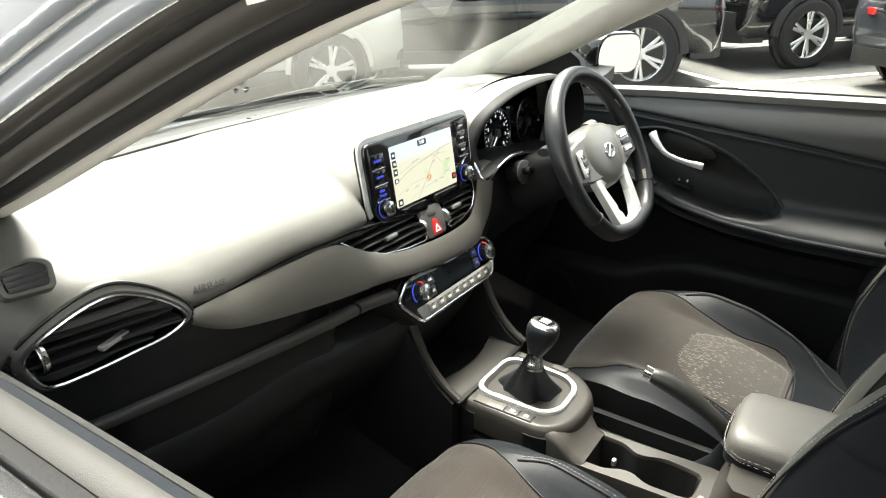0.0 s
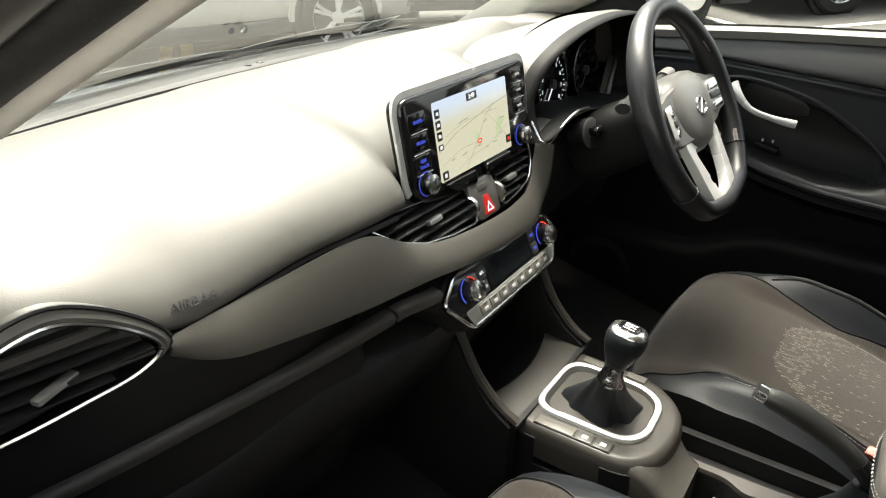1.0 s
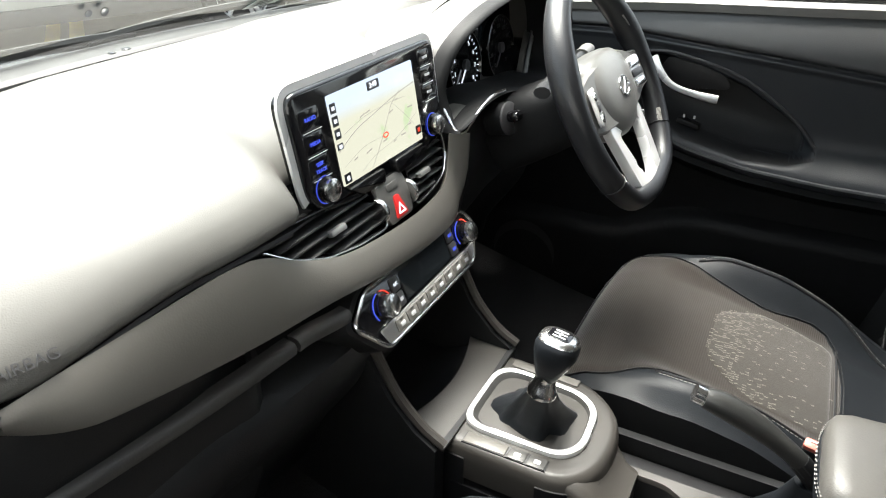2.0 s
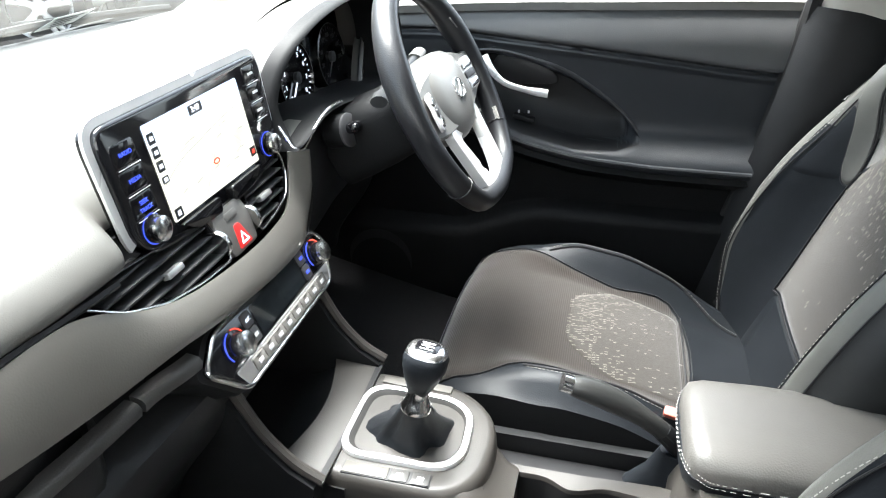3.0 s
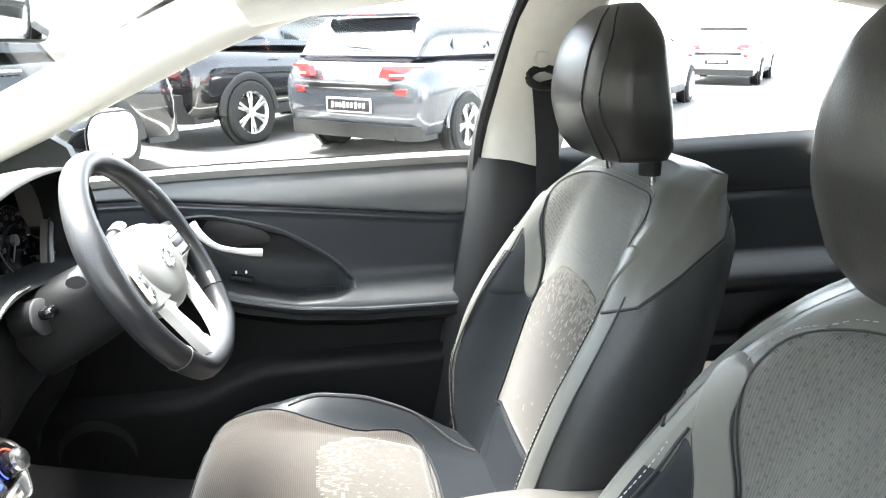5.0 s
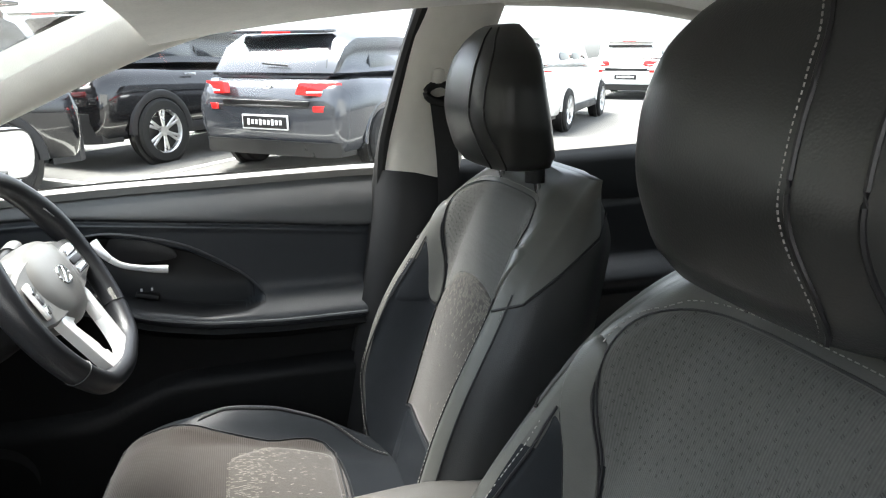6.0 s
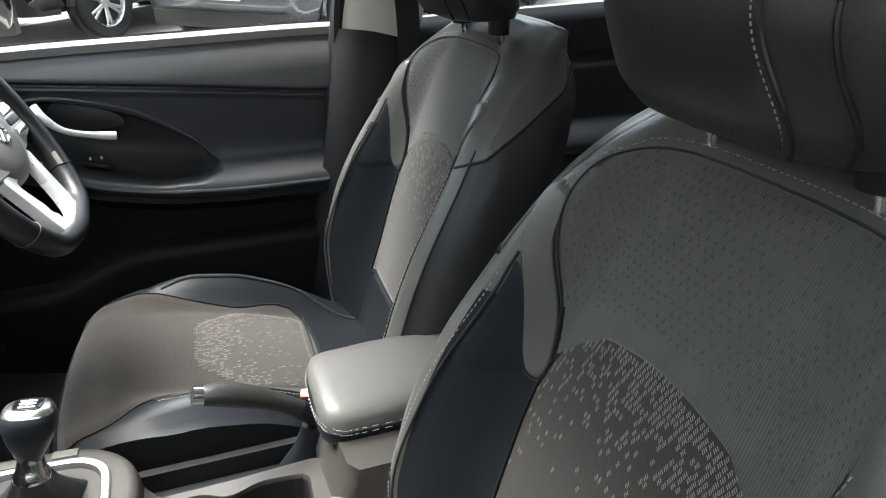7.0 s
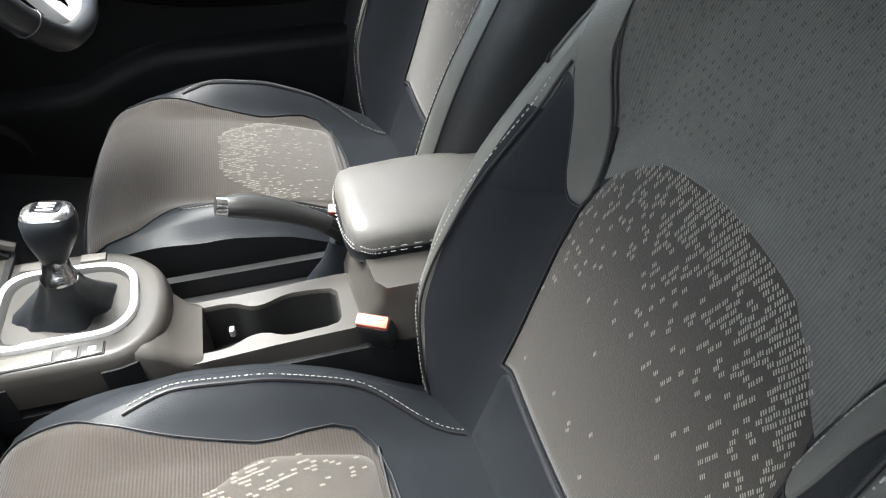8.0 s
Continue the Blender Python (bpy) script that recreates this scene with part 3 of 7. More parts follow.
    g = part("window_4", grid(lambda u, v: (-0.77 + 0.11 * v**1.3, -0.68 - 0.70 * u, 1.0 + 0.03 * u + 0.33 * v), 10, 8), M_TINT)
    structure(g, "dark tinted rear side window, closed", "car window")
    structure(part("wall_tailgate", grid(lambda u, v: tail(u, v, 0.45, 1.0, -0.02 - 0.05 * math.sin(math.pi * v)), 20, 12, thick=0.02), M_BODY), "silver-blue painted tailgate", "tailgate")
    structure(part("wall_rear_bumper", grid(lambda u, v: ((u - 0.5) * 1.66, -1.72 + 0.22 * (2 * u - 1) ** 4 - 0.03 * math.sin(math.pi * v), 0.22 + 0.28 * v), 20, 8, thick=0.02), M_BODY), "silver-blue rear bumper", "bumper")
    structure(part("wall_front_bumper", grid(lambda u, v: ((u - 0.5) * 1.70, 1.74 - 0.30 * (2 * u - 1) ** 4 + 0.05 * math.sin(math.pi * v), 0.20 + 0.42 * v), 20, 10, thick=0.02), M_BODY), "silver-blue front bumper", "bumper")
    for s, nm in ((1, "right"), (-1, "left")):
        def wing(u, v):
            y, top = 0.62 + 0.95 * u, 0.90 - 0.14 * u - 0.16 * u**3
            arch = 0.28 + (0.36 * math.sqrt(max(0.0, 1 - ((y - 1.06) / 0.36) ** 2)) if abs(y - 1.06) < 0.36 else 0.0)
            return (s * (0.84 - 0.05 * u**3 - 0.04 * v**4), y, arch + (top - arch) * v)
        structure(part("wall_front_wing", grid(wing, 36, 10, thick=0.01), M_BODY), "silver-blue front wing", "car wing")
        def flank(u, v):
            y = -1.46 - 0.22 * u
            return (s * (0.83 - 0.14 * smoothstep(0.55, 1.0, v) - 0.06 * u), y, 0.28 + 1.0 * v)
        structure(part("wall_rear_wing", grid(flank, 8, 14, thick=0.01), M_BODY), "silver-blue rear wing", "car wing")


build_shell()
# ---------------------------------------------------------------- dashboard


def front_y(x):
    return 0.20 + 0.23 * x * x


def rear_y(x):
    return 0.70 - 0.22 * x * x


# along the pad from the windscreen to its tucked-under front edge: share of depth, height
PAD = [(1.0, 0.958), (0.93, 0.975), (0.8, 0.992), (0.64, 0.999), (0.46, 0.996), (0.30, 0.984), (0.17, 0.968), (0.085, 0.952), (0.03, 0.935), (0.002, 0.918), (-0.004, 0.907), (0.012, 0.900), (0.06, 0.899)]


def pad_point(x, s):
    k = s * (len(PAD) - 1)
    d, z = soft([(i, p[0]) for i, p in enumerate(PAD)], k, 0.5), soft([(i, p[1]) for i, p in enumerate(PAD)], k, 0.5)
    nose = front_y(x) + 0.062 * smoothstep(-0.195, -0.140, x) * smoothstep(0.60, 0.565, x) + 0.10 * smoothstep(0.155, 0.235, x) * smoothstep(0.60, 0.54, x)
    y = nose + d * (rear_y(x) - nose)
    lip = -0.030 * smoothstep(0.3, 0.52, abs(x)) * smoothstep(0.45, 0.0, d)
    hood = 0.030 * math.exp(-(((x - 0.35) / 0.19) ** 4)) * smoothstep(0.62, 0.10, d)
    mid = 0.012 * math.exp(-((x / 0.2) ** 4)) * smoothstep(0.5, 0.1, d)
    vent = 0.022 * smoothstep(0.44, 0.53, abs(x)) * smoothstep(0.30, 0.02, d) * smoothstep(0.70, 0.62, abs(x))
    return (x, y, z + lip + hood + mid + vent)


def pad_z(x, y):
    """The pad's height at a place in plan."""
    best = min(range(0, 80), key=lambda i: abs((pad_point(x, i / 100)[1] - y)))
    return pad_point(x, best / 100)[2]


dash = thing("dashboard", "dark grey soft-touch dashboard with a warm grey trim band", "dashboard")
part("upper_pad", grid(lambda u, v: pad_point(-0.715 + 1.43 * u, v), 190, 60), M_PAD, dash, "charcoal grained soft-touch pad", 60)


def lower_point(x, t):
    """The face below the pad, from the crease down to the knees."""
    z = 0.905 - 0.40 * t
    y = front_y(x) + 0.012 - 0.012 * smoothstep(0.02, 0.10, t) + 0.015 * smoothstep(0.2, 0.42, t) - 0.022 * smoothstep(0.36, 0.46, t) + 0.10 * smoothstep(0.5, 1.0, t)
    y += 0.25 * smoothstep(0.10, 0.16, x) * smoothstep(0.60, 0.54, x) * smoothstep(0.35, 0.6, t) * 0.4
    y += 0.045 * smoothstep(-0.34, -0.20, x) * smoothstep(0.175, 0.155, x) * smoothstep(0.45, 0.40, t)
    return (x, y, z - 0.025 * smoothstep(0.3, 0.5, abs(x)))


part("lower_face", grid(lambda u, v: lower_point(-0.715 + 1.43 * u, v), 80, 40, thick=-0.015), M_BLACK, dash, "black grained lower dashboard", 60)
# end caps towards the doors
for s in (-1, 1):
    pts = [pad_point(0.712 * s, i / 20) for i in range(21)] + [lower_point(0.712 * s, i / 12) for i in range(13)]
    bm = bmesh.new()
    f = bm.faces.new([bm.verts.new(p) for p in pts + [(0.712 * s, 0.62, 0.505)]])
    out = bmesh.ops.extrude_face_region(bm, geom=[f])
    bmesh.ops.translate(bm, verts=[v for v in out["geom"] if isinstance(v, bmesh.types.BMVert)], vec=(0.012 * s, 0, 0))
    part("end_cap", bm, M_BLACK, dash)

# warm grey band: tip at the outer vent, deep in the middle, then under the centre vents
TRIM_TOP = [(-0.482, 0.872), (-0.44, 0.881), (-0.33, 0.894), (-0.252, 0.900), (-0.205, 0.868), (-0.165, 0.848), (-0.115, 0.834), (0.0, 0.824), (0.07, 0.827), (0.112, 0.838), (0.136, 0.866), (0.142, 0.895)]
TRIM_BOT = [(-0.478, 0.868), (-0.445, 0.843), (-0.37, 0.832), (-0.27, 0.821), (-0.21, 0.817), (-0.165, 0.813), (-0.115, 0.804), (0.0, 0.790), (0.07, 0.787), (0.130, 0.797), (0.162, 0.835), (0.166, 0.893)]


def trim_point(u, v):
    k = u * (len(TRIM_TOP) - 1)
    g = [soft([(i, p[j]) for i, p in enumerate(t)], k, 0.5) for t in (TRIM_TOP, TRIM_BOT) for j in (0, 1)]
    x, z = g[0] + (g[2] - g[0]) * v, g[1] + (g[3] - g[1]) * v
    belly = 0.004 * math.sin(math.pi * min(max(v, 0.0), 1.0)) ** 0.6
    return (x, front_y(x) + 0.003 - belly - 0.016 * v * smoothstep(-0.48, -0.42, x) + 0.012 * smoothstep(0.08, 0.14, x), z)


part("trim_band", grid(trim_point, 70, 12, thick=-0.006), M_TRIM, dash, "warm grey satin trim band", 60)
part("crease", tube([(x / 100, front_y(x / 100) + 0.004, 0.899 - 0.028 * smoothstep(0.3, 0.5, abs(x / 100))) for x in range(-48, -19, 2)], 0.004, 6), M_PIPE, dash, "dark seam under the pad")
part("screen_seal", tube([(-0.70 + 1.40 * i / 40, rear_y(-0.70 + 1.40 * i / 40) - 0.004, 0.966) for i in range(41)], 0.008, 8), M_RUBBER, dash, "black rubber strip at the foot of the windscreen")
# glovebox
for x0, x1 in ((-0.655, -0.224), (-0.219, -0.150)):
    edge = [(x0 + (x1 - x0) * i / 24, front_y(x0 + (x1 - x0) * i / 24) - 0.003 - 0.010 * smoothstep(-0.21, -0.15, x0 + (x1 - x0) * i / 24), 0.780 - 0.006 * smoothstep(-0.42, -0.64, x0 + (x1 - x0) * i / 24)) for i in range(25)]
    part("ledge", sweep(edge, [(-0.004, 0.007), (0.003, 0.006), (0.0065, 0.001), (0.004, -0.008), (-0.012, -0.010), (-0.012, 0.007)], up=(0, 0, 1)), M_CONSOLE, dash, "dark grey ledge above the glovebox", 60)
gb = part("glovebox_lid", grid(lambda u, v: (-0.60 + 0.36 * u, front_y(-0.60 + 0.36 * u) + 0.012 - 0.010 * math.sin(math.pi * min(v * 1.1, 1.0)) ** 0.5 + 0.05 * v * v + 0.03 * smoothstep(0.9, 1.0, u) + 0.03 * smoothstep(0.1, 0.0, u), 0.776 - 0.231 * v), 30, 16, thick=-0.006), M_BLACK, dash)
part("catch", rbox(0.050, 0.005, 0.004, 0.0015, pose(-0.348, 0.233, 0.723, 0, -3, -9)), M_GREY, gb)
p0, p1, p2 = Vector(pad_point(-0.445, 0.73)), Vector(pad_point(-0.435, 0.73)), Vector(pad_point(-0.445, 0.70))
nrm = (p1 - p0).cross(p2 - p0).normalized()
lettering("airbag_mark", "AIRBAG", 0.0125, face_m(p0 + nrm * 0.0022, nrm), M_BUTTON, dash, 0.001)
# demister flap mark, light sensor
part("light_sensor", lathe([(0.006, -0.001), (0.006, 0.0005), (0.004, 0.0012), (0.0, 0.0014)], 16, Matrix.Translation((-0.03, 0.615, 0.999))), M_GLOSS, dash)
part("light_sensor", lathe([(0.005, -0.001), (0.005, 0.0005), (0.0, 0.0012)], 16, Matrix.Translation((-0.055, 0.612, 0.999))), M_GLOSS, dash)
# corner loudspeaker grille and side demister vent
sp = part("speaker_grille", slab([(0.032 * math.cos(t), 0.045 * math.sin(t)) for t in [2 * math.pi * i / 24 for i in range(24)]], 0.004, Matrix.Translation((-0.585, 0.49, pad_z(-0.585, 0.49) + 0.005)) @ Euler((0.04, -0.1, -0.4)).to_matrix().to_4x4()), M_PAD, dash)
for i in range(9):
    y = -0.036 + 0.009 * i
    h = 0.030 * math.sqrt(1 - (y / 0.045) ** 2)
    part("rib", rbox(2 * h, 0.003, 0.002, 0.0008, Matrix.Translation((-0.585, 0.49, pad_z(-0.585, 0.49) + 0.006)) @ Euler((0.04, -0.1, -0.4)).to_matrix().to_4x4() @ Matrix.Translation((0, y, 0))), M_BUTTON, sp)
for s in (-1, 1):
    m = face_m((0.625 * s, 0.30, 0.972), (0.06 * s, -0.82, 0.62))
    frame_o = corners([(-0.028, -0.017), (0.024, -0.021), (0.030, 0.010), (0.012, 0.020), (-0.026, 0.016)], 0.008)
    if s > 0:
        frame_o = [(-a, b) for a, b in frame_o][::-1]
    frame_i = [(a * 0.80, b * 0.74) for a, b in frame_o]
    v = part("side_demister_vent", ring_slab(frame_o, frame_i, 0.014, m), M_PAD, dash)
    part("back", slab(frame_i, 0.002, m @ Matrix.Translation((0, 0, -0.009)), 0), M_GLOSS, v)
    for i in range(4):
        part("slat", rbox(0.042, 0.008, 0.002, 0.0006, m @ Matrix.Translation((-0.001 * s, -0.010 + 0.0065 * i, -0.004)) @ pose(0, 0, 0, 30)), M_BUTTON, v)


# outer air vents
def outer_vent(s):
    pts = [(-0.652, 0.890), (-0.648, 0.862), (-0.635, 0.847), (-0.60, 0.848), (-0.55, 0.855), (-0.51, 0.862), (-0.487, 0.876), (-0.497, 0.896), (-0.530, 0.921), (-0.565, 0.932), (-0.61, 0.918)]
    if s > 0:
        pts = [(-a, b) for a, b in pts]
    curve = spline([(a, 0, b) for a, b in pts], 5, closed=True)
    cx, cz = 0.573 * s, 0.888
    at = lambda x, z, d: (x, front_y(x) - 0.004 + d, z)
    vent = part("air_vent", loft([[at(cx + (p.x - cx) * k, cz + (p.z - cz) * k, d) for p in curve] for k, d in ((1.05, 0.014), (1.045, 0.0), (1.02, -0.005), (0.985, -0.004), (0.965, 0.002), (0.95, 0.038))], cap=False), M_GLOSS, dash)
    part("chrome_ring", tube([at(cx + (p.x - cx) * 1.0, cz + (p.z - cz) * 1.0, -0.0055) for p in curve], 0.0021, 6, closed=True), M_CHROME, vent)
    part("surround", loft([[at(cx + (p.x - cx) * k, cz + 0.003 * (k - 1) / 0.14 + (p.z - cz) * kz, dd) for p in curve] for k, kz, dd in ((1.14, 1.24, 0.012), (1.12, 1.20, -0.002), (1.06, 1.09, -0.006), (1.0, 1.0, -0.005), (0.99, 0.99, 0.002))], cap=False), M_PAD, vent, "soft-touch surround")
    part("lip_crease", tube([at(cx + (p.x - cx) * 1.13, cz + 0.004 + (p.z - cz) * 1.22, -0.001) for p in curve if p.z > 0.872], 0.0022, 6), M_PIPE, vent)
    part("duct", loft([[at(cx + (p.x - cx) * k, cz + (p.z - cz) * k, d) for p in curve] for k, d in ((0.955, 0.034), (0.4, 0.038))]), M_GLOSS, vent)
    for i in range(5):
        z = 0.862 + 0.0135 * i
        xs = [p.x for p in curve]
        inside = []
        for q in range(60):
            x = min(xs) + (max(xs) - min(xs)) * q / 59
            zz = z + 0.10 * (abs(x) - 0.57) * -0.25
            lo = hi = None
            for a, b in zip(curve, curve[1:] + curve[:1]):
                if (a.x - x) * (b.x - x) <= 0 and abs(a.x - b.x) > 1e-9:
                    t = a.z + (b.z - a.z) * (x - a.x) / (b.x - a.x)
                    lo, hi = (t, t) if lo is None else (min(lo, t), max(hi, t))
            if lo is not None and lo + 0.004 < zz < hi - 0.004:
                inside.append((x, zz))
        if len(inside) > 4:
            part("slat", sweep([at(x, zz, 0.006) for x, zz in (inside[0], inside[len(inside) // 2], inside[-1])], [(-0.010, -0.0012), (-0.010, 0.0012), (0.010, 0.003), (0.010, 0.0006)], up=(0, 0, 1)), M_CLAD, vent)
    part("slider", rbox(0.040, 0.010, 0.006, 0.002, Matrix.Translation(at(0.567 * s, 0.8775, -0.003)) @ pose(0, 0, 0, 0, 3 * s, 14 * -s)), M_SILVER, vent)
    part("thumbwheel", lathe([(0.003, -0.0045), (0.021, -0.004), (0.022, 0), (0.021, 0.004), (0.003, 0.0045)], 20, Matrix.Translation(at(0.637 * s, 0.880, 0.008)) @ pose(0, 0, 0, 0, 90, 0)), M_CHROME, vent)


outer_vent(-1)
outer_vent(1)

# centre vents under the screen, on a face that leans back at its top
VM = face_m((0, 0.206, 0.835), (0, -1, 0.42))


def vent_local(x, z):
    return (x, (z - 0.835) * 1.085)


def centre_vent(s, x0, x1, outline):
    curve = corners([vent_local(a, b) for a, b in outline], 0.010)
    cx, cz = sum(p[0] for p in curve) / len(curve), sum(p[1] for p in curve) / len(curve)
    inner = [(cx + (a - cx) * 0.985, cz + (b - cz) * 0.95) for a, b in curve]
    v = part("centre_vent", ring_slab(curve, inner, 0.035, VM), M_GLOSS, dash)
    part("duct", slab(inner, 0.003, VM @ Matrix.Translation((0, 0, -0.028)), 0), M_GLOSS, v)
    low = [VM @ Vector((a, b, 0.001)) for a, b in spline_low(curve)]
    part("chrome_edge", tube(low, 0.0013, 6), M_CHROME, v)
    lo, hi = min(p[1] for p in inner), max(p[1] for p in inner)
    for i in range(5):
        z = lo + (hi - lo) * (i + 0.75) / 5.4
        xs = []
        for a, b in zip(inner, inner[1:] + inner[:1]):
            if (a[1] - z) * (b[1] - z) <= 0 and abs(a[1] - b[1]) > 1e-9:
                xs.append(a[0] + (b[0] - a[0]) * (z - a[1]) / (b[1] - a[1]))
        if len(xs) >= 2 and max(xs) - min(xs) > 0.02:
            sl = part("slat", rbox(max(xs) - min(xs) - 0.003, 0.0024, 0.018, 0.0007, VM @ Matrix.Translation(((min(xs) + max(xs)) / 2, z, -0.011)) @ pose(0, 0, 0, 18)), M_CLAD, v)
    part("slider", rbox(0.026, 0.0075, 0.010, 0.002, VM @ Matrix.Translation(((x0 + x1) / 2, (lo + hi) / 2 - 0.003, -0.002))), M_SILVER, v)


def spline_low(curve):
    """The lower run of a closed outline, from its leftmost to its rightmost point."""
    a, b = min(range(len(curve)), key=lambda i: curve[i][0]), max(range(len(curve)), key=lambda i: curve[i][0])
    n = len(curve)
    one = [curve[(a + i) % n] for i in range((b - a) % n + 1)]
    two = [curve[(a - i) % n] for i in range((a - b) % n + 1)]
    return min(one, two, key=lambda r: sum(p[1] for p in r) / len(r))


centre_vent(-1, -0.165, -0.075, [(-0.246, 0.900), (-0.195, 0.864), (-0.150, 0.846), (-0.095, 0.837), (-0.040, 0.834), (-0.046, 0.884), (-0.12, 0.890)])
centre_vent(1, 0.04, 0.095, [(0.136, 0.896), (0.130, 0.868), (0.108, 0.846), (0.070, 0.838), (0.026, 0.834), (0.032, 0.884), (0.10, 0.888)])
HZ = VM @ Matrix.Translation((-0.008, 0, 0))
ctl = part("hazard_panel", slab(corners([(-0.026, -0.004), (0.026, -0.004), (0.034, 0.028), (0.030, 0.050), (-0.030, 0.050), (-0.034, 0.028)], 0.008), 0.030, HZ @ Matrix.Translation((0, 0, 0.001)), 0.003), M_GREY, dash)
part("hazard_key", slab(corners([(-0.013, 0.000), (0.013, 0.000), (0.005, 0.027), (-0.005, 0.027)], 0.003), 0.004, HZ @ Matrix.Translation((0, 0, 0.003)), 0.001), M_RED, ctl, "lit red hazard warning key")
part("hazard_mark", ring_slab(corners([(-0.008, 0.004), (0.008, 0.004), (0, 0.018)], 0.001), corners([(-0.005, 0.006), (0.005, 0.006), (0, 0.0145)], 0.001), 0.001, HZ @ Matrix.Translation((0, 0, 0.0038)), 0), M_GLOW, ctl)
part("key", slab(rounded(0.024, 0.009, 0.003, 3, 0, 0.039), 0.003, HZ @ Matrix.Translation((0, 0, 0.0025)), 0.001), M_GREY, ctl)
for x in (-0.034, 0.034):
    part("thumbwheel", lathe([(0.002, -0.0042), (0.017, -0.0036), (0.018, 0), (0.017, 0.0036), (0.002, 0.0042)], 18, HZ @ Matrix.Translation((x, 0.020, -0.007)) @ pose(0, 0, 0, 0, 90, 0)), M_CHROME, ctl)

# ---------------------------------------------------------------- infotainment display
disp = thing("infotainment_display", "gloss black touchscreen unit showing a lit road map", "touchscreen", at=(0, 0.2385, 0.951))
DM = face_m((0, 0, 0), (0, -1, 0.15))  # local: x right, y up, z out
shell = corners([(-0.146, 0.053), (-0.138, 0.064), (0.140, 0.064), (0.148, 0.053), (0.144, -0.045), (0.128, -0.067), (0.06, -0.078), (-0.06, -0.078), (-0.128, -0.067), (-0.144, -0.045)], 0.014)
part("body", slab(shell, 0.022, DM, 0.004, 3), M_GLOSS, disp)
part("mount", slab([(a * 0.45, b * 0.6 - 0.012) for a, b in shell], 0.05, DM @ Matrix.Translation((0, 0, -0.020)), 0.004), M_BLACK, disp)
n = len(shell)
first = max(range(n), key=lambda i: (shell[i][1] < -0.030, shell[i][0]))
run = [shell[(first + i) % n] for i in range(n)]
run = [p for p in run if p[1] > -0.052] if run[1][1] > run[0][1] else [p for p in run[::-1] if p[1] > -0.052]
run.sort(key=lambda p: math.atan2(p[1] + 0.2, p[0]))
part("chrome_rim", sweep([DM @ Vector((a * 1.008, b * 1.012, -0.008)) for a, b in run], [(-0.0075, -0.0018), (0.0075, -0.0018), (0.0075, 0.0018), (-0.0075, 0.0018)], up=(0, -1, 0.15)), M_BRIGHT, disp, "satin chrome rim round the sides and top")
scr = part("screen", slab(rounded(0.175, 0.101, 0.002, 2), 0.001, Matrix.Identity(4), 0), M_SCREEN, disp, "lit map with a blue sky above pale land")
scr.matrix_basis = DM @ Matrix.Translation((0.0, -0.002, 0.0012))
rnd = random.Random(5)
for pts, w in (([(-0.085, -0.012), (-0.05, 0.002), (-0.01, 0.010), (0.04, 0.019), (0.085, 0.024)], 0.0012), ([(-0.03, -0.048), (0.0, -0.02), (0.018, 0.0), (0.03, 0.012), (0.05, 0.022)], 0.0011), ([(-0.07, 0.004), (-0.03, 0.012), (0.02, 0.014), (0.06, 0.012)], 0.0006), ([(-0.05, -0.045), (-0.02, -0.036), (0.03, -0.030), (0.08, -0.014)], 0.0006), ([(0.03, 0.012), (0.05, -0.005), (0.075, -0.03)], 0.0006), ([(-0.08, -0.03), (-0.04, -0.02), (0.0, -0.02)], 0.0005)):
    part("map_road", tube([(x, y, 0.0006) for x, y in [(p.x, p.y) for p in spline([(a, b, 0) for a, b in pts], 5)]], w / 2, 4, flat=0.3), M_MAPLINE, scr)
for k in range(11):
    x, y = rnd.uniform(-0.06, 0.075), rnd.uniform(-0.04, 0.018)
    part("map_word", rbox(rnd.uniform(0.006, 0.012), 0.0016, 0.0004, 0, Matrix.Translation((x, y, 0.0008)) @ pose(0, 0, 0, 0, 0, rnd.uniform(-4, 12))), M_MAPLINE, scr)
part("clock_box", slab(rounded(0.024, 0.010, 0.001, 2), 0.0005, Matrix.Translation((-0.002, 0.042, 0.0012)), 0), M_BUTTON, scr)
lettering("clock_digits", "3:49", 0.0088, Matrix.Translation((-0.003, 0.042, 0.0018)), M_GLOW, scr)
for y in (0.036, 0.022, 0.008, -0.006):
    b = part("screen_key", slab(rounded(0.010, 0.011 if y > 0 else 0.007, 0.001, 2), 0.0005, Matrix.Translation((-0.081, y, 0.0012)), 0), M_BUTTON, scr)
    part("mark", rbox(0.005, 0.004, 0.0004, 0, Matrix.Translation((-0.081, y, 0.0015))), M_GLOW, b)
for x, y in ((-0.079, -0.043), (0.079, -0.036)):
    b = part("screen_key", slab(rounded(0.012, 0.011, 0.001, 2), 0.0005, Matrix.Translation((x, y, 0.0012)), 0), M_CLAD, scr)
    part("mark", rbox(0.005, 0.005, 0.0004, 0, Matrix.Translation((x, y, 0.0015))), M_GLOW if x < 0 else M_REDGLOW, b)
part("position_arrow", ring_slab([(0.006 * math.cos(t), 0.0035 * math.sin(t)) for t in [2 * math.pi * i / 16 for i in range(16)]], [(0.004 * math.cos(t), 0.002 * math.sin(t)) for t in [2 * math.pi * i / 16 for i in range(16)]], 0.0003, Matrix.Translation((0.006, -0.02, 0.0012)), 0), M_REDGLOW, scr)
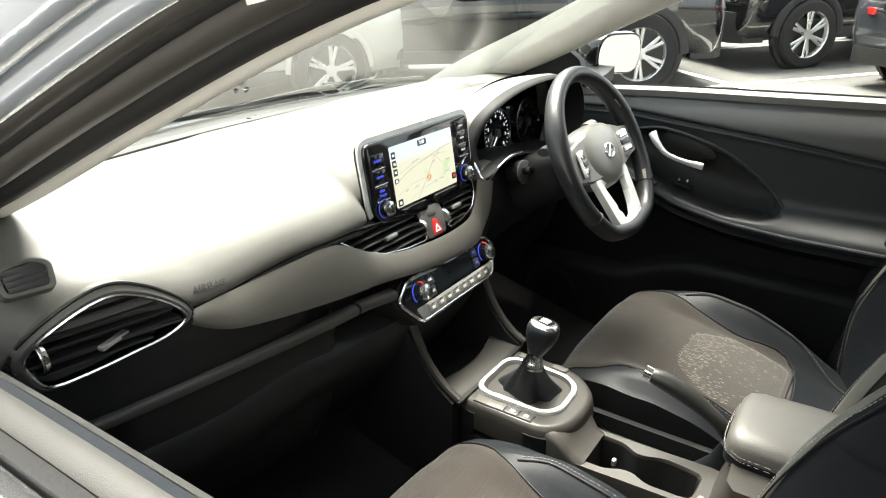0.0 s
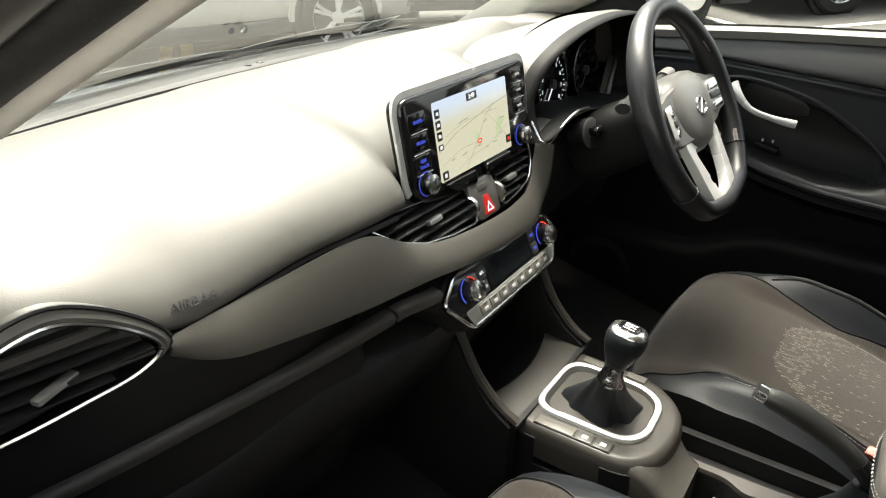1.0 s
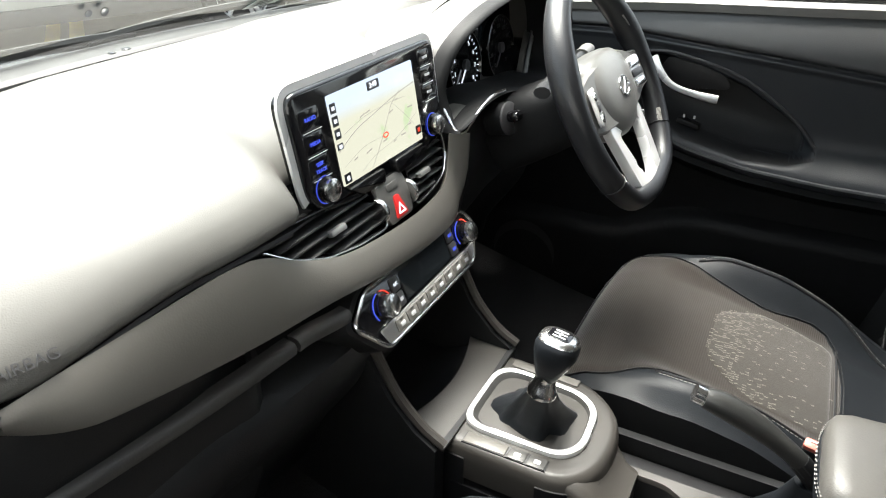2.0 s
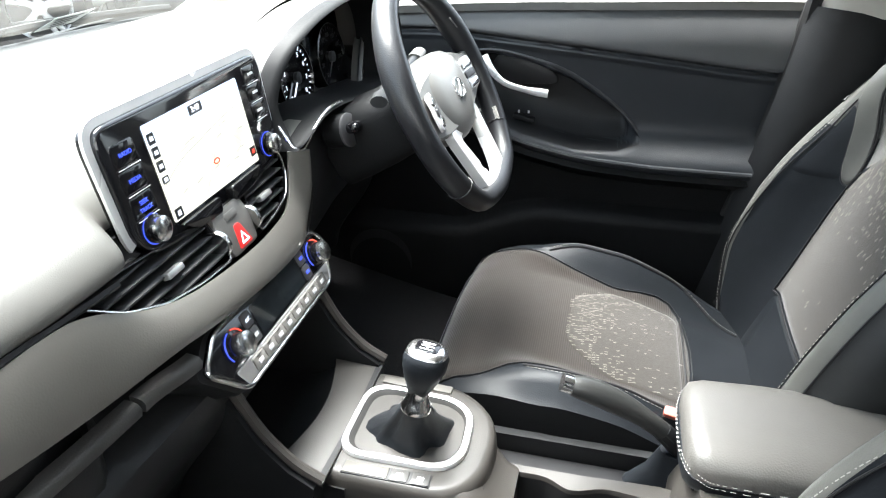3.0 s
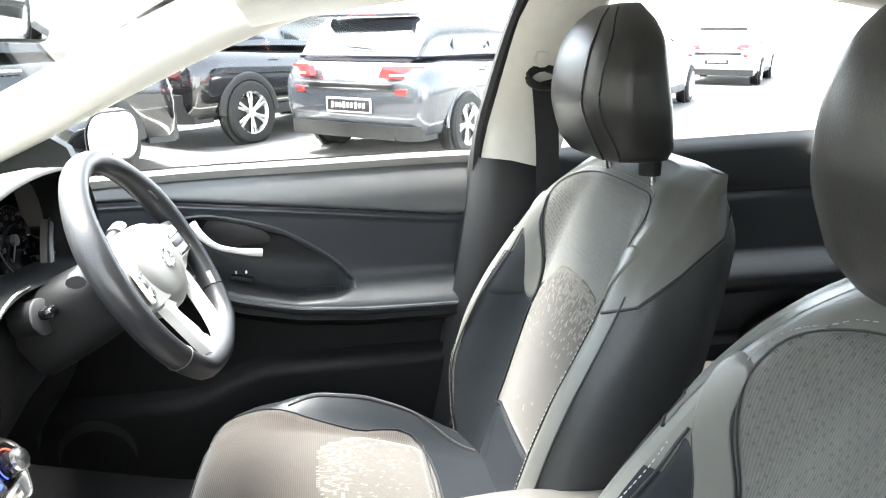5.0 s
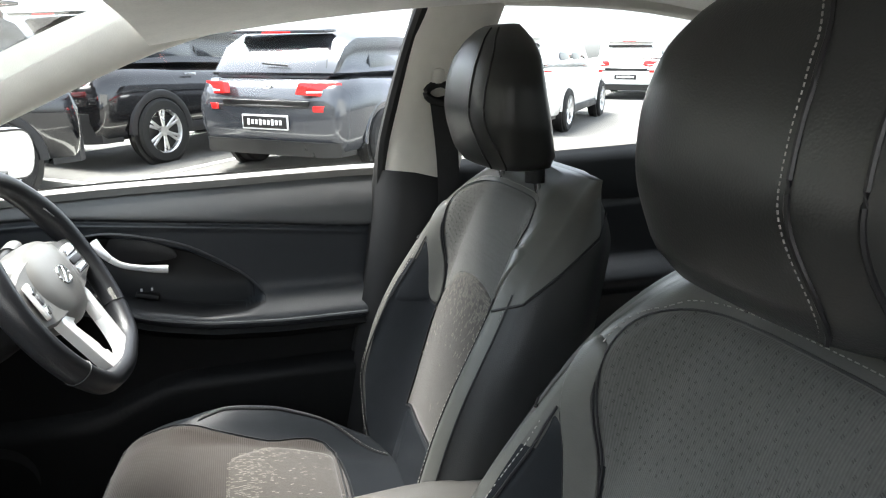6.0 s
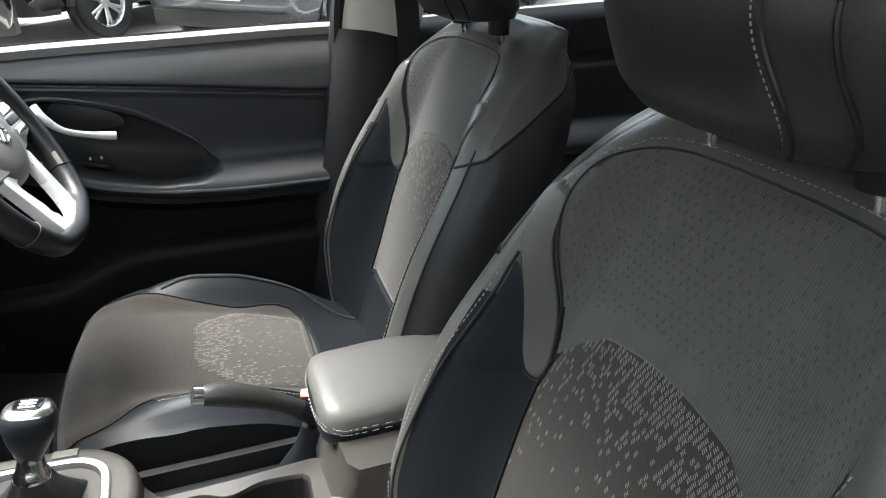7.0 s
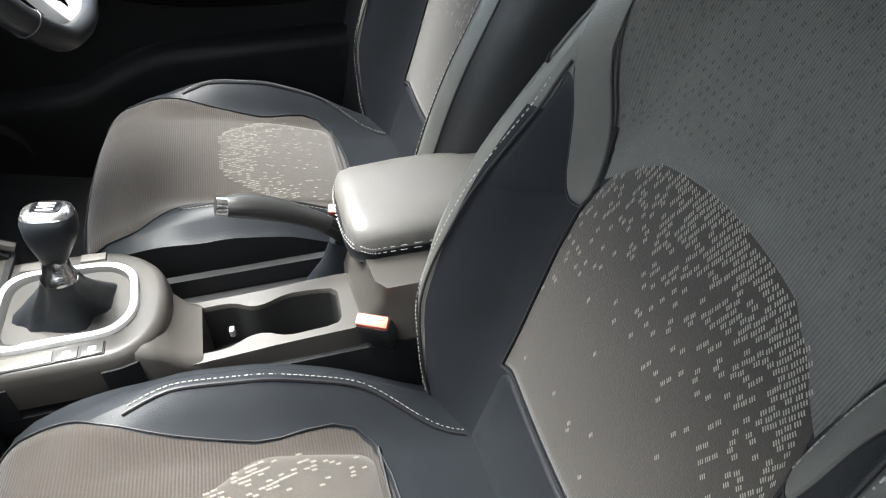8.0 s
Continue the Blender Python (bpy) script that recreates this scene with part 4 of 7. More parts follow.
for s, words in ((-1, ("RADIO", "MEDIA", "SEEK TRACK")), (1, ("MAP", "NAV", "SETUP"))):
    for i, word in enumerate(words):
        h = 0.022 if s < 0 else 0.019
        m = DM @ Matrix.Translation((0.119 * s, 0.034 - 0.0255 * i if s < 0 else 0.045 - 0.022 * i, 0.002))
        k = part("key", slab(rounded(0.033 if s < 0 else 0.028, h, 0.003, 3), 0.003, m @ Matrix.Translation((0, 0, -0.0008)), 0.001), M_GLOSS, disp)
        part("key_edge", rbox(0.031 if s < 0 else 0.026, 0.0009, 0.0012, 0.0003, m @ Matrix.Translation((0, -h / 2 - 0.0014, 0))), M_BRIGHT, disp)
        if s < 0:
            lettering("word", word.split()[0], 0.0058, m @ Matrix.Translation((0, 0.003 if " " in word else 0, 0.0001)), M_BLUE, k)
            if " " in word:
                lettering("word", "TRACK", 0.0055, m @ Matrix.Translation((0, -0.004, 0.0004)), M_BLUE, k)
        else:
            part("bar", rbox(0.012, 0.003, 0.0006, 0, m @ Matrix.Translation((0, 0, 0.0004))), M_PRINT, k)
    kn = part("knob", lathe([(0.0145, -0.004), (0.0145, 0.002), (0.0125, 0.003), (0.0120, 0.009), (0.0105, 0.011), (0.0, 0.0112)], 28, DM @ Matrix.Translation((0.118 * s, -0.043, 0.002))), M_GLOSS, disp)
    part("lit_ring", lathe([(0.0151, 0.0), (0.0156, 0.0), (0.0156, 0.0006), (0.0151, 0.0006)], 28, DM @ Matrix.Translation((0.118 * s, -0.043, 0.0005))), M_BLUE, kn)
    part("chrome_cap", lathe([(0.0085, 0.0105), (0.0126, 0.007), (0.0124, 0.0105), (0.0085, 0.0125)], 28, DM @ Matrix.Translation((0.118 * s, -0.043, 0.002))), M_CHROME, kn)
for s in (-1, 1):
    part("gloss_foot", slab(corners([(0.012 * s, -0.056), (0.085 * s, -0.056), (0.06 * s, -0.072), (0.014 * s, -0.075)], 0.006), 0.006, DM @ Matrix.Translation((0, 0, 0.006)), 0.002), M_GLOSS, disp)

# ---------------------------------------------------------------- climate panel
hv = thing("climate_panel", "chrome-edged climate control panel with two knobs", "climate control")
HM = face_m((0, 0.176, 0.757), (0, -1, 0.42))
outl = corners([(-0.158, 0.012), (-0.122, 0.038), (0.118, 0.036), (0.136, 0.012), (0.106, -0.037), (-0.118, -0.037)], 0.012)
part("body", slab(outl, 0.05, HM, 0.004), M_GLOSS, hv)
part("chrome_edge", tube([HM @ Vector((a, b, 0.0005)) for a, b in outl], 0.0028, 8, closed=True), M_CHROME, hv)
part("shroud", slab([(a * 1.06, b * 1.12) for a, b in outl], 0.08, HM @ Matrix.Translation((0, 0, -0.006)), 0.008), M_BLACK, hv)
part("display", slab(rounded(0.112, 0.036, 0.003, 3, 0, 0.010), 0.001, HM @ Matrix.Translation((0, 0, 0.0008)), 0), M_CARGLASS, hv)
part("lower_chrome", slab(corners([(-0.122, -0.013), (0.122, -0.013), (0.104, -0.034), (-0.114, -0.034)], 0.004), 0.003, HM @ Matrix.Translation((0, 0, 0.0018)), 0.001), M_SILVER, hv)
for i in range(8):
    m = HM @ Matrix.Translation((-0.084 + 0.024 * i, -0.0235, 0.004))
    k = part("key", slab(rounded(0.0228, 0.0155, 0.002, 3), 0.003, m, 0.001), M_BUTTON2, hv)
    part("mark", rbox(0.009, 0.005, 0.0006, 0.0002, m @ Matrix.Translation((0, -0.001, 0.0003))), M_PRINT, k)
    part("lamp", rbox(0.007, 0.0012, 0.0006, 0, m @ Matrix.Translation((0, 0.0058, 0.0003))), M_CLAD, k)
for s in (-1, 1):
    m = HM @ Matrix.Translation((0.102 * s, 0.009, 0.001))
    kn = part("knob", lathe([(0.0165, -0.002), (0.0165, 0.001), (0.0138, 0.002), (0.0132, 0.015), (0.0115, 0.018), (0.0, 0.0182)], 28, m), M_GLOSS, hv)
    part("chrome_cap", lathe([(0.0110, 0.013), (0.0140, 0.013), (0.0137, 0.0172), (0.0110, 0.0186)], 28, m), M_CHROME, kn)
    for a0, a1, mat in ((100, 215, M_BLUE), (20, 80, M_REDGLOW)):
        arc = [m @ Vector((0.0182 * math.cos(radians(a0 + (a1 - a0) * i / 10)), 0.0182 * math.sin(radians(a0 + (a1 - a0) * i / 10)), 0.0008)) for i in range(11)]
        part("lit_arc", tube(arc, 0.0009, 4), mat, kn)
    for j in (0, 1):
        mk = HM @ Matrix.Translation((0.069 * s, 0.020 - 0.020 * j, 0.0025))
        k = part("key", slab(rounded(0.016, 0.018, 0.003, 3), 0.004, mk, 0.001), M_BUTTON, hv)
        if s < 0 and j == 0:
            lettering("word", "A/C", 0.0058, mk @ Matrix.Translation((0, 0, 0.0004)), M_GLOW, k)
        else:
            part("mark", rbox(0.008, 0.004, 0.0006, 0, mk @ Matrix.Translation((0, 0, 0.0003))), M_PRINT if s < 0 else M_BLUE, k)
# small key row above the panel
row = thing("switch_row", "narrow gloss black switch row with one blue lit key", "switch panel")
RM = face_m((0, 0.197, 0.8165), (0, -1, 0.3))
part("body", slab(corners([(-0.085, -0.008), (0.085, -0.008), (0.078, 0.009), (-0.070, 0.009)], 0.004), 0.02, RM, 0.002), M_GLOSS, row)
for i, x in enumerate((-0.055, -0.036, -0.017, 0.012, 0.05)):
    k = part("key", slab(rounded(0.016 if i < 3 else 0.032, 0.012, 0.002, 3, x, 0.0005), 0.003, RM @ Matrix.Translation((0, 0, 0.002)), 0.001), M_BUTTON if i == 3 else M_GLOSS, row)
    if i == 3:
        part("mark", rbox(0.005, 0.006, 0.0006, 0, RM @ Matrix.Translation((x, 0.0005, 0.0023))), M_BLUE, k)

# ---------------------------------------------------------------- instrument binnacle
bn = thing("instrument_binnacle", "black hooded instrument cluster with white dials", "instrument cluster")
LIP = spline([(0.146, 0.214, 0.893), (0.157, 0.232, 0.915), (0.163, 0.243, 0.94), (0.175, 0.243, 0.965), (0.197, 0.238, 0.992), (0.235, 0.230, 1.015), (0.29, 0.224, 1.031), (0.36, 0.218, 1.040), (0.43, 0.212, 1.041), (0.50, 0.206, 1.034), (0.545, 0.203, 1.01), (0.562, 0.20, 0.965), (0.56, 0.20, 0.915), (0.53, 0.20, 0.885), (0.44, 0.20, 0.893), (0.35, 0.20, 0.902), (0.28, 0.20, 0.914), (0.23, 0.20, 0.918), (0.195, 0.202, 0.913), (0.165, 0.206, 0.900)], 4, closed=True)
bc = Vector((0.36, 0, 0.955))


def br(k, dy, lift=0.0, kz=None):
    return [(bc.x + (p.x - bc.x) * k, p.y + dy, bc.z + (p.z - bc.z) * (kz or k) + lift) for p in LIP]


part("hood", loft([br(0.95, 0.42, -0.075, 0.6), br(0.98, 0.28, -0.045, 0.8), br(1.01, 0.17, -0.022, 0.93), br(1.03, 0.09, -0.006, 1.01), br(1.035, 0.04, 0.0, 1.04), br(1.025, 0.010, 0.0, 1.03), br(1.012, 0.0)], cap=False), M_PAD, bn, "grained hood over the dials", 80)
part("lip", loft([br(1.040, 0.020), br(1.038, 0.004), br(1.026, -0.006), br(0.998, -0.008), br(0.985, 0.002), br(0.965, 0.03), br(0.955, 0.075)], cap=False), M_BLACK_SHADED, bn, "", 80)
part("dial_face", loft([[(bc.x + (p.x - bc.x) * k, 0.310, bc.z + (p.z - bc.z) * k) for p in LIP] for k in (0.97, 0.3)]), M_BLACK_SHADED, bn)
for cx in (0.345, 0.485):
    m = face_m((cx, 0.297, 0.928), (0, -1, 0.12))
    d = part("dial", lathe([(0.056, -0.02), (0.056, 0.003), (0.053, 0.004), (0.051, 0.0), (0.0, 0.0)], 40, m), M_GLOSS, bn)
    part("dial_ring", tube([m @ Vector((0.055 * math.cos(t), 0.055 * math.sin(t), 0.003)) for t in [2 * math.pi * i / 40 for i in range(40)]], 0.0009, 6, closed=True), M_BUTTON, d)
    for i in range(25):
        t = radians(225 - 270 * i / 24)
        long = 0.007 if i % 3 == 0 else 0.004
        part("tick", rbox(long, 0.0014, 0.0005, 0, m @ pose(0.0470 * math.cos(t), 0.0470 * math.sin(t), 0.0006, 0, 0, math.degrees(t))), M_GLOW if cx < 0.4 else M_CLAD, d)
        if i % 3 == 0:
            lettering("number", str(i // 3) if cx < 0.4 else str(i // 3 * 30), 0.0098, m @ Matrix.Translation((0.0365 * math.cos(t), 0.0365 * math.sin(t), 0.0006)), M_GLOW if cx < 0.4 else M_CLAD, d)
    part("needle", rbox(0.044, 0.0022, 0.002, 0.0005, m @ pose(0.018 * math.cos(radians(225)), 0.018 * math.sin(radians(225)), 0.004, 0, 0, 225)), M_GLOW if cx < 0.4 else M_BUTTON, d)
    part("needle_cap", lathe([(0.009, 0.0), (0.009, 0.006), (0.0, 0.007)], 20, m), M_BUTTON, d)
part("info_screen", slab(rounded(0.03, 0.05, 0.003, 3), 0.004, face_m((0.415, 0.304, 0.95), (0, -1, 0.12)), 0.001), M_CARGLASS, bn)
part("warning_lamp", rbox(0.010, 0.002, 0.005, 0.0005, pose(0.229, 0.271, 0.906)), M_REDGLOW, bn)
# chrome tube standing in for the highlight along the foot of the opening
edge = [(0.158, 0.238, 0.925), (0.148, 0.222, 0.905), (0.146, 0.210, 0.893), (0.156, 0.204, 0.889), (0.172, 0.200, 0.900), (0.198, 0.197, 0.914), (0.235, 0.196, 0.921), (0.275, 0.196, 0.918)]
part("highlight_arc", tube(spline(edge, 5), 0.0026, 8, taper=None), M_CHROME, bn)

tag = thing("windscreen_sticker", "small pale printed sticker inside the windscreen", "sticker")
TM = face_m((0.30, 0.652, 1.010), (0, -0.42, -0.90), (0, -0.9, 0.42))
part("paper", slab(rounded(0.085, 0.055, 0.003, 2), 0.0006, TM, 0), M_PRINT, tag)
for i in range(4):
    part("bar", rbox(0.060 - 0.008 * i, 0.004, 0.0004, 0, TM @ Matrix.Translation((-0.004, 0.016 - 0.011 * i, 0.0006))), M_BUTTON, tag)
# ---------------------------------------------------------------- steering column and wheel
col = thing("steering_column", "black steering column shroud with stalks and ignition switch", "steering column")
WM = face_m((0.318, 0.043, 0.925), (0, -0.885, 0.465))
part("shroud", loft([[tuple(WM @ Vector((a * k, b * k - dy, z))) for a, b in rounded(0.13, 0.11, 0.035, 5)] for z, k, dy in ((-0.19, 1.0, 0.0), (-0.15, 1.0, 0.0), (-0.10, 0.95, 0.0), (-0.055, 0.85, 0.0))]), M_BLACK_SHADED, col)
for base, tip in (((0.36, 0.125, 0.945), (0.475, 0.135, 0.945)), ((0.27, 0.125, 0.945), (0.185, 0.105, 0.950))):
    base, tip = Vector(base), Vector(tip)
    st = part("stalk", tube([base, base.lerp(tip, 0.5), tip], 0.007, 10, flat=0.7), M_BLACK, col)
    part("stalk_end", tube([base.lerp(tip, 0.62), base.lerp(tip, 0.8), tip + (tip - base) * 0.02], 0.0115, 10, flat=0.7), M_GREY if tip.x > 0.3 else M_BLACK, st)
ign = part("ignition_switch", lathe([(0.024, -0.03), (0.024, 0.0), (0.021, 0.003), (0.016, 0.002), (0.0, 0.001)], 28, face_m((0.248, 0.176, 0.886), (-0.1, -0.95, 0.2))), M_BLACK_SHADED, col)
part("ring", lathe([(0.0228, -0.002), (0.0242, -0.001), (0.0242, 0.002), (0.0228, 0.003)], 28, face_m((0.248, 0.176, 0.886), (-0.1, -0.95, 0.2))), M_BUTTON, ign)
part("key_head", rbox(0.022, 0.016, 0.020, 0.006, face_m((0.243, 0.165, 0.893), (-0.1, -0.95, 0.2))), M_GLOSS, ign)

wh = thing("steering_wheel", "black leather steering wheel with silver lower spokes", "steering wheel")
RIM = 0.1635
rings = []
for i in range(72):
    t = 2 * math.pi * i / 72
    flatb = 0.012 * smoothstep(-0.8, -1.0, math.sin(t))
    grip = 1 + 0.14 * math.exp(-(((math.degrees(t) % 180 - 25 if math.cos(t) > 0 else 155 - math.degrees(t) % 180) / 18) ** 2))
    c = Vector((math.cos(t) * RIM, math.sin(t) * (RIM - flatb), 0))
    e = Vector((math.cos(t), math.sin(t), 0))
    rings.append([WM @ (c + e * (0.0150 * grip * math.cos(q)) + Vector((0, 0, 1)) * (0.0178 * grip * math.sin(q))) for q in [2 * math.pi * j / 16 for j in range(16)]])
part("rim", loft(rings, closed_v=True), M_RIM, wh, "black leather rim", 80)
for a in (150, 30, 215, 325):
    t = radians(a)
    e = Vector((math.cos(t), math.sin(t), 0))
    part("seam", tube([WM @ (e * (RIM + 0.0158 * math.cos(q)) + Vector((0, 0, 0.0186 * math.sin(q)))) for q in [2 * math.pi * j / 16 for j in range(16)]], 0.0009, 5, closed=True), M_PIPE, wh)
for a0 in (325, 28):
    for i in range(12):
        t = radians(a0 + 8 * i / 11)
        e = Vector((math.cos(t), math.sin(t), 0))
        part("stitch", tube([WM @ (e * (RIM - 0.0138) + Vector((0, 0, z))) for z in (0.004, 0.012)], 0.0007, 4), M_STITCH, wh)
hub = [(-0.078, 0.044), (-0.048, 0.060), (0.0, 0.064), (0.048, 0.060), (0.078, 0.044), (0.086, 0.012), (0.074, -0.024), (0.052, -0.050), (0.022, -0.062), (-0.022, -0.062), (-0.052, -0.050), (-0.074, -0.024), (-0.086, 0.012)]
HB = spline([(a, b, 0) for a, b in hub], 4, closed=True)
M_HUB = material("charcoal_hub_plastic", (0.15, 0.147, 0.138), rough=0.34, vary=0.06, bump=0.15, bump_scale=900)
part("hub", loft([[tuple(WM @ Vector((p.x * k, p.y * k, z))) for p in HB] for k, z in ((0.9, -0.055), (1.0, -0.030), (1.0, -0.012), (0.96, -0.002), (0.86, 0.006), (0.6, 0.012), (0.25, 0.015))]), M_HUB, wh, "charcoal airbag pad", 80)
part("emblem_ring", tube([WM @ Vector((0.019 * math.cos(t), 0.004 + 0.0135 * math.sin(t), 0.0155)) for t in [2 * math.pi * i / 28 for i in range(28)]], 0.0018, 6, closed=True), M_CHROME, wh)
part("emblem_bar", tube([WM @ Vector(p) for p in ((-0.010, -0.006, 0.0155), (0.0, 0.004, 0.0165), (0.010, 0.014, 0.0155))], 0.0022, 6), M_CHROME, wh)
lettering("airbag_mark", "AIRBAG", 0.006, WM @ Matrix.Translation((0.0, -0.042, 0.0085)), M_CLAD, wh)
for s in (-1, 1):
    sp = part("spoke", loft([[tuple(WM @ Vector((x * s, y + b, z + dz))) for b, dz in ((h, 0.0), (h * 0.9, 0.006), (-h * 0.9, 0.006), (-h, 0.0), (-h * 0.8, -0.014), (h * 0.8, -0.014))] for x, y, h, z in ((0.050, 0.006, 0.046, 0.001), (0.085, 0.004, 0.042, -0.003), (0.12, 0.003, 0.033, -0.005), (0.160, 0.004, 0.028, -0.003))]), M_HUB, wh)
    pad = part("switch_pad", slab(corners([(-0.020, -0.026), (0.018, -0.022), (0.020, 0.026), (-0.016, 0.024)], 0.008), 0.006, WM @ Matrix.Translation((0.097 * s, 0.003, 0.007)) @ Matrix.Rotation(radians(-14 * s), 4, "Y"), 0.002), M_BRIGHT, wh)
    for j, y in enumerate((0.015, 0.0, -0.015)):
        part("switch", slab(rounded(0.028, 0.0115, 0.003, 3), 0.005, WM @ Matrix.Translation((0.098 * s, y + 0.003, 0.010)) @ Matrix.Rotation(radians(-14 * s), 4, "Y"), 0.0015), M_BUTTON if j == 1 else M_CHROME, pad)
lower_o = corners([(-0.078, -0.034), (0.078, -0.034), (0.060, -0.120), (0.048, -0.157), (-0.048, -0.157), (-0.060, -0.120)], 0.012)
lower_i = corners([(-0.050, -0.052), (0.050, -0.052), (0.034, -0.106), (0.018, -0.131), (-0.018, -0.131), (-0.034, -0.106)], 0.009)
part("lower_spoke", ring_slab(lower_o, lower_i, 0.014, WM @ Matrix.Translation((0, 0, 0.001)) @ pose(0, 0, 0, -3), 0.004), M_BRIGHT, wh, "satin silver split lower spoke")
# ---------------------------------------------------------------- centre console
con = thing("centre_console", "warm grey centre console with cup holders", "console")


def con_ring(y, half, top, bottom, cx, inner=0.0):
    return [(cx - half, y, bottom), (cx - half, y, top - 0.014), (cx - half + 0.004, y, top - 0.004), (cx - half + 0.014, y, top), (cx + half - 0.014, y, top), (cx + half - 0.004, y, top - 0.004), (cx + half, y, top - 0.014), (cx + half, y, bottom)]


# front storage bay: two cheeks, a floor and a back
for s in (-1, 1):
    cheek = [(0.225, 0.735), (0.20, 0.70), (0.17, 0.64), (0.135, 0.60), (0.105, 0.580), (0.11, 0.40), (0.34, 0.40), (0.34, 0.735)]
    bm = loft([[(s * x + 0.012, y, z) for y, z in cheek] for x in (0.104, 0.128)])
    part("cheek", bm, M_BLACK, con)
    part("cheek_edge", tube(spline([(s * 0.116 + 0.012, y - 0.002, z + 0.002) for y, z in ((0.222, 0.735), (0.197, 0.70), (0.168, 0.642), (0.133, 0.602), (0.10, 0.582))], 4), 0.007, 8), M_DECK, con)
part("bay_floor", grid(lambda u, v: (0.012 + (u - 0.5) * 0.22, 0.10 + 0.22 * v, 0.571 - 0.035 * smoothstep(0.15, 0.55, v)), 8, 20, thick=-0.006), M_BLACK, con)
part("bay_ramp", grid(lambda u, v: (0.012 + (u - 0.5) * 0.232, 0.100 + 0.075 * v * (1 - 0.35 * math.sin(math.pi * u)), 0.5725 + 0.004 * v), 16, 8, thick=-0.004), M_DECK, con, "warm grey ramp in front of the gear lever", 60)
part("bay_back", rbox(0.22, 0.01, 0.26, 0.003, pose(0.012, 0.30, 0.62)), M_BLACK, con)
for x in (-0.05, 0.05):
    part("socket", lathe([(0.013, -0.004), (0.013, 0.004), (0.010, 0.005), (0.0, 0.003)], 18, face_m((x, 0.293, 0.66), (0, -1, 0))), M_GLOSS, con)
part("side_lamp", rbox(0.004, 0.010, 0.006, 0.001, pose(-0.086, 0.235, 0.675)), M_BLUE, con)
# raised shifter deck
deck = [(-0.075, 0.105), (-0.060, 0.130), (0.085, 0.130), (0.108, 0.105), (0.100, -0.020), (0.065, -0.066), (0.015, -0.078), (-0.045, -0.072), (-0.076, -0.040)]
DK = corners(deck, 0.030, 5)
dc = (0.014, 0.03)
part("deck", loft([[(dc[0] + (a - dc[0]) * k, dc[1] + (b - dc[1]) * k, z) for a, b in DK] for k, z in ((1.12, 0.520), (1.11, 0.550), (1.085, 0.563), (1.045, 0.5705), (0.98, 0.572), (0.9, 0.572))]), M_DECK, con, "warm grey deck round the gear lever", 50)
LEFT = [q for q in DK if q[0] < -0.035]
part("deck_skirt", grid(lambda u, v: (dc[0] + (LEFT[round(u * (len(LEFT) - 1))][0] - dc[0]) * (1.15 - 0.02 * v), dc[1] + (LEFT[round(u * (len(LEFT) - 1))][1] - dc[1]) * (1.15 - 0.02 * v), 0.40 + 0.154 * v), len(LEFT) - 1, 4, thick=0.003), M_BLACK, con, "black side below the deck", 60)
part("saddle", loft([con_ring(y, half, top, 0.46, cx) for y, half, top, cx in ((-0.040, 0.074, 0.5685, -0.004), (-0.058, 0.070, 0.567, -0.010), (-0.074, 0.064, 0.561, -0.017), (-0.088, 0.058, 0.549, -0.023), (-0.101, 0.054, 0.5385, -0.027), (-0.118, 0.052, 0.5325, -0.0285))]), M_DECK, con, "dark grey slope behind the gear lever", 60)
bez_o = corners([(-0.052, 0.086), (-0.036, 0.106), (0.066, 0.106), (0.084, 0.084), (0.078, -0.022), (0.052, -0.052), (-0.022, -0.056), (-0.050, -0.034)], 0.022, 5)
part("chrome_bezel", ring_slab(bez_o, [(dc[0] + (a - dc[0]) * 0.87, dc[1] + (b - dc[1]) * 0.89) for a, b in bez_o], 0.014, Matrix.Translation((0, 0, 0.579)), 0.003), M_BRIGHT, con, "satin chrome frame round the gear boot")
part("bezel_slope", loft([[(dc[0] + (a - dc[0]) * k, dc[1] - 0.004 * f + (b - dc[1]) * kk, z) for a, b in bez_o] for k, kk, f, z in ((0.875, 0.895, 0, 0.578), (0.82, 0.85, 0.5, 0.574), (0.76, 0.80, 1, 0.562))], cap=False), M_CONSOLE, con, "grey sloping inner frame", 60)
part("key_gap", slab([(-0.0768, 0.0885), (-0.0572, 0.0885), (-0.0572, -0.0225), (-0.0758, -0.0225)][::-1], 0.002, Matrix.Translation((0, 0, 0.5732)), 0), M_PIPE, con)
for i, (y0, y1) in enumerate(((0.088, 0.030), (0.028, 0.004), (0.002, -0.022))):
    k = part("key", slab([(-0.076, y0 - 0.0008), (-0.058, y0 - 0.0008), (-0.058, y1 + 0.0008), (-0.075, y1 + 0.0008)][::-1], 0.004, Matrix.Translation((0, 0, 0.5745)), 0.001), M_TRIM if i == 0 else M_CONSOLE, con)
    if i:
        part("mark", rbox(0.006, 0.008, 0.0006, 0, pose(-0.067, (y0 + y1) / 2, 0.5748)), M_PRINT, k)
for y0, y1 in ((0.09, 0.05), (0.02, -0.01)):
    part("key", slab([(0.090, y0), (0.104, y0), (0.102, y1), (0.088, y1)][::-1], 0.004, Matrix.Translation((0, 0, 0.5745)), 0.001), M_TRIM, con)
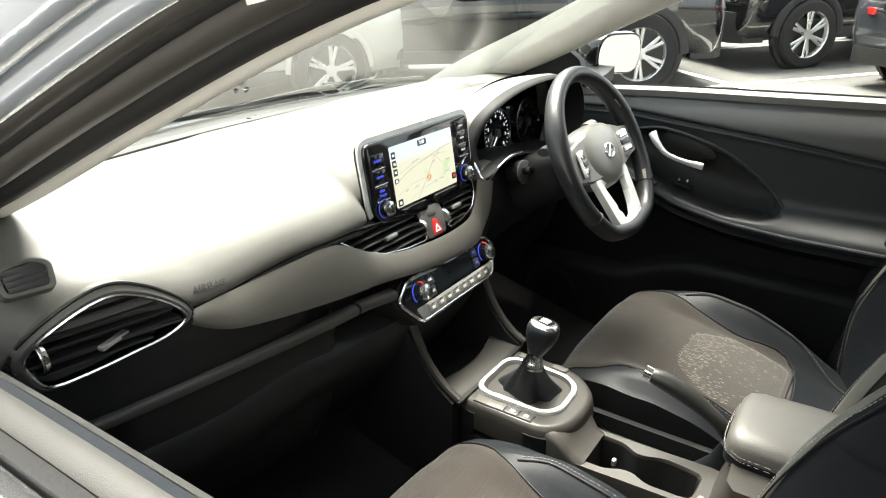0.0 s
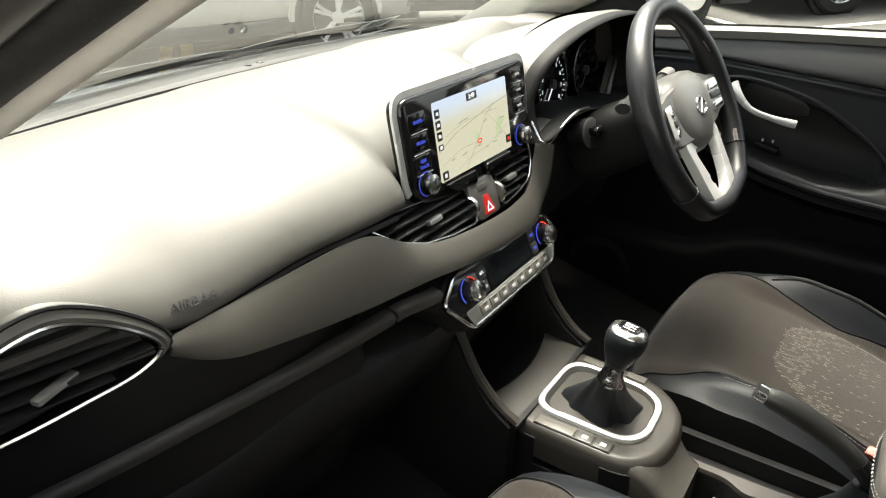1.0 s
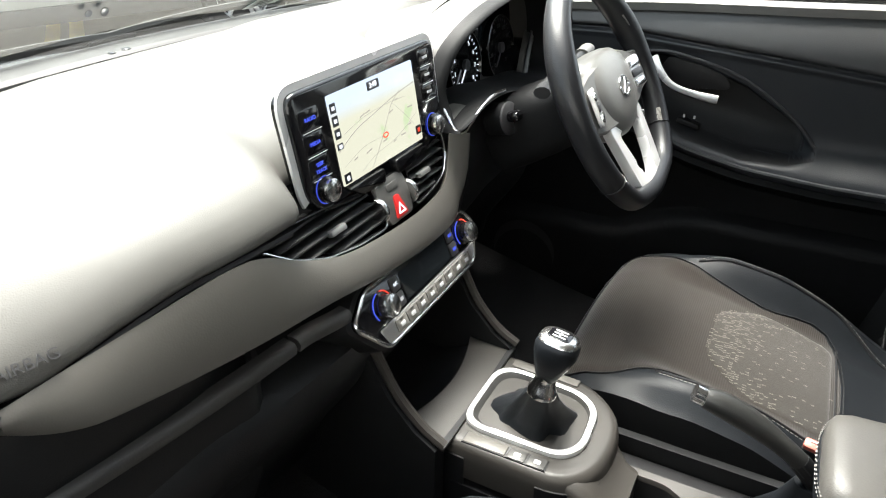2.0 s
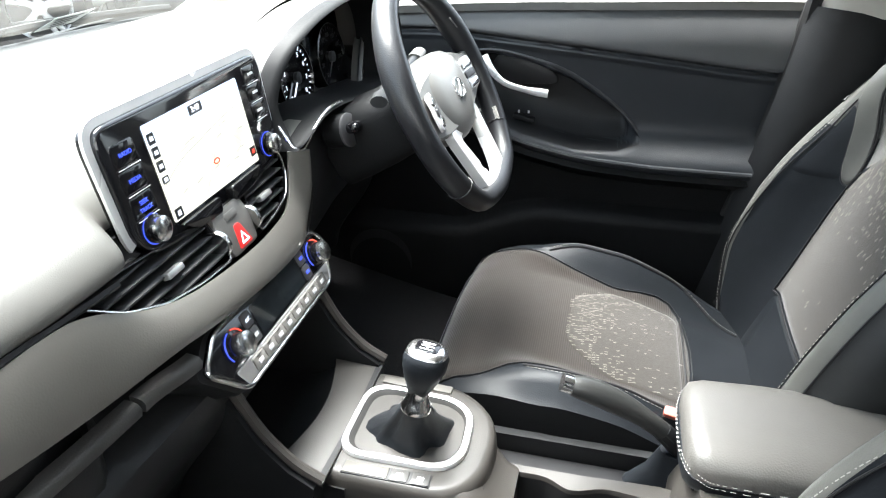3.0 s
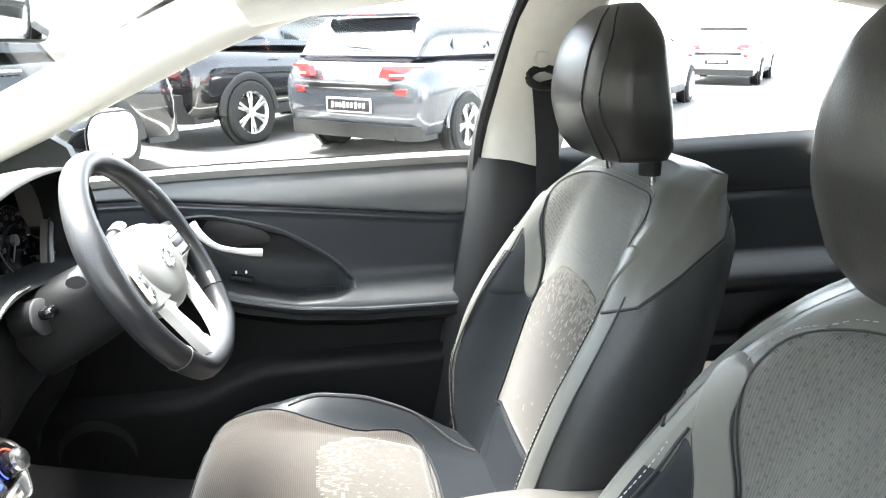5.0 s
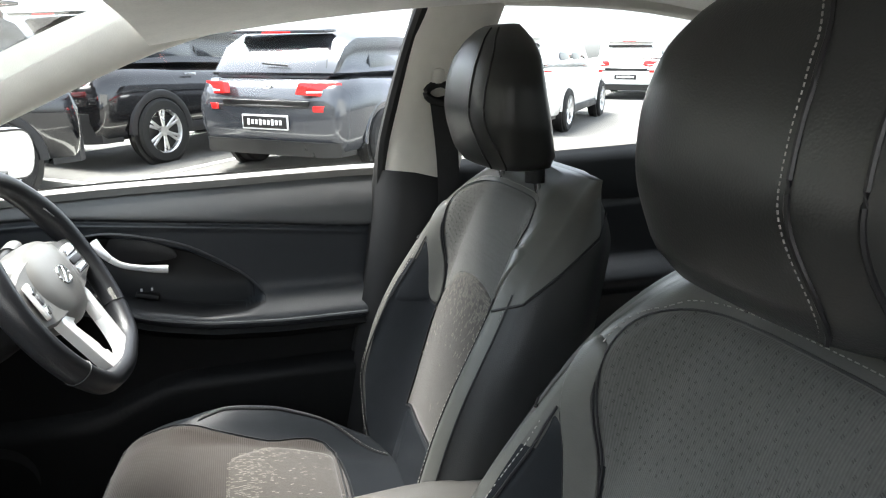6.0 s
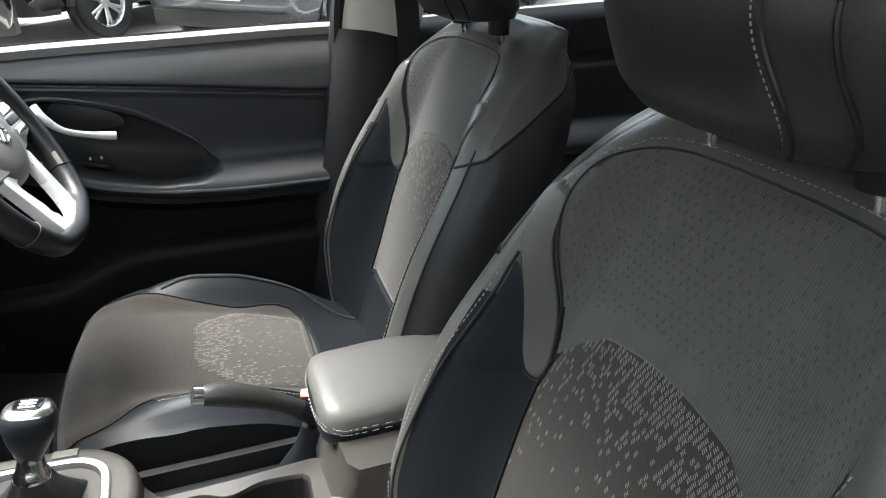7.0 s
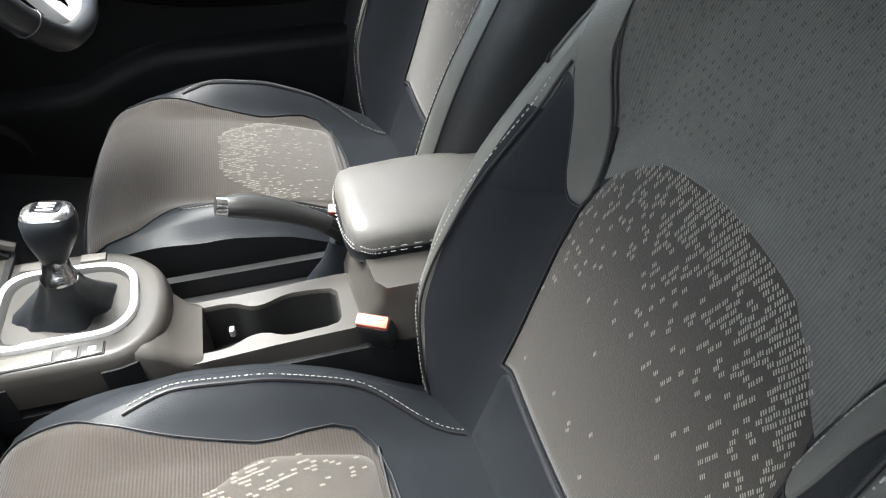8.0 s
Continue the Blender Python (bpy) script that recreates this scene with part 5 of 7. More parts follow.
# cup holder tray
holes = corners([(-0.062, -0.088), (-0.064, -0.150), (-0.052, -0.172), (-0.052, -0.192), (-0.066, -0.214), (-0.066, -0.282), (-0.004, -0.284), (0.004, -0.222), (-0.006, -0.195), (-0.006, -0.178), (0.010, -0.155), (0.012, -0.088)], 0.014, 4)
tray = corners([(-0.080, -0.045), (-0.080, -0.20), (-0.082, -0.315), (0.022, -0.315), (0.022, -0.20), (0.030, -0.045)], 0.008, 10)


def by_angle(pts, c, n=72):
    """The outline met by n rays from c."""
    out = []
    for q in range(n):
        t = 2 * math.pi * q / n
        d, best = Vector((math.cos(t), math.sin(t))), None
        for a, b in zip(pts, pts[1:] + pts[:1]):
            a, b = Vector(a) - Vector(c), Vector(b) - Vector(c)
            e = b - a
            det = d.x * -e.y + d.y * e.x
            if abs(det) < 1e-12:
                continue
            r = (a.x * -e.y + a.y * e.x) / det
            w = (d.x * a.y - d.y * a.x) / det
            if r > 0 and -1e-6 <= w <= 1 + 1e-6:
                best = r if best is None else min(best, r)
        best = best or 0.01
        out.append((c[0] + d.x * best, c[1] + d.y * best))
    return out


cc = (-0.029, -0.184)
TR, HO = by_angle(tray, cc), by_angle(holes, cc)
ztop = lambda y: 0.528 + 0.012 * smoothstep(-0.05, -0.33, y)
part("tray", loft([[(x, y, 0.36) for x, y in TR], [(x, y, ztop(y) - 0.010) for x, y in TR], [(cc[0] + (x - cc[0]) * 0.97, cc[1] + (y - cc[1]) * 0.985, ztop(y)) for x, y in TR], [(cc[0] + (x - cc[0]) * 1.05, cc[1] + (y - cc[1]) * 1.025, ztop(y)) for x, y in HO], [(x, y, ztop(y) - 0.004) for x, y in HO], [(x, y, 0.455) for x, y in HO]], cap=False), M_DECK, con, "warm grey tray with two joined cup holders", 50)
part("cup_floor", slab(HO, 0.004, Matrix.Translation((0, 0, 0.462)), 0), M_BLACK, con)
part("cup_lining", loft([[(x, y, ztop(y) - 0.006) for x, y in [(cc[0] + (a - cc[0]) * 0.985, cc[1] + (b - cc[1]) * 0.99) for a, b in HO]], [(x, y, 0.46) for x, y in [(cc[0] + (a - cc[0]) * 0.97, cc[1] + (b - cc[1]) * 0.985) for a, b in HO]]], cap=False), M_RUBBER, con)
part("cup_clip", rbox(0.010, 0.007, 0.012, 0.002, pose(-0.020, -0.150, 0.512)), M_SILVER, con)
part("side_wall", loft([[(x, y, z) for x, z in ((-0.098, 0.30), (-0.088, 0.508), (-0.070, 0.508), (-0.070, 0.30))] for y in (0.10, -0.05, -0.32, -0.62)]), M_BLACK, con)
part("side_wall", loft([[(x, y, z) for x, z in ((0.125, 0.30), (0.118, 0.50), (0.105, 0.50), (0.105, 0.30))] for y in (0.10, -0.05, -0.32, -0.62)]), M_BLACK, con)
part("brake_slot", rbox(0.082, 0.30, 0.02, 0.006, pose(0.064, -0.19, 0.462)), M_PIPE, con)
part("slot_lip", tube([(0.030, -0.06, 0.515), (0.027, -0.16, 0.520), (0.026, -0.30, 0.526)], 0.004, 8), M_DECK, con)
# armrest bin front, curving up to the lid
part("bin", loft([[(x, y + dy, z) for x, dy in ((-0.086, 0.0), (-0.07, 0.012), (0.0, 0.016), (0.05, 0.012), (0.064, 0.0), (0.064, -0.27), (-0.086, -0.27))] for z, y in ((0.40, -0.315), (0.53, -0.315), (0.55, -0.322), (0.575, -0.335), (0.60, -0.338))]), M_DECK, con, "warm grey front of the armrest bin", 60)

arm = thing("armrest", "padded dark leather armrest lid with double stitching", "armrest")


def arm_ring(y, k, drop):
    pts = []
    for q in range(28):
        t = 2 * math.pi * q / 28
        cx, sx = math.cos(t), math.sin(t)
        x = 0.048 + 0.080 * k * math.copysign(abs(cx) ** 0.55, cx)
        z = 0.612 - drop + 0.034 * (0.25 + 0.75 * k) * math.copysign(abs(sx) ** 0.65, sx)
        pts.append((x, y, z))
    return pts


part("lid", loft([arm_ring(-0.306, 0.55, 0.004), arm_ring(-0.309, 0.78, 0.002), arm_ring(-0.316, 0.92, 0.0), arm_ring(-0.332, 1.0, 0), arm_ring(-0.40, 1.01, -0.003), arm_ring(-0.50, 1.0, -0.003), arm_ring(-0.59, 0.98, 0), arm_ring(-0.615, 0.9, 0), arm_ring(-0.622, 0.6, 0)]), M_ARM, arm, "grey leather lid", 80)
rows = []
for y, k in ((-0.3045, 0.56), (-0.3075, 0.79), (-0.3145, 0.93), (-0.331, 1.012), (-0.40, 1.022), (-0.50, 1.012), (-0.59, 0.992), (-0.616, 0.91)):
    rows.append([(x, y, 0.6115 - (0.612 - z) * 0.99) for x, yy, z in arm_ring(y, k, 0)[14:] + [(0.048 + 0.080 * k, y, 0.612)]])
part("lid_side", loft(rows), M_LEATHER, arm, "black leather side of the lid", 80)
part("base", loft([[(0.048 + (p[0] - 0.048) * k, y, 0.585 - h + 0.2 * (p[2] - 0.612)) for p in arm_ring(0, 1, 0)] for y, k, h in ((-0.318, 0.80, 0), (-0.33, 0.9, 0), (-0.60, 0.9, 0), (-0.61, 0.8, 0))]), M_LEATHER, arm)


ARM_EDGE = [(-0.036, -0.62), (-0.036, -0.50), (-0.036, -0.36), (-0.030, -0.325), (0.0, -0.3095), (0.048, -0.306), (0.096, -0.3095), (0.126, -0.325), (0.132, -0.36), (0.132, -0.60)]


for dz in (0.0, -0.007):
    pts = spline([(x, y, 0.613 + dz) for x, y in ARM_EDGE], 14)
    bm = bmesh.new()
    for a, b in zip(pts[::2], pts[1::2]):
        o = Vector((math.copysign(0.0012, a.x - 0.048), 0.005 if abs(a.x - 0.048) < 0.07 else 0.001, 0.006))
        tube([a + o, b + o], 0.0006, 4, bm=bm)
    tagged(part("stitching", bm, M_STITCH, arm), kind="stuff")

gear = thing("gear_lever", "black gear lever with a chrome-capped knob and leather boot", "gear lever")
GB, GT = Vector((-0.022, 0.012, 0.61)), Vector((-0.006, -0.002, 0.72))


def boot_ring(z, k, tw):
    out = []
    for q in range(40):
        t = 2 * math.pi * q / 40
        fold = 1 + tw * (0.10 * math.sin(4 * t + 1.0) + 0.07 * math.sin(7 * t + z * 60))
        ex = 0.052 * k * math.copysign(abs(math.cos(t)) ** 0.7, math.cos(t)) * fold
        ey = 0.062 * k * math.copysign(abs(math.sin(t)) ** 0.7, math.sin(t)) * fold
        f = (z - 0.572) / 0.07
        out.append((0.014 + (-0.016 - 0.014) * f + ex, 0.026 + (0.008 - 0.026) * f + ey, z))
    return out


part("boot", loft([boot_ring(0.566, 1.10, 0.0), boot_ring(0.571, 1.02, 0.4), boot_ring(0.568, 0.90, 1.0), boot_ring(0.573, 0.78, 1.2), boot_ring(0.588, 0.64, 1.0), boot_ring(0.606, 0.48, 0.9), boot_ring(0.622, 0.37, 0.7), boot_ring(0.640, 0.29, 0.4)]), M_LEATHER, gear, "creased black leather boot", 80)
ax = (GT - GB).normalized()
gmz = face_m((-0.016, 0.008, 0.640), ax, (0, 1, 0))
part("collar", lathe([(0.014, -0.004), (0.0185, -0.003), (0.0185, 0.004), (0.0155, 0.008), (0.013, 0.022), (0.0135, 0.034), (0.012, 0.036)], 24, gmz), M_CHROME, gear)


def knob_ring(z, rx, ry, dy):
    return [tuple(gmz @ Vector((rx * math.copysign(abs(math.cos(t)) ** 0.8, math.cos(t)), dy + ry * math.copysign(abs(math.sin(t)) ** 0.8, math.sin(t)), z))) for t in [2 * math.pi * q / 24 for q in range(24)]]


part("knob", loft([knob_ring(0.022, 0.0120, 0.0125, 0), knob_ring(0.032, 0.0150, 0.0165, -0.001), knob_ring(0.045, 0.0205, 0.0220, -0.002), knob_ring(0.058, 0.0240, 0.0260, -0.003), knob_ring(0.070, 0.0245, 0.0270, -0.003), knob_ring(0.078, 0.0225, 0.0250, -0.003), knob_ring(0.0820, 0.018, 0.021, -0.003)]), M_LEATHER, gear, "black leather knob", 80)
part("chrome_cap", loft([knob_ring(0.0780, 0.0222, 0.0252, -0.003), knob_ring(0.0825, 0.0200, 0.0230, -0.003), knob_ring(0.0845, 0.015, 0.018, -0.003)]), M_CHROME, gear, "chrome cap", 60)
part("shift_pattern", slab(rounded(0.024, 0.028, 0.006, 4), 0.002, gmz @ Matrix.Translation((0, -0.003, 0.0858)), 0.0008), M_GLOSS, gear)
for a, b in (((-0.007, -0.008), (-0.007, 0.008)), ((0.0, -0.008), (0.0, 0.008)), ((0.007, -0.008), (0.007, 0.008)), ((-0.007, 0.0), (0.007, 0.0))):
    part("pattern_line", tube([gmz @ Vector((a[0], a[1] - 0.003, 0.0860)), gmz @ Vector((b[0], b[1] - 0.003, 0.0860))], 0.0010, 4), M_PRINT, gear)

hb = thing("handbrake", "black handbrake lever with a silver button", "handbrake")
path = spline([(0.056, -0.172, 0.648), (0.060, -0.20, 0.640), (0.065, -0.25, 0.615), (0.070, -0.30, 0.575), (0.072, -0.335, 0.52), (0.072, -0.345, 0.47)], 4)
part("grip", tube(path[:13], 0.0155, 14, flat=0.95, taper=lambda t: 0.82 + 0.25 * math.sin(math.pi * min(t * 1.3, 1))), M_LEATHER3, hb)
part("lever", tube(path[11:], 0.013, 10), M_BLACK, hb)
part("button", tube([(0.0545, -0.160, 0.6525), (0.0555, -0.168, 0.650), (0.0565, -0.176, 0.647)], 0.0118, 12), M_CHROME, hb)
part("gaiter", loft([[(0.072 + rx * math.cos(t), -0.34 + y + ry * math.sin(t), z) for t in [2 * math.pi * q / 20 for q in range(20)]] for z, rx, ry, y in ((0.49, 0.028, 0.07, 0.02), (0.52, 0.024, 0.05, 0.015), (0.555, 0.018, 0.03, 0.02))]), M_LEATHER, hb)


def buckle(name, at, rz, label, tip):
    b = thing(name, label, "seat belt buckle", "seat belt buckles", at)
    m = pose(0, 0, 0, -24, 0, rz)
    part("stem", rbox(0.030, 0.016, 0.12, 0.004, m @ Matrix.Translation((0, 0, -0.085))), M_BLACK, b)
    part("housing", rbox(0.042, 0.022, 0.060, 0.006, m @ Matrix.Translation((0, 0, -0.030))), M_BLACK, b)
    k = part("press_key", rbox(0.038, 0.015, 0.012, 0.003, m @ Matrix.Translation((0, 0.001, 0.002))), M_SALMON, b, "worn red press key")
    part("slot", rbox(0.026, 0.003, 0.004, 0.001, m @ Matrix.Translation((0, -0.002, 0.0075))), M_PRINT, k)


buckle("belt_buckle", (-0.108, -0.315, 0.573), 62, "black belt buckle with a worn red key beside the passenger seat", 0)
buckle("belt_buckle", (0.150, -0.318, 0.545), 75, "black belt buckle with a worn red key beside the armrest", 0)
# ---------------------------------------------------------------- front seats
def back_c(z):
    return -0.45 - 0.32 * (z - 0.55)


PROT = [(0.40, 0.03), (0.48, 0.06), (0.60, 0.100), (0.70, 0.103), (0.76, 0.096), (0.81, 0.084), (0.86, 0.069), (0.92, 0.053), (0.97, 0.038), (1.0, 0.024), (1.04, 0.008), (1.1, 0.0)]
WIDE = [(0.40, 0.225), (0.50, 0.245), (0.60, 0.262), (0.70, 0.267), (0.80, 0.260), (0.86, 0.249), (0.92, 0.234), (0.97, 0.219), (1.0, 0.205), (1.025, 0.186), (1.045, 0.160), (1.055, 0.145)]
TOPS = [(0.40, 0.0), (0.965, 0.0), (1.0, -0.010), (1.03, -0.028), (1.05, -0.055)]


def back_front(x, z):
    w = soft(WIDE, z, 0.02)
    a = abs(x)
    rise = smoothstep(w - 0.125, w - 0.030, a)
    fall = 0.45 * smoothstep(w - 0.035, w, a) ** 1.6
    crown = 0.006 * math.cos(math.pi * min(a / 0.16, 1) / 2)
    return back_c(z) + soft(PROT, z, 0.025) * (rise - fall) + crown + soft(TOPS, z, 0.012) - 0.020 * smoothstep(w - 0.06, w, a) * smoothstep(0.90, 1.0, z)


def back_ring(z, shrink=0.0):
    w = soft(WIDE, z, 0.02) - shrink
    n = 44
    xs = [w * math.sin(math.pi * (i / n - 0.5)) * 0.35 + w * (2 * i / n - 1) * 0.65 for i in range(n + 1)]
    front = [(x, back_front(x, z), z) for x in xs]
    yb = back_c(z) - 0.108 + 0.030 * smoothstep(0.95, 1.05, z) + 0.02 * smoothstep(0.6, 0.45, z)
    yf = front[-1][1]
    wall = [(w + 0.006, yf - 0.25 * (yf - yb), z), (w + 0.004, yf - 0.6 * (yf - yb), z), (w - 0.015, yb + 0.012, z), (w - 0.05, yb, z)]
    rear = [(0.1, yb - 0.006, z), (0, yb - 0.008, z), (-0.1, yb - 0.006, z)]
    return front + wall + rear + [(-x, y, zz) for x, y, zz in wall[::-1]]


def surf(x, z, off=0.0):
    """A place on the backrest's front, off metres proud of it."""
    e = 0.003
    dx = (back_front(x + e, z) - back_front(x - e, z)) / (2 * e)
    dz = (back_front(x, z + e) - back_front(x, z - e)) / (2 * e)
    nrm = Vector((-dx, 1, -dz)).normalized()
    return Vector((x, back_front(x, z), z)) + nrm * off


RIDGE = [(-0.52, 0.42), (-0.45, 0.435), (-0.36, 0.472), (-0.27, 0.528), (-0.19, 0.563), (-0.10, 0.578), (-0.04, 0.570), (0.01, 0.553), (0.05, 0.545), (0.08, 0.532), (0.108, 0.498), (0.12, 0.46)]
MIDZ = [(-0.52, 0.42), (-0.42, 0.440), (-0.32, 0.468), (-0.22, 0.502), (-0.1, 0.532), (0.0, 0.549), (0.04, 0.551), (0.080, 0.54), (0.108, 0.505), (0.12, 0.46)]
CW = [(-0.52, 0.215), (-0.4, 0.228), (-0.25, 0.237), (-0.08, 0.236), (0.035, 0.226), (0.085, 0.214), (0.12, 0.196)]


def cush_z(x, y):
    a, w = abs(x), soft(CW, y, 0.02)
    mid, rid = soft(MIDZ, y, 0.02), soft(RIDGE, y, 0.02)
    k = smoothstep(w - 0.115, w - 0.038, a)
    z = mid + (rid - mid) * k - (0.010 + 0.020 * smoothstep(0.02, -0.08, y)) * smoothstep(w - 0.045, w, a) ** 1.5
    return z + 0.006 * math.cos(math.pi * min(a / 0.15, 1) / 2)


def csurf(x, y, off=0.0):
    e = 0.003
    dx = (cush_z(x + e, y) - cush_z(x - e, y)) / (2 * e)
    dy = (cush_z(x, y + e) - cush_z(x, y - e)) / (2 * e)
    return Vector((x, y, cush_z(x, y))) + Vector((-dx, -dy, 1)).normalized() * off


def cush_ring(y, drop=0.0):
    w = soft(CW, y, 0.02)
    n = 40
    top = [(w * (2 * i / n - 1), y, cush_z(w * (2 * i / n - 1), y) - drop) for i in range(n + 1)]
    zb = 0.36
    wall = [(w + 0.008, y, 0.7 * top[-1][2] + 0.3 * zb), (w + 0.004, y, 0.3 * top[-1][2] + 0.7 * zb), (w - 0.03, y, zb)]
    return top + wall + [(-x, yy, z) for x, yy, z in wall[::-1]]


def inlay(name, outline, fn, mat, parent, label="", lift=0.0035, rings=20):
    """A padded inlay: an outline filled by shrinking rings, laid on a surface, its rim sunk."""
    dense = []
    for a, b in zip(outline, outline[1:] + outline[:1]):
        k = max(1, math.ceil(math.hypot(b[0] - a[0], b[1] - a[1]) / 0.012))
        dense += [(a[0] + (b[0] - a[0]) * i / k, a[1] + (b[1] - a[1]) * i / k) for i in range(k)]
    outline = dense
    n = len(outline)
    c = Vector((sum(p[0] for p in outline) / n, sum(p[1] for p in outline) / n))
    bm = bmesh.new()
    rows = []
    for i in range(rings + 1):
        f = 1 - i / rings
        f = f if i < rings else 0.0
        off = lift * (1 - max(0.0, 1 - i / 1.6) ** 2) - 0.001
        if i == rings:
            rows.append([bm.verts.new(fn(c.x, c.y, off))])
        else:
            rows.append([bm.verts.new(fn(c.x + (p[0] - c.x) * f, c.y + (p[1] - c.y) * f, off)) for p in outline])
    for a, b in zip(rows, rows[1:]):
        for j in range(n):
            if len(b) == 1:
                bm.faces.new((a[j], a[(j + 1) % n], b[0]))
            else:
                bm.faces.new((a[j], a[(j + 1) % n], b[(j + 1) % n], b[j]))
    return part(name, bm, mat, parent, label, 80)


def seam(name, pts, fn, r, mat, parent, off=0.001, closed=False):
    return part(name, tube([fn(a, b, off) for a, b in pts], r, 6, closed=closed), mat, parent)


def stitches(name, pts, fn, parent, off=0.0022, pitch=0.0062):
    """A row of short pale stitches along a curve on a surface."""
    line = [Vector((a, b, 0)) for a, b in pts]
    bm, carry = bmesh.new(), 0.0
    for a, b in zip(line, line[1:]):
        d = (b - a).length
        s = pitch - carry
        while s < d:
            p, q = a.lerp(b, s / d), a.lerp(b, min((s + pitch * 0.6) / d, 1.0))
            tube([fn(p.x, p.y, off), fn(q.x, q.y, off)], 0.0006, 4, bm=bm)
            s += pitch
        carry = (d - (s - pitch)) if d > 0 else carry
        carry = max(0.0, min(carry, pitch * 0.99))
    return tagged(part(name, bm, M_STITCH, parent), kind="stuff")


def flat(pts, n=6, closed=False):
    return [(p.x, p.y) for p in spline([(a, b, 0) for a, b in pts], n, closed)]


def flecks(name, spots, fn, mat, parent, size=(0.0034, 0.0010), rows=(-0.0019, 0.0, 0.0019), off=0.0042):
    """Small woven marks, each of two or three slanting strokes one above another, joined."""
    vs, fs = [], []
    for x, y, ang in spots:
        for d in rows:
            ca, sa = math.cos(ang), math.sin(ang)
            quad = []
            for px, py in ((-size[0] / 2, -size[1] / 2), (size[0] / 2, -size[1] / 2), (size[0] / 2, size[1] / 2), (-size[0] / 2, size[1] / 2)):
                quad.append(fn(x + px * ca - py * sa - 0.35 * d, y + d + px * sa + py * ca, off))
            b = len(vs)
            vs += [tuple(q) for q in quad]
            fs.append((b, b + 1, b + 2, b + 3))
    me = bpy.data.meshes.new(name)
    me.from_pydata(vs, [], fs)
    me.materials.append(mat)
    ob = new(name, me)
    ob.parent = parent
    return tagged(ob, kind="stuff")


def inside(p, poly):
    hit = False
    for a, b in zip(poly, poly[1:] + poly[:1]):
        if (a[1] > p[1]) != (b[1] > p[1]) and p[0] < (b[0] - a[0]) * (p[1] - a[1]) / (b[1] - a[1]) + a[0]:
            hit = not hit
    return hit


def strip_of(rows):
    """An open sheet through rows of places."""
    n, k = len(rows) - 1, len(rows[0]) - 1
    return grid(lambda u, v: rows[round(u * n)][round(v * k)], n, k)


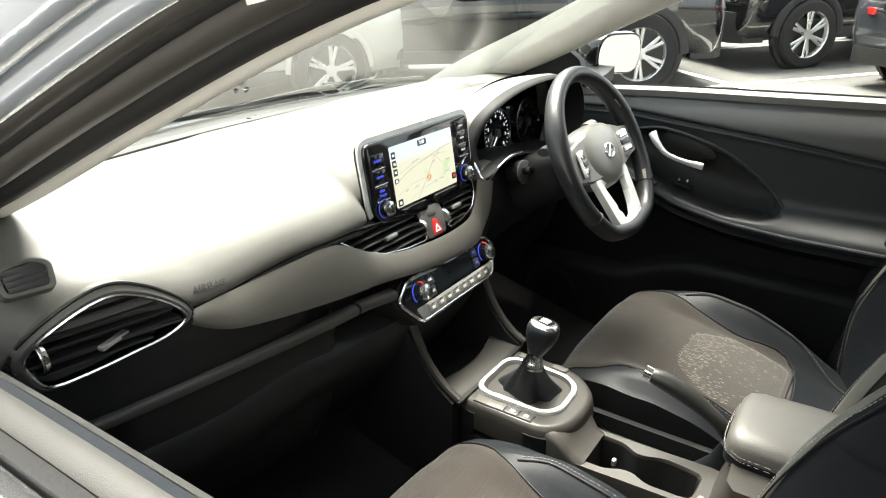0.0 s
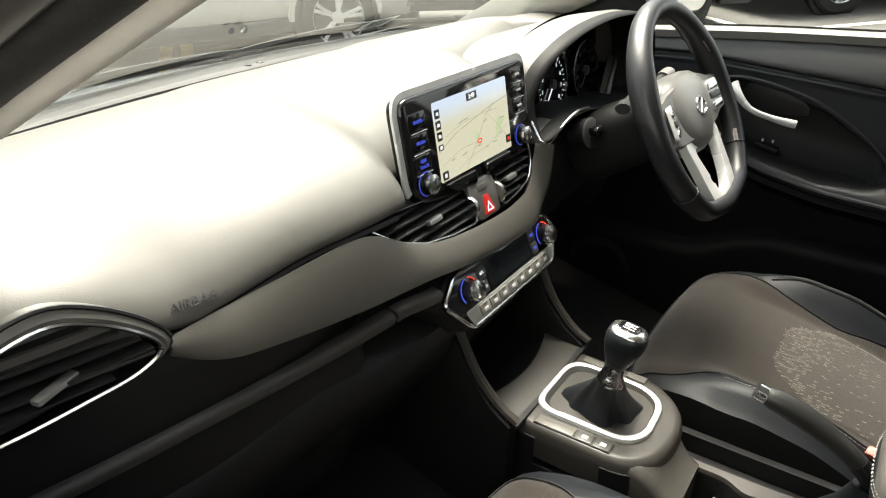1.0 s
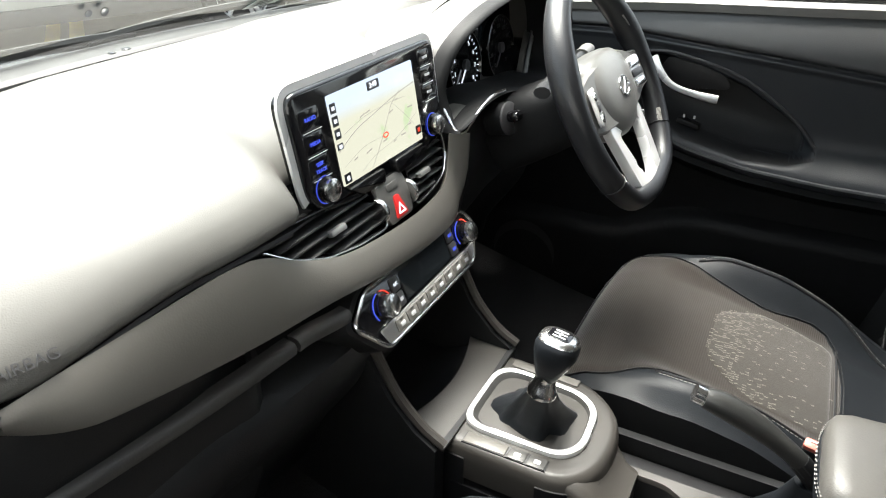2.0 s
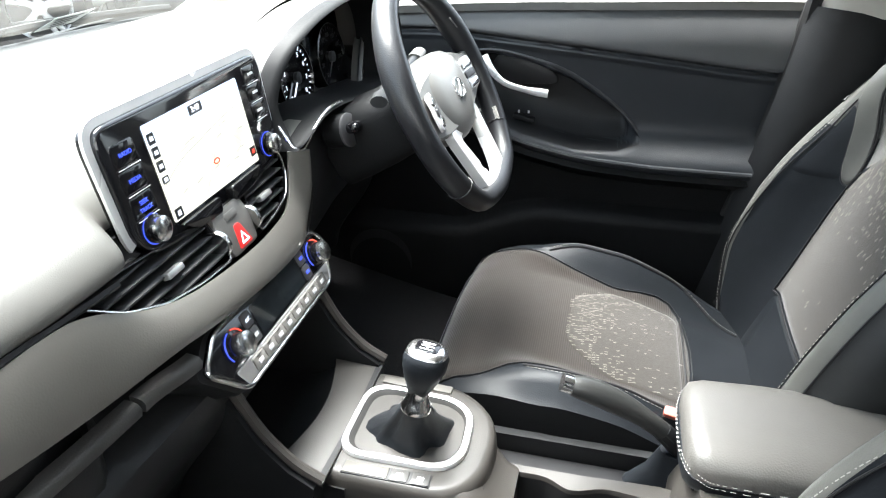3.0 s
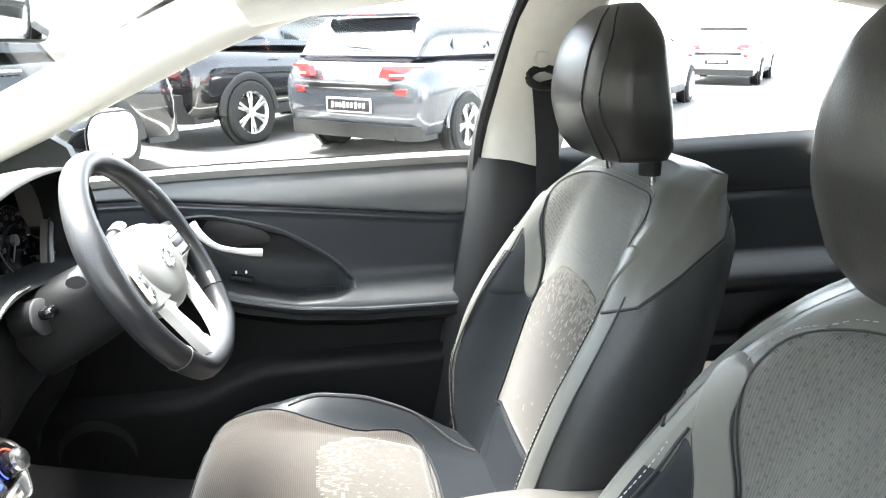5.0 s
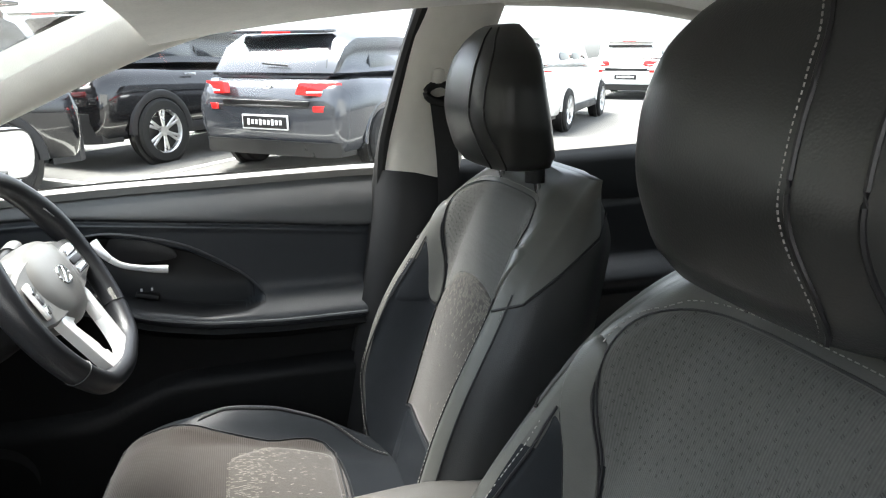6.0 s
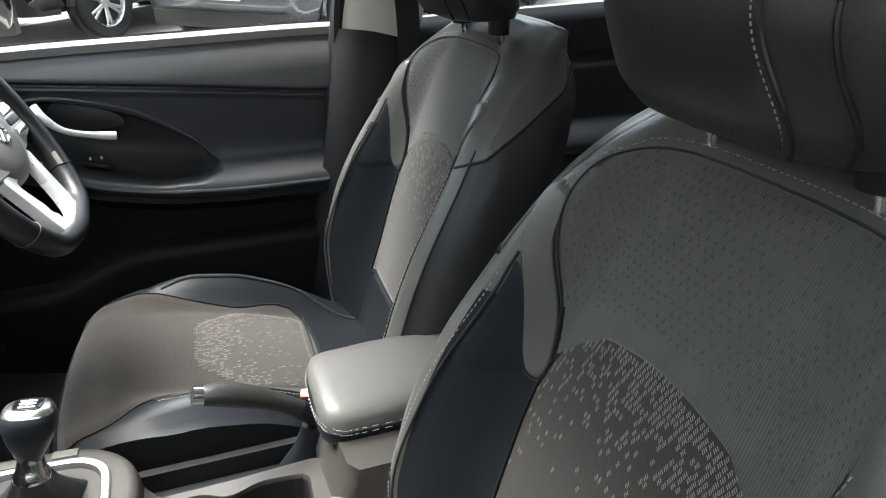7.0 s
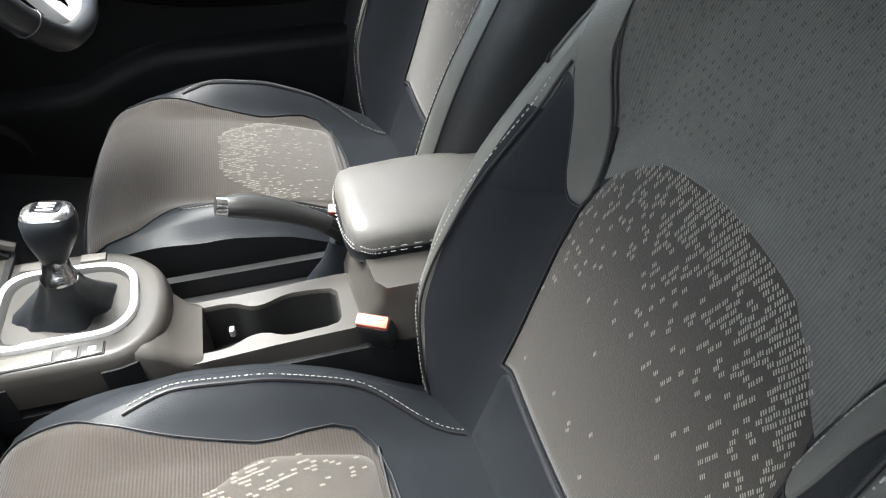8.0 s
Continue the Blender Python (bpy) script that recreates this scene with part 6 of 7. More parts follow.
def build_seat():
    rnd = random.Random(11)
    seat = thing("front_seat", "black leather car seat with ribbed cloth inlays and a headrest", "car seat", "front seats")
    zs = [0.44 + 0.40 * i / 30 for i in range(31)] + [0.84 + 0.205 * i / 20 for i in range(1, 21)]
    shell = [back_ring(0.425, 0.03)] + [back_ring(z) for z in zs]
    shell.append([(x * 0.9, back_c(1.05) - 0.05 + (y - back_c(1.05) + 0.05) * 0.88, z + 0.003) for x, y, z in shell[-1]])
    shell.append([(x * 0.7, back_c(1.05) - 0.05 + (y - back_c(1.05) + 0.05) * 0.7, z + 0.005) for x, y, z in shell[-2]])
    shell.append([(x * 0.1, back_c(1.05) - 0.05 + (y - back_c(1.05) + 0.05) * 0.1, z + 0.006) for x, y, z in shell[-3]])
    # one black leather: ridges and shoulders painted as lit, facings as shaded
    back = part("backrest", strip_of([r[42:] + r[:3] for r in shell]), M_LEATHER_MID, seat, "black leather backrest shell", 80)
    part("ridge_panel", strip_of([r[39:43] for r in shell]), M_LEATHER_LIT, back, "black leather ridge panel, lit tone painted in", 80)
    part("ridge_panel", strip_of([r[2:6] for r in shell]), M_LEATHER_LIT, back, "black leather ridge panel, lit tone painted in", 80)
    part("shoulder_panel", strip_of([r[5:40] for r in shell[31:]]), M_LEATHER_LIT, back, "black leather shoulder panel, lit tone painted in", 80)
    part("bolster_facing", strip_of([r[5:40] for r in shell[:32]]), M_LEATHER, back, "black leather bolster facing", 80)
    for k, s in ((42, 1), (2, -1)):
        line = [Vector(r[k]) + Vector((0.001 * s, 0.0006, 0)) for r in shell[2:38]]
        part("piping", tube(line, 0.0014, 6), M_PIPE, back)
        fine, bm = spline([p + Vector((-0.004 * s, 0.002, 0)) for p in line], 3), bmesh.new()
        for a, b in zip(fine[::2], fine[1::2]):
            tube([a, a.lerp(b, 1.2)], 0.0006, 4, bm=bm)
        tagged(part("stitching", bm, M_STITCH, back), kind="stuff")
    base = back_ring(0.90)
    edge_y = base[44][1]
    low = [0.890 + 0.9 * min(max(0.0, edge_y - y), 0.15) + 0.5 * (abs(x) - 0.234) for x, y, z in base]
    rows = []
    for i in range(15):
        row = []
        for j, z0 in enumerate(low):
            z = z0 + (1.045 - z0) * i / 14
            row.append(back_ring(z, -0.0014 - (0.0006 if j > 44 else 0.0))[j])
            if j <= 44:
                row[-1] = (row[-1][0], row[-1][1] + 0.0012, row[-1][2])
        rows.append(row)
    for a, b in ((40, 49), (len(low) - 4, len(low) + 5)):
        part("shoulder_side", strip_of([[r[k % len(low)] for k in range(a, b)] for r in rows]), M_LEATHER_LIT, back, "black leather side of the shoulder, lit tone painted in", 80)
        part("piping", tube([Vector(rows[0][k % len(low)]) for k in range(a, b)], 0.0022, 6), M_PIPE, back)
    for s in (-1, 1):
        wedge = flat([(s * x, z) for x, z in ((0.150, 0.770), (0.156, 0.790), (0.163, 0.815), (0.172, 0.845), (0.181, 0.866), (0.192, 0.880), (0.1935, 0.866), (0.197, 0.84), (0.204, 0.805), (0.211, 0.760), (0.190, 0.752))], 3, True)
        inlay("bolster_facing", wedge, surf, M_LEATHER, back, "black leather bolster facing", 0.0026, 8)
    half_up = [(0.145, 0.788), (0.150, 0.84), (0.160, 0.88), (0.168, 0.92), (0.170, 0.955), (0.158, 0.985), (0.120, 1.003), (0.06, 1.008)]
    brow = flat([(-x, z) for x, z in half_up] + [(0.0, 1.009)] + half_up[::-1], 5)
    up = brow + flat([(0.145, 0.788), (0.10, 0.834), (0.0, 0.853), (-0.10, 0.834), (-0.145, 0.788)], 6)[1:-1]
    inlay("upper_inlay", up, surf, M_CLOTH_BACK, back, "ribbed cloth panel, paler lit tone painted in")
    seam("piping", brow, surf, 0.0012, M_PIPE, back, 0.0016)
    half_lo = [(0.146, 0.556), (0.149, 0.60), (0.152, 0.66), (0.153, 0.72), (0.143, 0.785), (0.10, 0.838)]
    lo = flat([(-x, z) for x, z in half_lo] + [(0.0, 0.860)] + half_lo[::-1], 6)
    band = corners([(-0.144, 0.550), (0.144, 0.550), (0.136, 0.44), (-0.136, 0.44)], 0.012, 4)
    inlay("lumbar_band", band, surf, M_LEATHER, back, "black leather band below the cloth", 0.0035)
    seam("piping", [(-0.146 + 0.292 * i / 20, 0.553) for i in range(21)], surf, 0.0018, M_PIPE, back, 0.0014)
    inlay("lower_inlay", lo, surf, M_PATCH, back, "plain cloth panel with pale woven flecks", 0.0042)
    seam("piping", [q for q in lo if q[1] < 0.79 and q[0] < 0], surf, 0.0016, M_PIPE, back, 0.0014)
    seam("piping", [q for q in lo if q[1] < 0.79 and q[0] > 0], surf, 0.0016, M_PIPE, back, 0.0014)
    # flecks thicken towards the arch
    spots = []
    for i in range(-29, 30):
        for j in range(46):
            x, z = i * 0.0051 + (0.0025 if j % 2 else 0.0), 0.566 + j * 0.0064
            if not inside((x * 1.03, z + 0.004), lo):
                continue
            d = lerp([(0.0, 0.860), (0.05, 0.855), (0.10, 0.838), (0.143, 0.785), (0.153, 0.72)], abs(x)) - z
            if rnd.random() < 0.012 + (0.98 * math.exp(-((max(d, 0.0) / 0.050) ** 1.6)) + 0.16 * smoothstep(0.17, 0.05, d)) * (1 - 0.62 * smoothstep(0.02, 0.11, x)):
                spots.append((x + rnd.uniform(-0.0006, 0.0006), z + rnd.uniform(-0.0006, 0.0006), 0.75))
    flecks("fleck_weave", spots, surf, M_FLECK, back, off=0.0047)
    dots = []
    for i in range(-19, 20):
        for j in range(26):
            x, z = i * 0.0092 + (0.0046 if j % 2 else 0), 0.806 + j * 0.0078
            if inside((x * 1.03, z), up) and z > 0.878 - 1.6 * x * x and rnd.random() < 0.8:
                dots.append((x + rnd.uniform(-0.0008, 0.0008), z + rnd.uniform(-0.001, 0.001), 0.5))
    flecks("dimple_weave", dots, surf, M_DIMPLE, back, (0.0024, 0.0009), (-0.0008, 0.0008))
    for s in (-1, 1):
        inner = [(0.172, 0.955), (0.1715, 0.92), (0.163, 0.88), (0.153, 0.842), (0.147, 0.805), (0.1455, 0.772)]
        outer = [(0.151, 0.757), (0.161, 0.760), (0.168, 0.780), (0.172, 0.806), (0.178, 0.846), (0.188, 0.882), (0.198, 0.920), (0.200, 0.955)]
        tab = flat([(s * x, z) for x, z in inner + outer], 4, True)
        inlay("tab", tab, surf, M_LEATHER_LIT, back, "black leather tab, lit tone painted in", 0.005)
        seam("piping", flat([(s * x, z) for x, z in inner[1:] + outer[:6]], 4), surf, 0.0013, M_PIPE, back, 0.0012)
        if s < 0:
            stitches("stitching", flat([(s * (x + 0.004), z) for x, z in inner[1:]], 6), surf, back, 0.0052)
        ridge = flat([(s * x, z) for x, z in ((0.192, 0.886), (0.1955, 0.866), (0.199, 0.84), (0.207, 0.80), (0.215, 0.75), (0.220, 0.70), (0.223, 0.635), (0.218, 0.57), (0.205, 0.50), (0.19, 0.46))], 6)
        seam("piping", ridge, surf, 0.0016, M_PIPE, back, 0.0022)
        stitches("stitching", [(x + s * 0.006, z) for x, z in ridge[4:]], surf, back, 0.0026)
    top = [(x, z + 0.007) if abs(x) < 0.13 else (x * 1.045, z) for x, z in up if z > 0.90]
    stitches("stitching", top, surf, back, 0.0022)

    ys = [0.117, 0.110, 0.097, 0.078, 0.055] + [0.02 - 0.54 * i / 28 for i in range(29)]
    pan = [cush_ring(0.120, 0.02)] + [cush_ring(y) for y in ys]
    cush = part("cushion", strip_of([r[40:] + r[:1] for r in pan]), M_BLACK_SHADED, seat, "black leather cushion sides", 80)
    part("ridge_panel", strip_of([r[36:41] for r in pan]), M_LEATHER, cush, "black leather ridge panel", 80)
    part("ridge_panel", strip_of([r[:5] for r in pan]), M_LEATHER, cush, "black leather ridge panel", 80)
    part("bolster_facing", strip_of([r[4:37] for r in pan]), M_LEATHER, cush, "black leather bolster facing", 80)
    half_cl = [(0.187, 0.088), (0.196, 0.05), (0.192, 0.010), (0.172, -0.030), (0.152, -0.09), (0.140, -0.17), (0.130, -0.292)]
    cl = flat([(-x, y) for x, y in half_cl] + half_cl[::-1] + [(0.10, 0.106), (-0.10, 0.106)], 5, True)
    inlay("cloth_inlay", cl, csurf, M_CLOTH, cush, "ribbed brown-grey cloth panel, darker shaded tone painted in")
    seam("piping", cl, csurf, 0.0012, M_PIPE, cush, 0.0012, True)
    hexa = corners([(-0.128, -0.165), (-0.072, -0.096), (0.072, -0.096), (0.128, -0.165), (0.122, -0.290), (-0.122, -0.290)], 0.022, 5)
    inlay("fleck_inlay", hexa, csurf, M_PATCH, cush, "plain cloth panel with pale woven flecks", 0.0050)
    spots = []
    for i in range(-24, 25):
        for j in range(30):
            x, y = i * 0.0052 + (0.0026 if j % 2 else 0.0), -0.285 + j * 0.0064
            front = -0.096 - 1.2 * max(0.0, abs(x) - 0.072) - y
            if inside((x * 1.04, y + 0.003), hexa) and rnd.random() < 0.03 + 0.62 * math.exp(-((max(front, 0.0) / 0.075) ** 1.6)):
                spots.append((x + rnd.uniform(-0.0006, 0.0006), y + rnd.uniform(-0.0006, 0.0006), 0.62))
    flecks("fleck_weave", spots, csurf, M_FLECK, cush, (0.0026, 0.0008), off=0.0060)
    seam("piping", [(-0.128 + 0.256 * i / 20, -0.294) for i in range(21)], csurf, 0.0022, M_PIPE, cush, 0.0012)
    for s in (-1, 1):
        ridge = [(s * (soft(CW, y, 0.02) * 0.80 - 0.045 * smoothstep(-0.28, -0.40, y) - 0.012 * smoothstep(-0.10, -0.02, y)), y) for y in [-0.045 - 0.355 * i / 30 for i in range(31)]]
        seam("piping", ridge, csurf, 0.0020, M_PIPE, cush, 0.0008)
        stitches("stitching", [(x + s * 0.006, y) for x, y in ridge], csurf, cush, 0.0010)
    part("side_trim", loft([[(x, y, z) for x, z in ((-0.255, 0.30), (-0.262, 0.40), (-0.22, 0.42), (0.22, 0.42), (0.262, 0.40), (0.255, 0.30))] for y in (0.0, -0.1, -0.45, -0.55)]), M_BLACK, seat)

    # headrest
    hy, hz = -0.590, 1.056

    def hr_ring(t):
        w = soft([(0, 0.105), (0.06, 0.124), (0.3, 0.137), (0.6, 0.135), (0.82, 0.120), (0.95, 0.086), (1, 0.062)], t, 0.04)
        dpt = soft([(0, 0.054), (0.08, 0.064), (0.4, 0.065), (0.75, 0.053), (0.95, 0.036), (1, 0.022)], t, 0.04)
        yc = hy + 0.016 * math.sin(math.pi * t) + 0.014 * t
        out = []
        for q in range(40):
            a = 2 * math.pi * q / 40
            cx, sx = math.cos(a), math.sin(a)
            out.append((w * math.copysign(abs(cx) ** 0.62, cx), yc + dpt * math.copysign(abs(sx) ** 0.75, sx), hz + 0.210 * t))
        return out

    rings = [hr_ring(i / 26) for i in range(27)]
    cap = [(x * 0.8, hy + (y - hy) * 0.7, z + 0.006) for x, y, z in rings[-1]]
    head = part("headrest", loft([[(x * 0.85, hy + (y - hy) * 0.8, z - 0.004) for x, y, z in rings[0]]] + rings + [cap]), M_LEATHER3, seat, "black leather headrest", 80)
    for s in (-1, 1):
        at_x = -0.102 if s < 0 else -0.062
        pts = []
        for r in rings:
            front = [p for p in r if p[1] > hy]
            front.sort()
            low_t = (r[0][2] - hz) / 0.210
            xx = at_x * (1.0 + (0.35 if s > 0 else 0.12) * smoothstep(0.4, 0.0, low_t)) * min(1.0, r[0][0] / 0.128)
            for a, b in zip(front, front[1:]):
                if a[0] <= xx <= b[0]:
                    pts.append(Vector((xx, a[1] + (b[1] - a[1]) * (xx - a[0]) / (b[0] - a[0]) + 0.0006, r[0][2])))
        part("piping", tube(pts, 0.0018, 6), M_PIPE, head)
        bm = bmesh.new()
        fine = spline(pts, 4)
        for a, b in zip(fine[::2], fine[1::2]):
            o = Vector((0.006, 0.0004, 0))
            tube([a + o, a.lerp(b, 1.1) + o], 0.0006, 4, bm=bm)
        tagged(part("stitching", bm, M_STITCH, head), kind="stuff")
        part("post", tube([(s * 0.078, hy - 0.030, 1.00), (s * 0.078, hy - 0.012, 1.09)], 0.0055, 12), M_CHROME, seat, "chrome headrest post")
        part("post_guide", lathe([(0.016, -0.02), (0.016, 0.001), (0.013, 0.003), (0.0055, 0.003)], 18, Matrix.Translation((s * 0.078, hy - 0.020, 1.052))), M_BLACK, seat)
    return seat


seat = build_seat()
seat.matrix_basis = Matrix.Translation((-0.338, 0.0, 0.0))
seat["label"] = "black leather passenger seat with ribbed cloth inlays and a headrest"
drv = copy_thing(seat, Matrix.Translation((0.360, -0.052, 0.0)))
drv["label"] = "black leather driver's seat with ribbed cloth inlays behind the steering wheel"

# ---------------------------------------------------------------- rear bench
bench = thing("rear_bench", "black leather and cloth rear bench seat", "rear seat")
part("cushion", loft([[(x, y, z) for x, z in ((-0.64, 0.36), (-0.66, 0.50 + h), (-0.60, 0.535 + h), (-0.2, 0.53 + h), (0.0, 0.545 + h), (0.2, 0.53 + h), (0.60, 0.535 + h), (0.66, 0.50 + h), (0.64, 0.36))] for y, h in ((-0.83, -0.05), (-0.845, -0.01), (-0.88, 0.012), (-1.0, 0.012), (-1.2, 0.0), (-1.36, -0.02))]), M_LEATHER, bench, sharp=70)
part("cloth_inlay", grid(lambda u, v: (0.18 + 0.38 * u, -0.865 - 0.42 * v, 0.552 + 0.010 * math.sin(math.pi * u) ** 0.5 * math.sin(math.pi * v) ** 0.5 - 0.025 * v), 12, 12, thick=-0.02), M_CLOTH, bench)
part("cloth_inlay", grid(lambda u, v: (-0.18 - 0.38 * u, -0.865 - 0.42 * v, 0.552 + 0.010 * math.sin(math.pi * u) ** 0.5 * math.sin(math.pi * v) ** 0.5 - 0.025 * v), 12, 12, thick=0.02), M_CLOTH, bench)
part("backrest", loft([[(x, -1.33 - 0.32 * (z - 0.5) + dy, z) for x, dy in ((-0.64, -0.10), (-0.66, 0.02), (-0.5, 0.05), (-0.2, 0.04), (0, 0.05), (0.2, 0.04), (0.5, 0.05), (0.66, 0.02), (0.64, -0.10))] for z in (0.46, 0.55, 0.7, 0.85, 0.98, 1.01)]), M_LEATHER, bench, sharp=70)
for x in (-0.38, 0.38):
    part("headrest", rbox(0.26, 0.09, 0.16, 0.035, pose(x, -1.50, 1.09, 15), 4), M_LEATHER, bench)
# ---------------------------------------------------------------- doors
def sill_z(y):
    return 0.990 - 0.028 * smoothstep(-0.1, 0.55, y) + 0.012 * smoothstep(0, -0.5, y)


LINE1 = [(-0.52, 0.873), (-0.45, 0.876), (-0.13, 0.905), (0.0, 0.916), (0.16, 0.930), (0.25, 0.928), (0.5, 0.92)]
GRAB = [(-0.52, 0.700), (-0.43, 0.699), (-0.27, 0.699), (-0.13, 0.708), (-0.01, 0.732), (0.08, 0.772), (0.2, 0.81), (0.5, 0.84)]
REAR_EDGE = [(0.33, -0.372), (0.54, -0.418), (0.71, -0.456), (0.86, -0.486), (1.0, -0.510)]
LOW = [(-0.52, 0.575), (-0.37, 0.576), (-0.05, 0.574), (0.03, 0.545), (0.1, 0.508), (0.25, 0.508), (0.5, 0.51)]


def recess(y, z):
    """How deep the handle bowl and pocket lie at a place on the door."""
    top = lerp([(-0.245, 0.745), (-0.20, 0.79), (-0.10, 0.850), (-0.02, 0.878), (0.06, 0.893), (0.12, 0.89), (0.16, 0.87)], y)
    bot = lerp([(-0.245, 0.730), (-0.20, 0.718), (-0.12, 0.718), (-0.01, 0.742), (0.08, 0.782), (0.16, 0.82)], y)
    k = smoothstep(-0.245, -0.205, y) * smoothstep(0.165, 0.12, y)
    return k * smoothstep(bot, bot + 0.012, z) * smoothstep(top, top - 0.014, z)


def door_x(y, z):
    line, grab, low = soft(LINE1, y), soft(GRAB, y), soft(LOW, y)
    s = sill_z(y)
    x = 0.716 + 0.034 * (max(0.0, z - s + 0.080) / 0.080) ** 2 + 0.004 * (z - 0.9)
    x += 0.012 * math.exp(-(((z - line) / 0.006) ** 2))
    x += 0.010 * smoothstep(line, line - 0.02, z)
    x -= 0.058 * math.exp(-((max(z - grab, 0) / 0.035) ** 2)) * smoothstep(grab - 0.055, grab - 0.005, z) if z < grab + 0.12 else 0
    x += 0.005 * smoothstep(grab, grab - 0.05, z)
    x -= 0.045 * smoothstep(low + 0.012, low - 0.008, z)
    x += 0.050 * recess(y, z)
    return x


def build_door(s, label):
    d = thing("car_door", label, "car door", "front doors")

    def lean(u, y, z):
        """The door's rear edge runs forward towards its foot."""
        return y + (lerp(REAR_EDGE, z) + 0.512) * smoothstep(0.30, 0.0, u)

    def split(y):
        return soft(GRAB, y) - 0.014

    def upper(u, v):
        y = -0.512 + 1.05 * u
        z = split(y) + (sill_z(y) - split(y)) * v
        return (s * door_x(y, z), lean(u, y, z), z)

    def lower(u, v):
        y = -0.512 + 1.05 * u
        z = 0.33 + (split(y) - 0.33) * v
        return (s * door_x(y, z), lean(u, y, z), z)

    def crown(u, v):
        y = -0.512 + 1.05 * u
        z0 = soft(LINE1, y) + 0.006
        z = z0 + (sill_z(y) - z0) * v
        return (s * (door_x(y, z) - 0.002), lean(u, y, z), z)

    # pale sheet over the panel's top: painted sky sheen
    part("upper_pad", grid(crown, 60, 30), M_DOOR_SHEEN, d, "soft-touch upper pad, sky sheen put into its grey", 70)
    part("inner_panel", grid(upper, 140, 90, thick=(0.012 if s > 0 else -0.012)), M_DOOR, d, "dark grey soft-touch inner panel", 70)
    part("lower_panel", grid(lower, 100, 70, thick=(0.012 if s > 0 else -0.012)), M_BLACK_SHADED, d, "black hard plastic lower panel", 70)
    part("sill_cap", sweep([(s * 0.748, 0.60 - 1.12 * i / 20, sill_z(0.60 - 1.12 * i / 20) - 0.004) for i in range(21)], [(-0.020, -0.012), (-0.018, 0.002), (-0.008, 0.008), (0.010, 0.008), (0.018, 0.002), (0.020, -0.012)], up=(0, 0, 1)), M_PAD, d, "grey soft-touch window sill")
    part("glass_seal", sweep([(s * 0.776, 0.60 - 1.12 * i / 20, sill_z(0.60 - 1.12 * i / 20) - 0.002) for i in range(21)], [(-0.007, -0.02), (-0.006, 0.006), (0.006, 0.008), (0.007, -0.02)], up=(0, 0, 1)), M_RUBBER, d, "black rubber window seal")
    part("outer_seal", sweep([(s * 0.792, 0.60 - 1.12 * i / 20, sill_z(0.60 - 1.12 * i / 20) - 0.004) for i in range(21)], [(-0.008, -0.02), (-0.007, 0.004), (0.006, 0.006), (0.008, -0.02)], up=(0, 0, 1)), M_CHROME, d, "bright strip along the window opening")
    part("outer_skin", grid(lambda u, v: (s * (0.80 + 0.075 * math.sin(math.pi * min(v * 1.05, 1)) ** 0.7 + 0.01 * v), 0.62 - 1.14 * u, sill_z(0.62 - 1.14 * u) - 0.012 - 0.66 * v), 20, 16, thick=(-0.008 if s > 0 else 0.008)), M_BODY, d, "silver-blue painted outer skin")
    hx = lambda y, z: s * (door_x(y, z) - 0.006)
    path = spline([(s * 0.706, 0.072, 0.886), (s * 0.692, 0.056, 0.868), (s * 0.685, 0.026, 0.844), (s * 0.683, -0.020, 0.832), (s * 0.684, -0.060, 0.827)], 5)
    part("inner_handle", tube(path, 0.0080, 12, flat=0.55, up=(-s, 0, 0), taper=lambda t: 1.35 - 0.6 * smoothstep(0.0, 0.55, t) + 0.25 * smoothstep(0.7, 0.9, t)), M_BRIGHT, d, "satin chrome inner door handle")
    part("handle_recess", slab(corners([(-0.075, -0.014), (0.020, -0.020), (0.062, 0.010), (0.050, 0.040), (-0.020, 0.030), (-0.066, 0.008)], 0.016), 0.004, face_m((s * 0.742, 0.0, 0.846), (-s, 0, 0)) if s < 0 else face_m((0.742, 0.0, 0.846), (-1, 0, 0)) @ Matrix.Scale(-1, 4, (1, 0, 0)), 0.001), M_PIPE, d, "black recess behind the handle")
    def bowl(u, v):
        y = 0.158 - 0.40 * u
        top = lerp([(-0.245, 0.745), (-0.20, 0.79), (-0.10, 0.850), (-0.02, 0.878), (0.06, 0.893), (0.12, 0.89), (0.16, 0.87)], y) - 0.004
        bot = lerp([(-0.245, 0.730), (-0.20, 0.718), (-0.12, 0.718), (-0.01, 0.742), (0.08, 0.782), (0.16, 0.82)], y) + 0.003
        z = bot + (top - bot) * v
        return (s * (door_x(y, z) - 0.0012), y, z)

    part("handle_bowl", grid(bowl, 60, 30), M_BLACK, d, "black plastic bowl behind the handle", 80)
    part("handle_bowl_edge", tube(spline([(s * (door_x(y, z) - 0.001), y, z) for y, z in ((0.13, 0.885), (0.06, 0.897), (-0.02, 0.884), (-0.10, 0.858), (-0.19, 0.80), (-0.238, 0.752))], 5), 0.003, 6), M_BUTTON, d)
    for y in (0.055, -0.010):
        sw = part("window_switch", rbox(0.022, 0.045, 0.010, 0.003, pose(s * (door_x(y, 0.76) - 0.012), y, 0.756 + (0.028 if y > 0 else 0.006), 24 if y > 0 else 14)), M_BLACK, d)
        for dy in (-0.010, 0.010):
            part("mark", rbox(0.003, 0.004, 0.006, 0.0006, pose(s * (door_x(y, 0.76) - 0.018), y + dy, 0.770 + (0.028 if y > 0 else 0.006))), M_PRINT, sw)
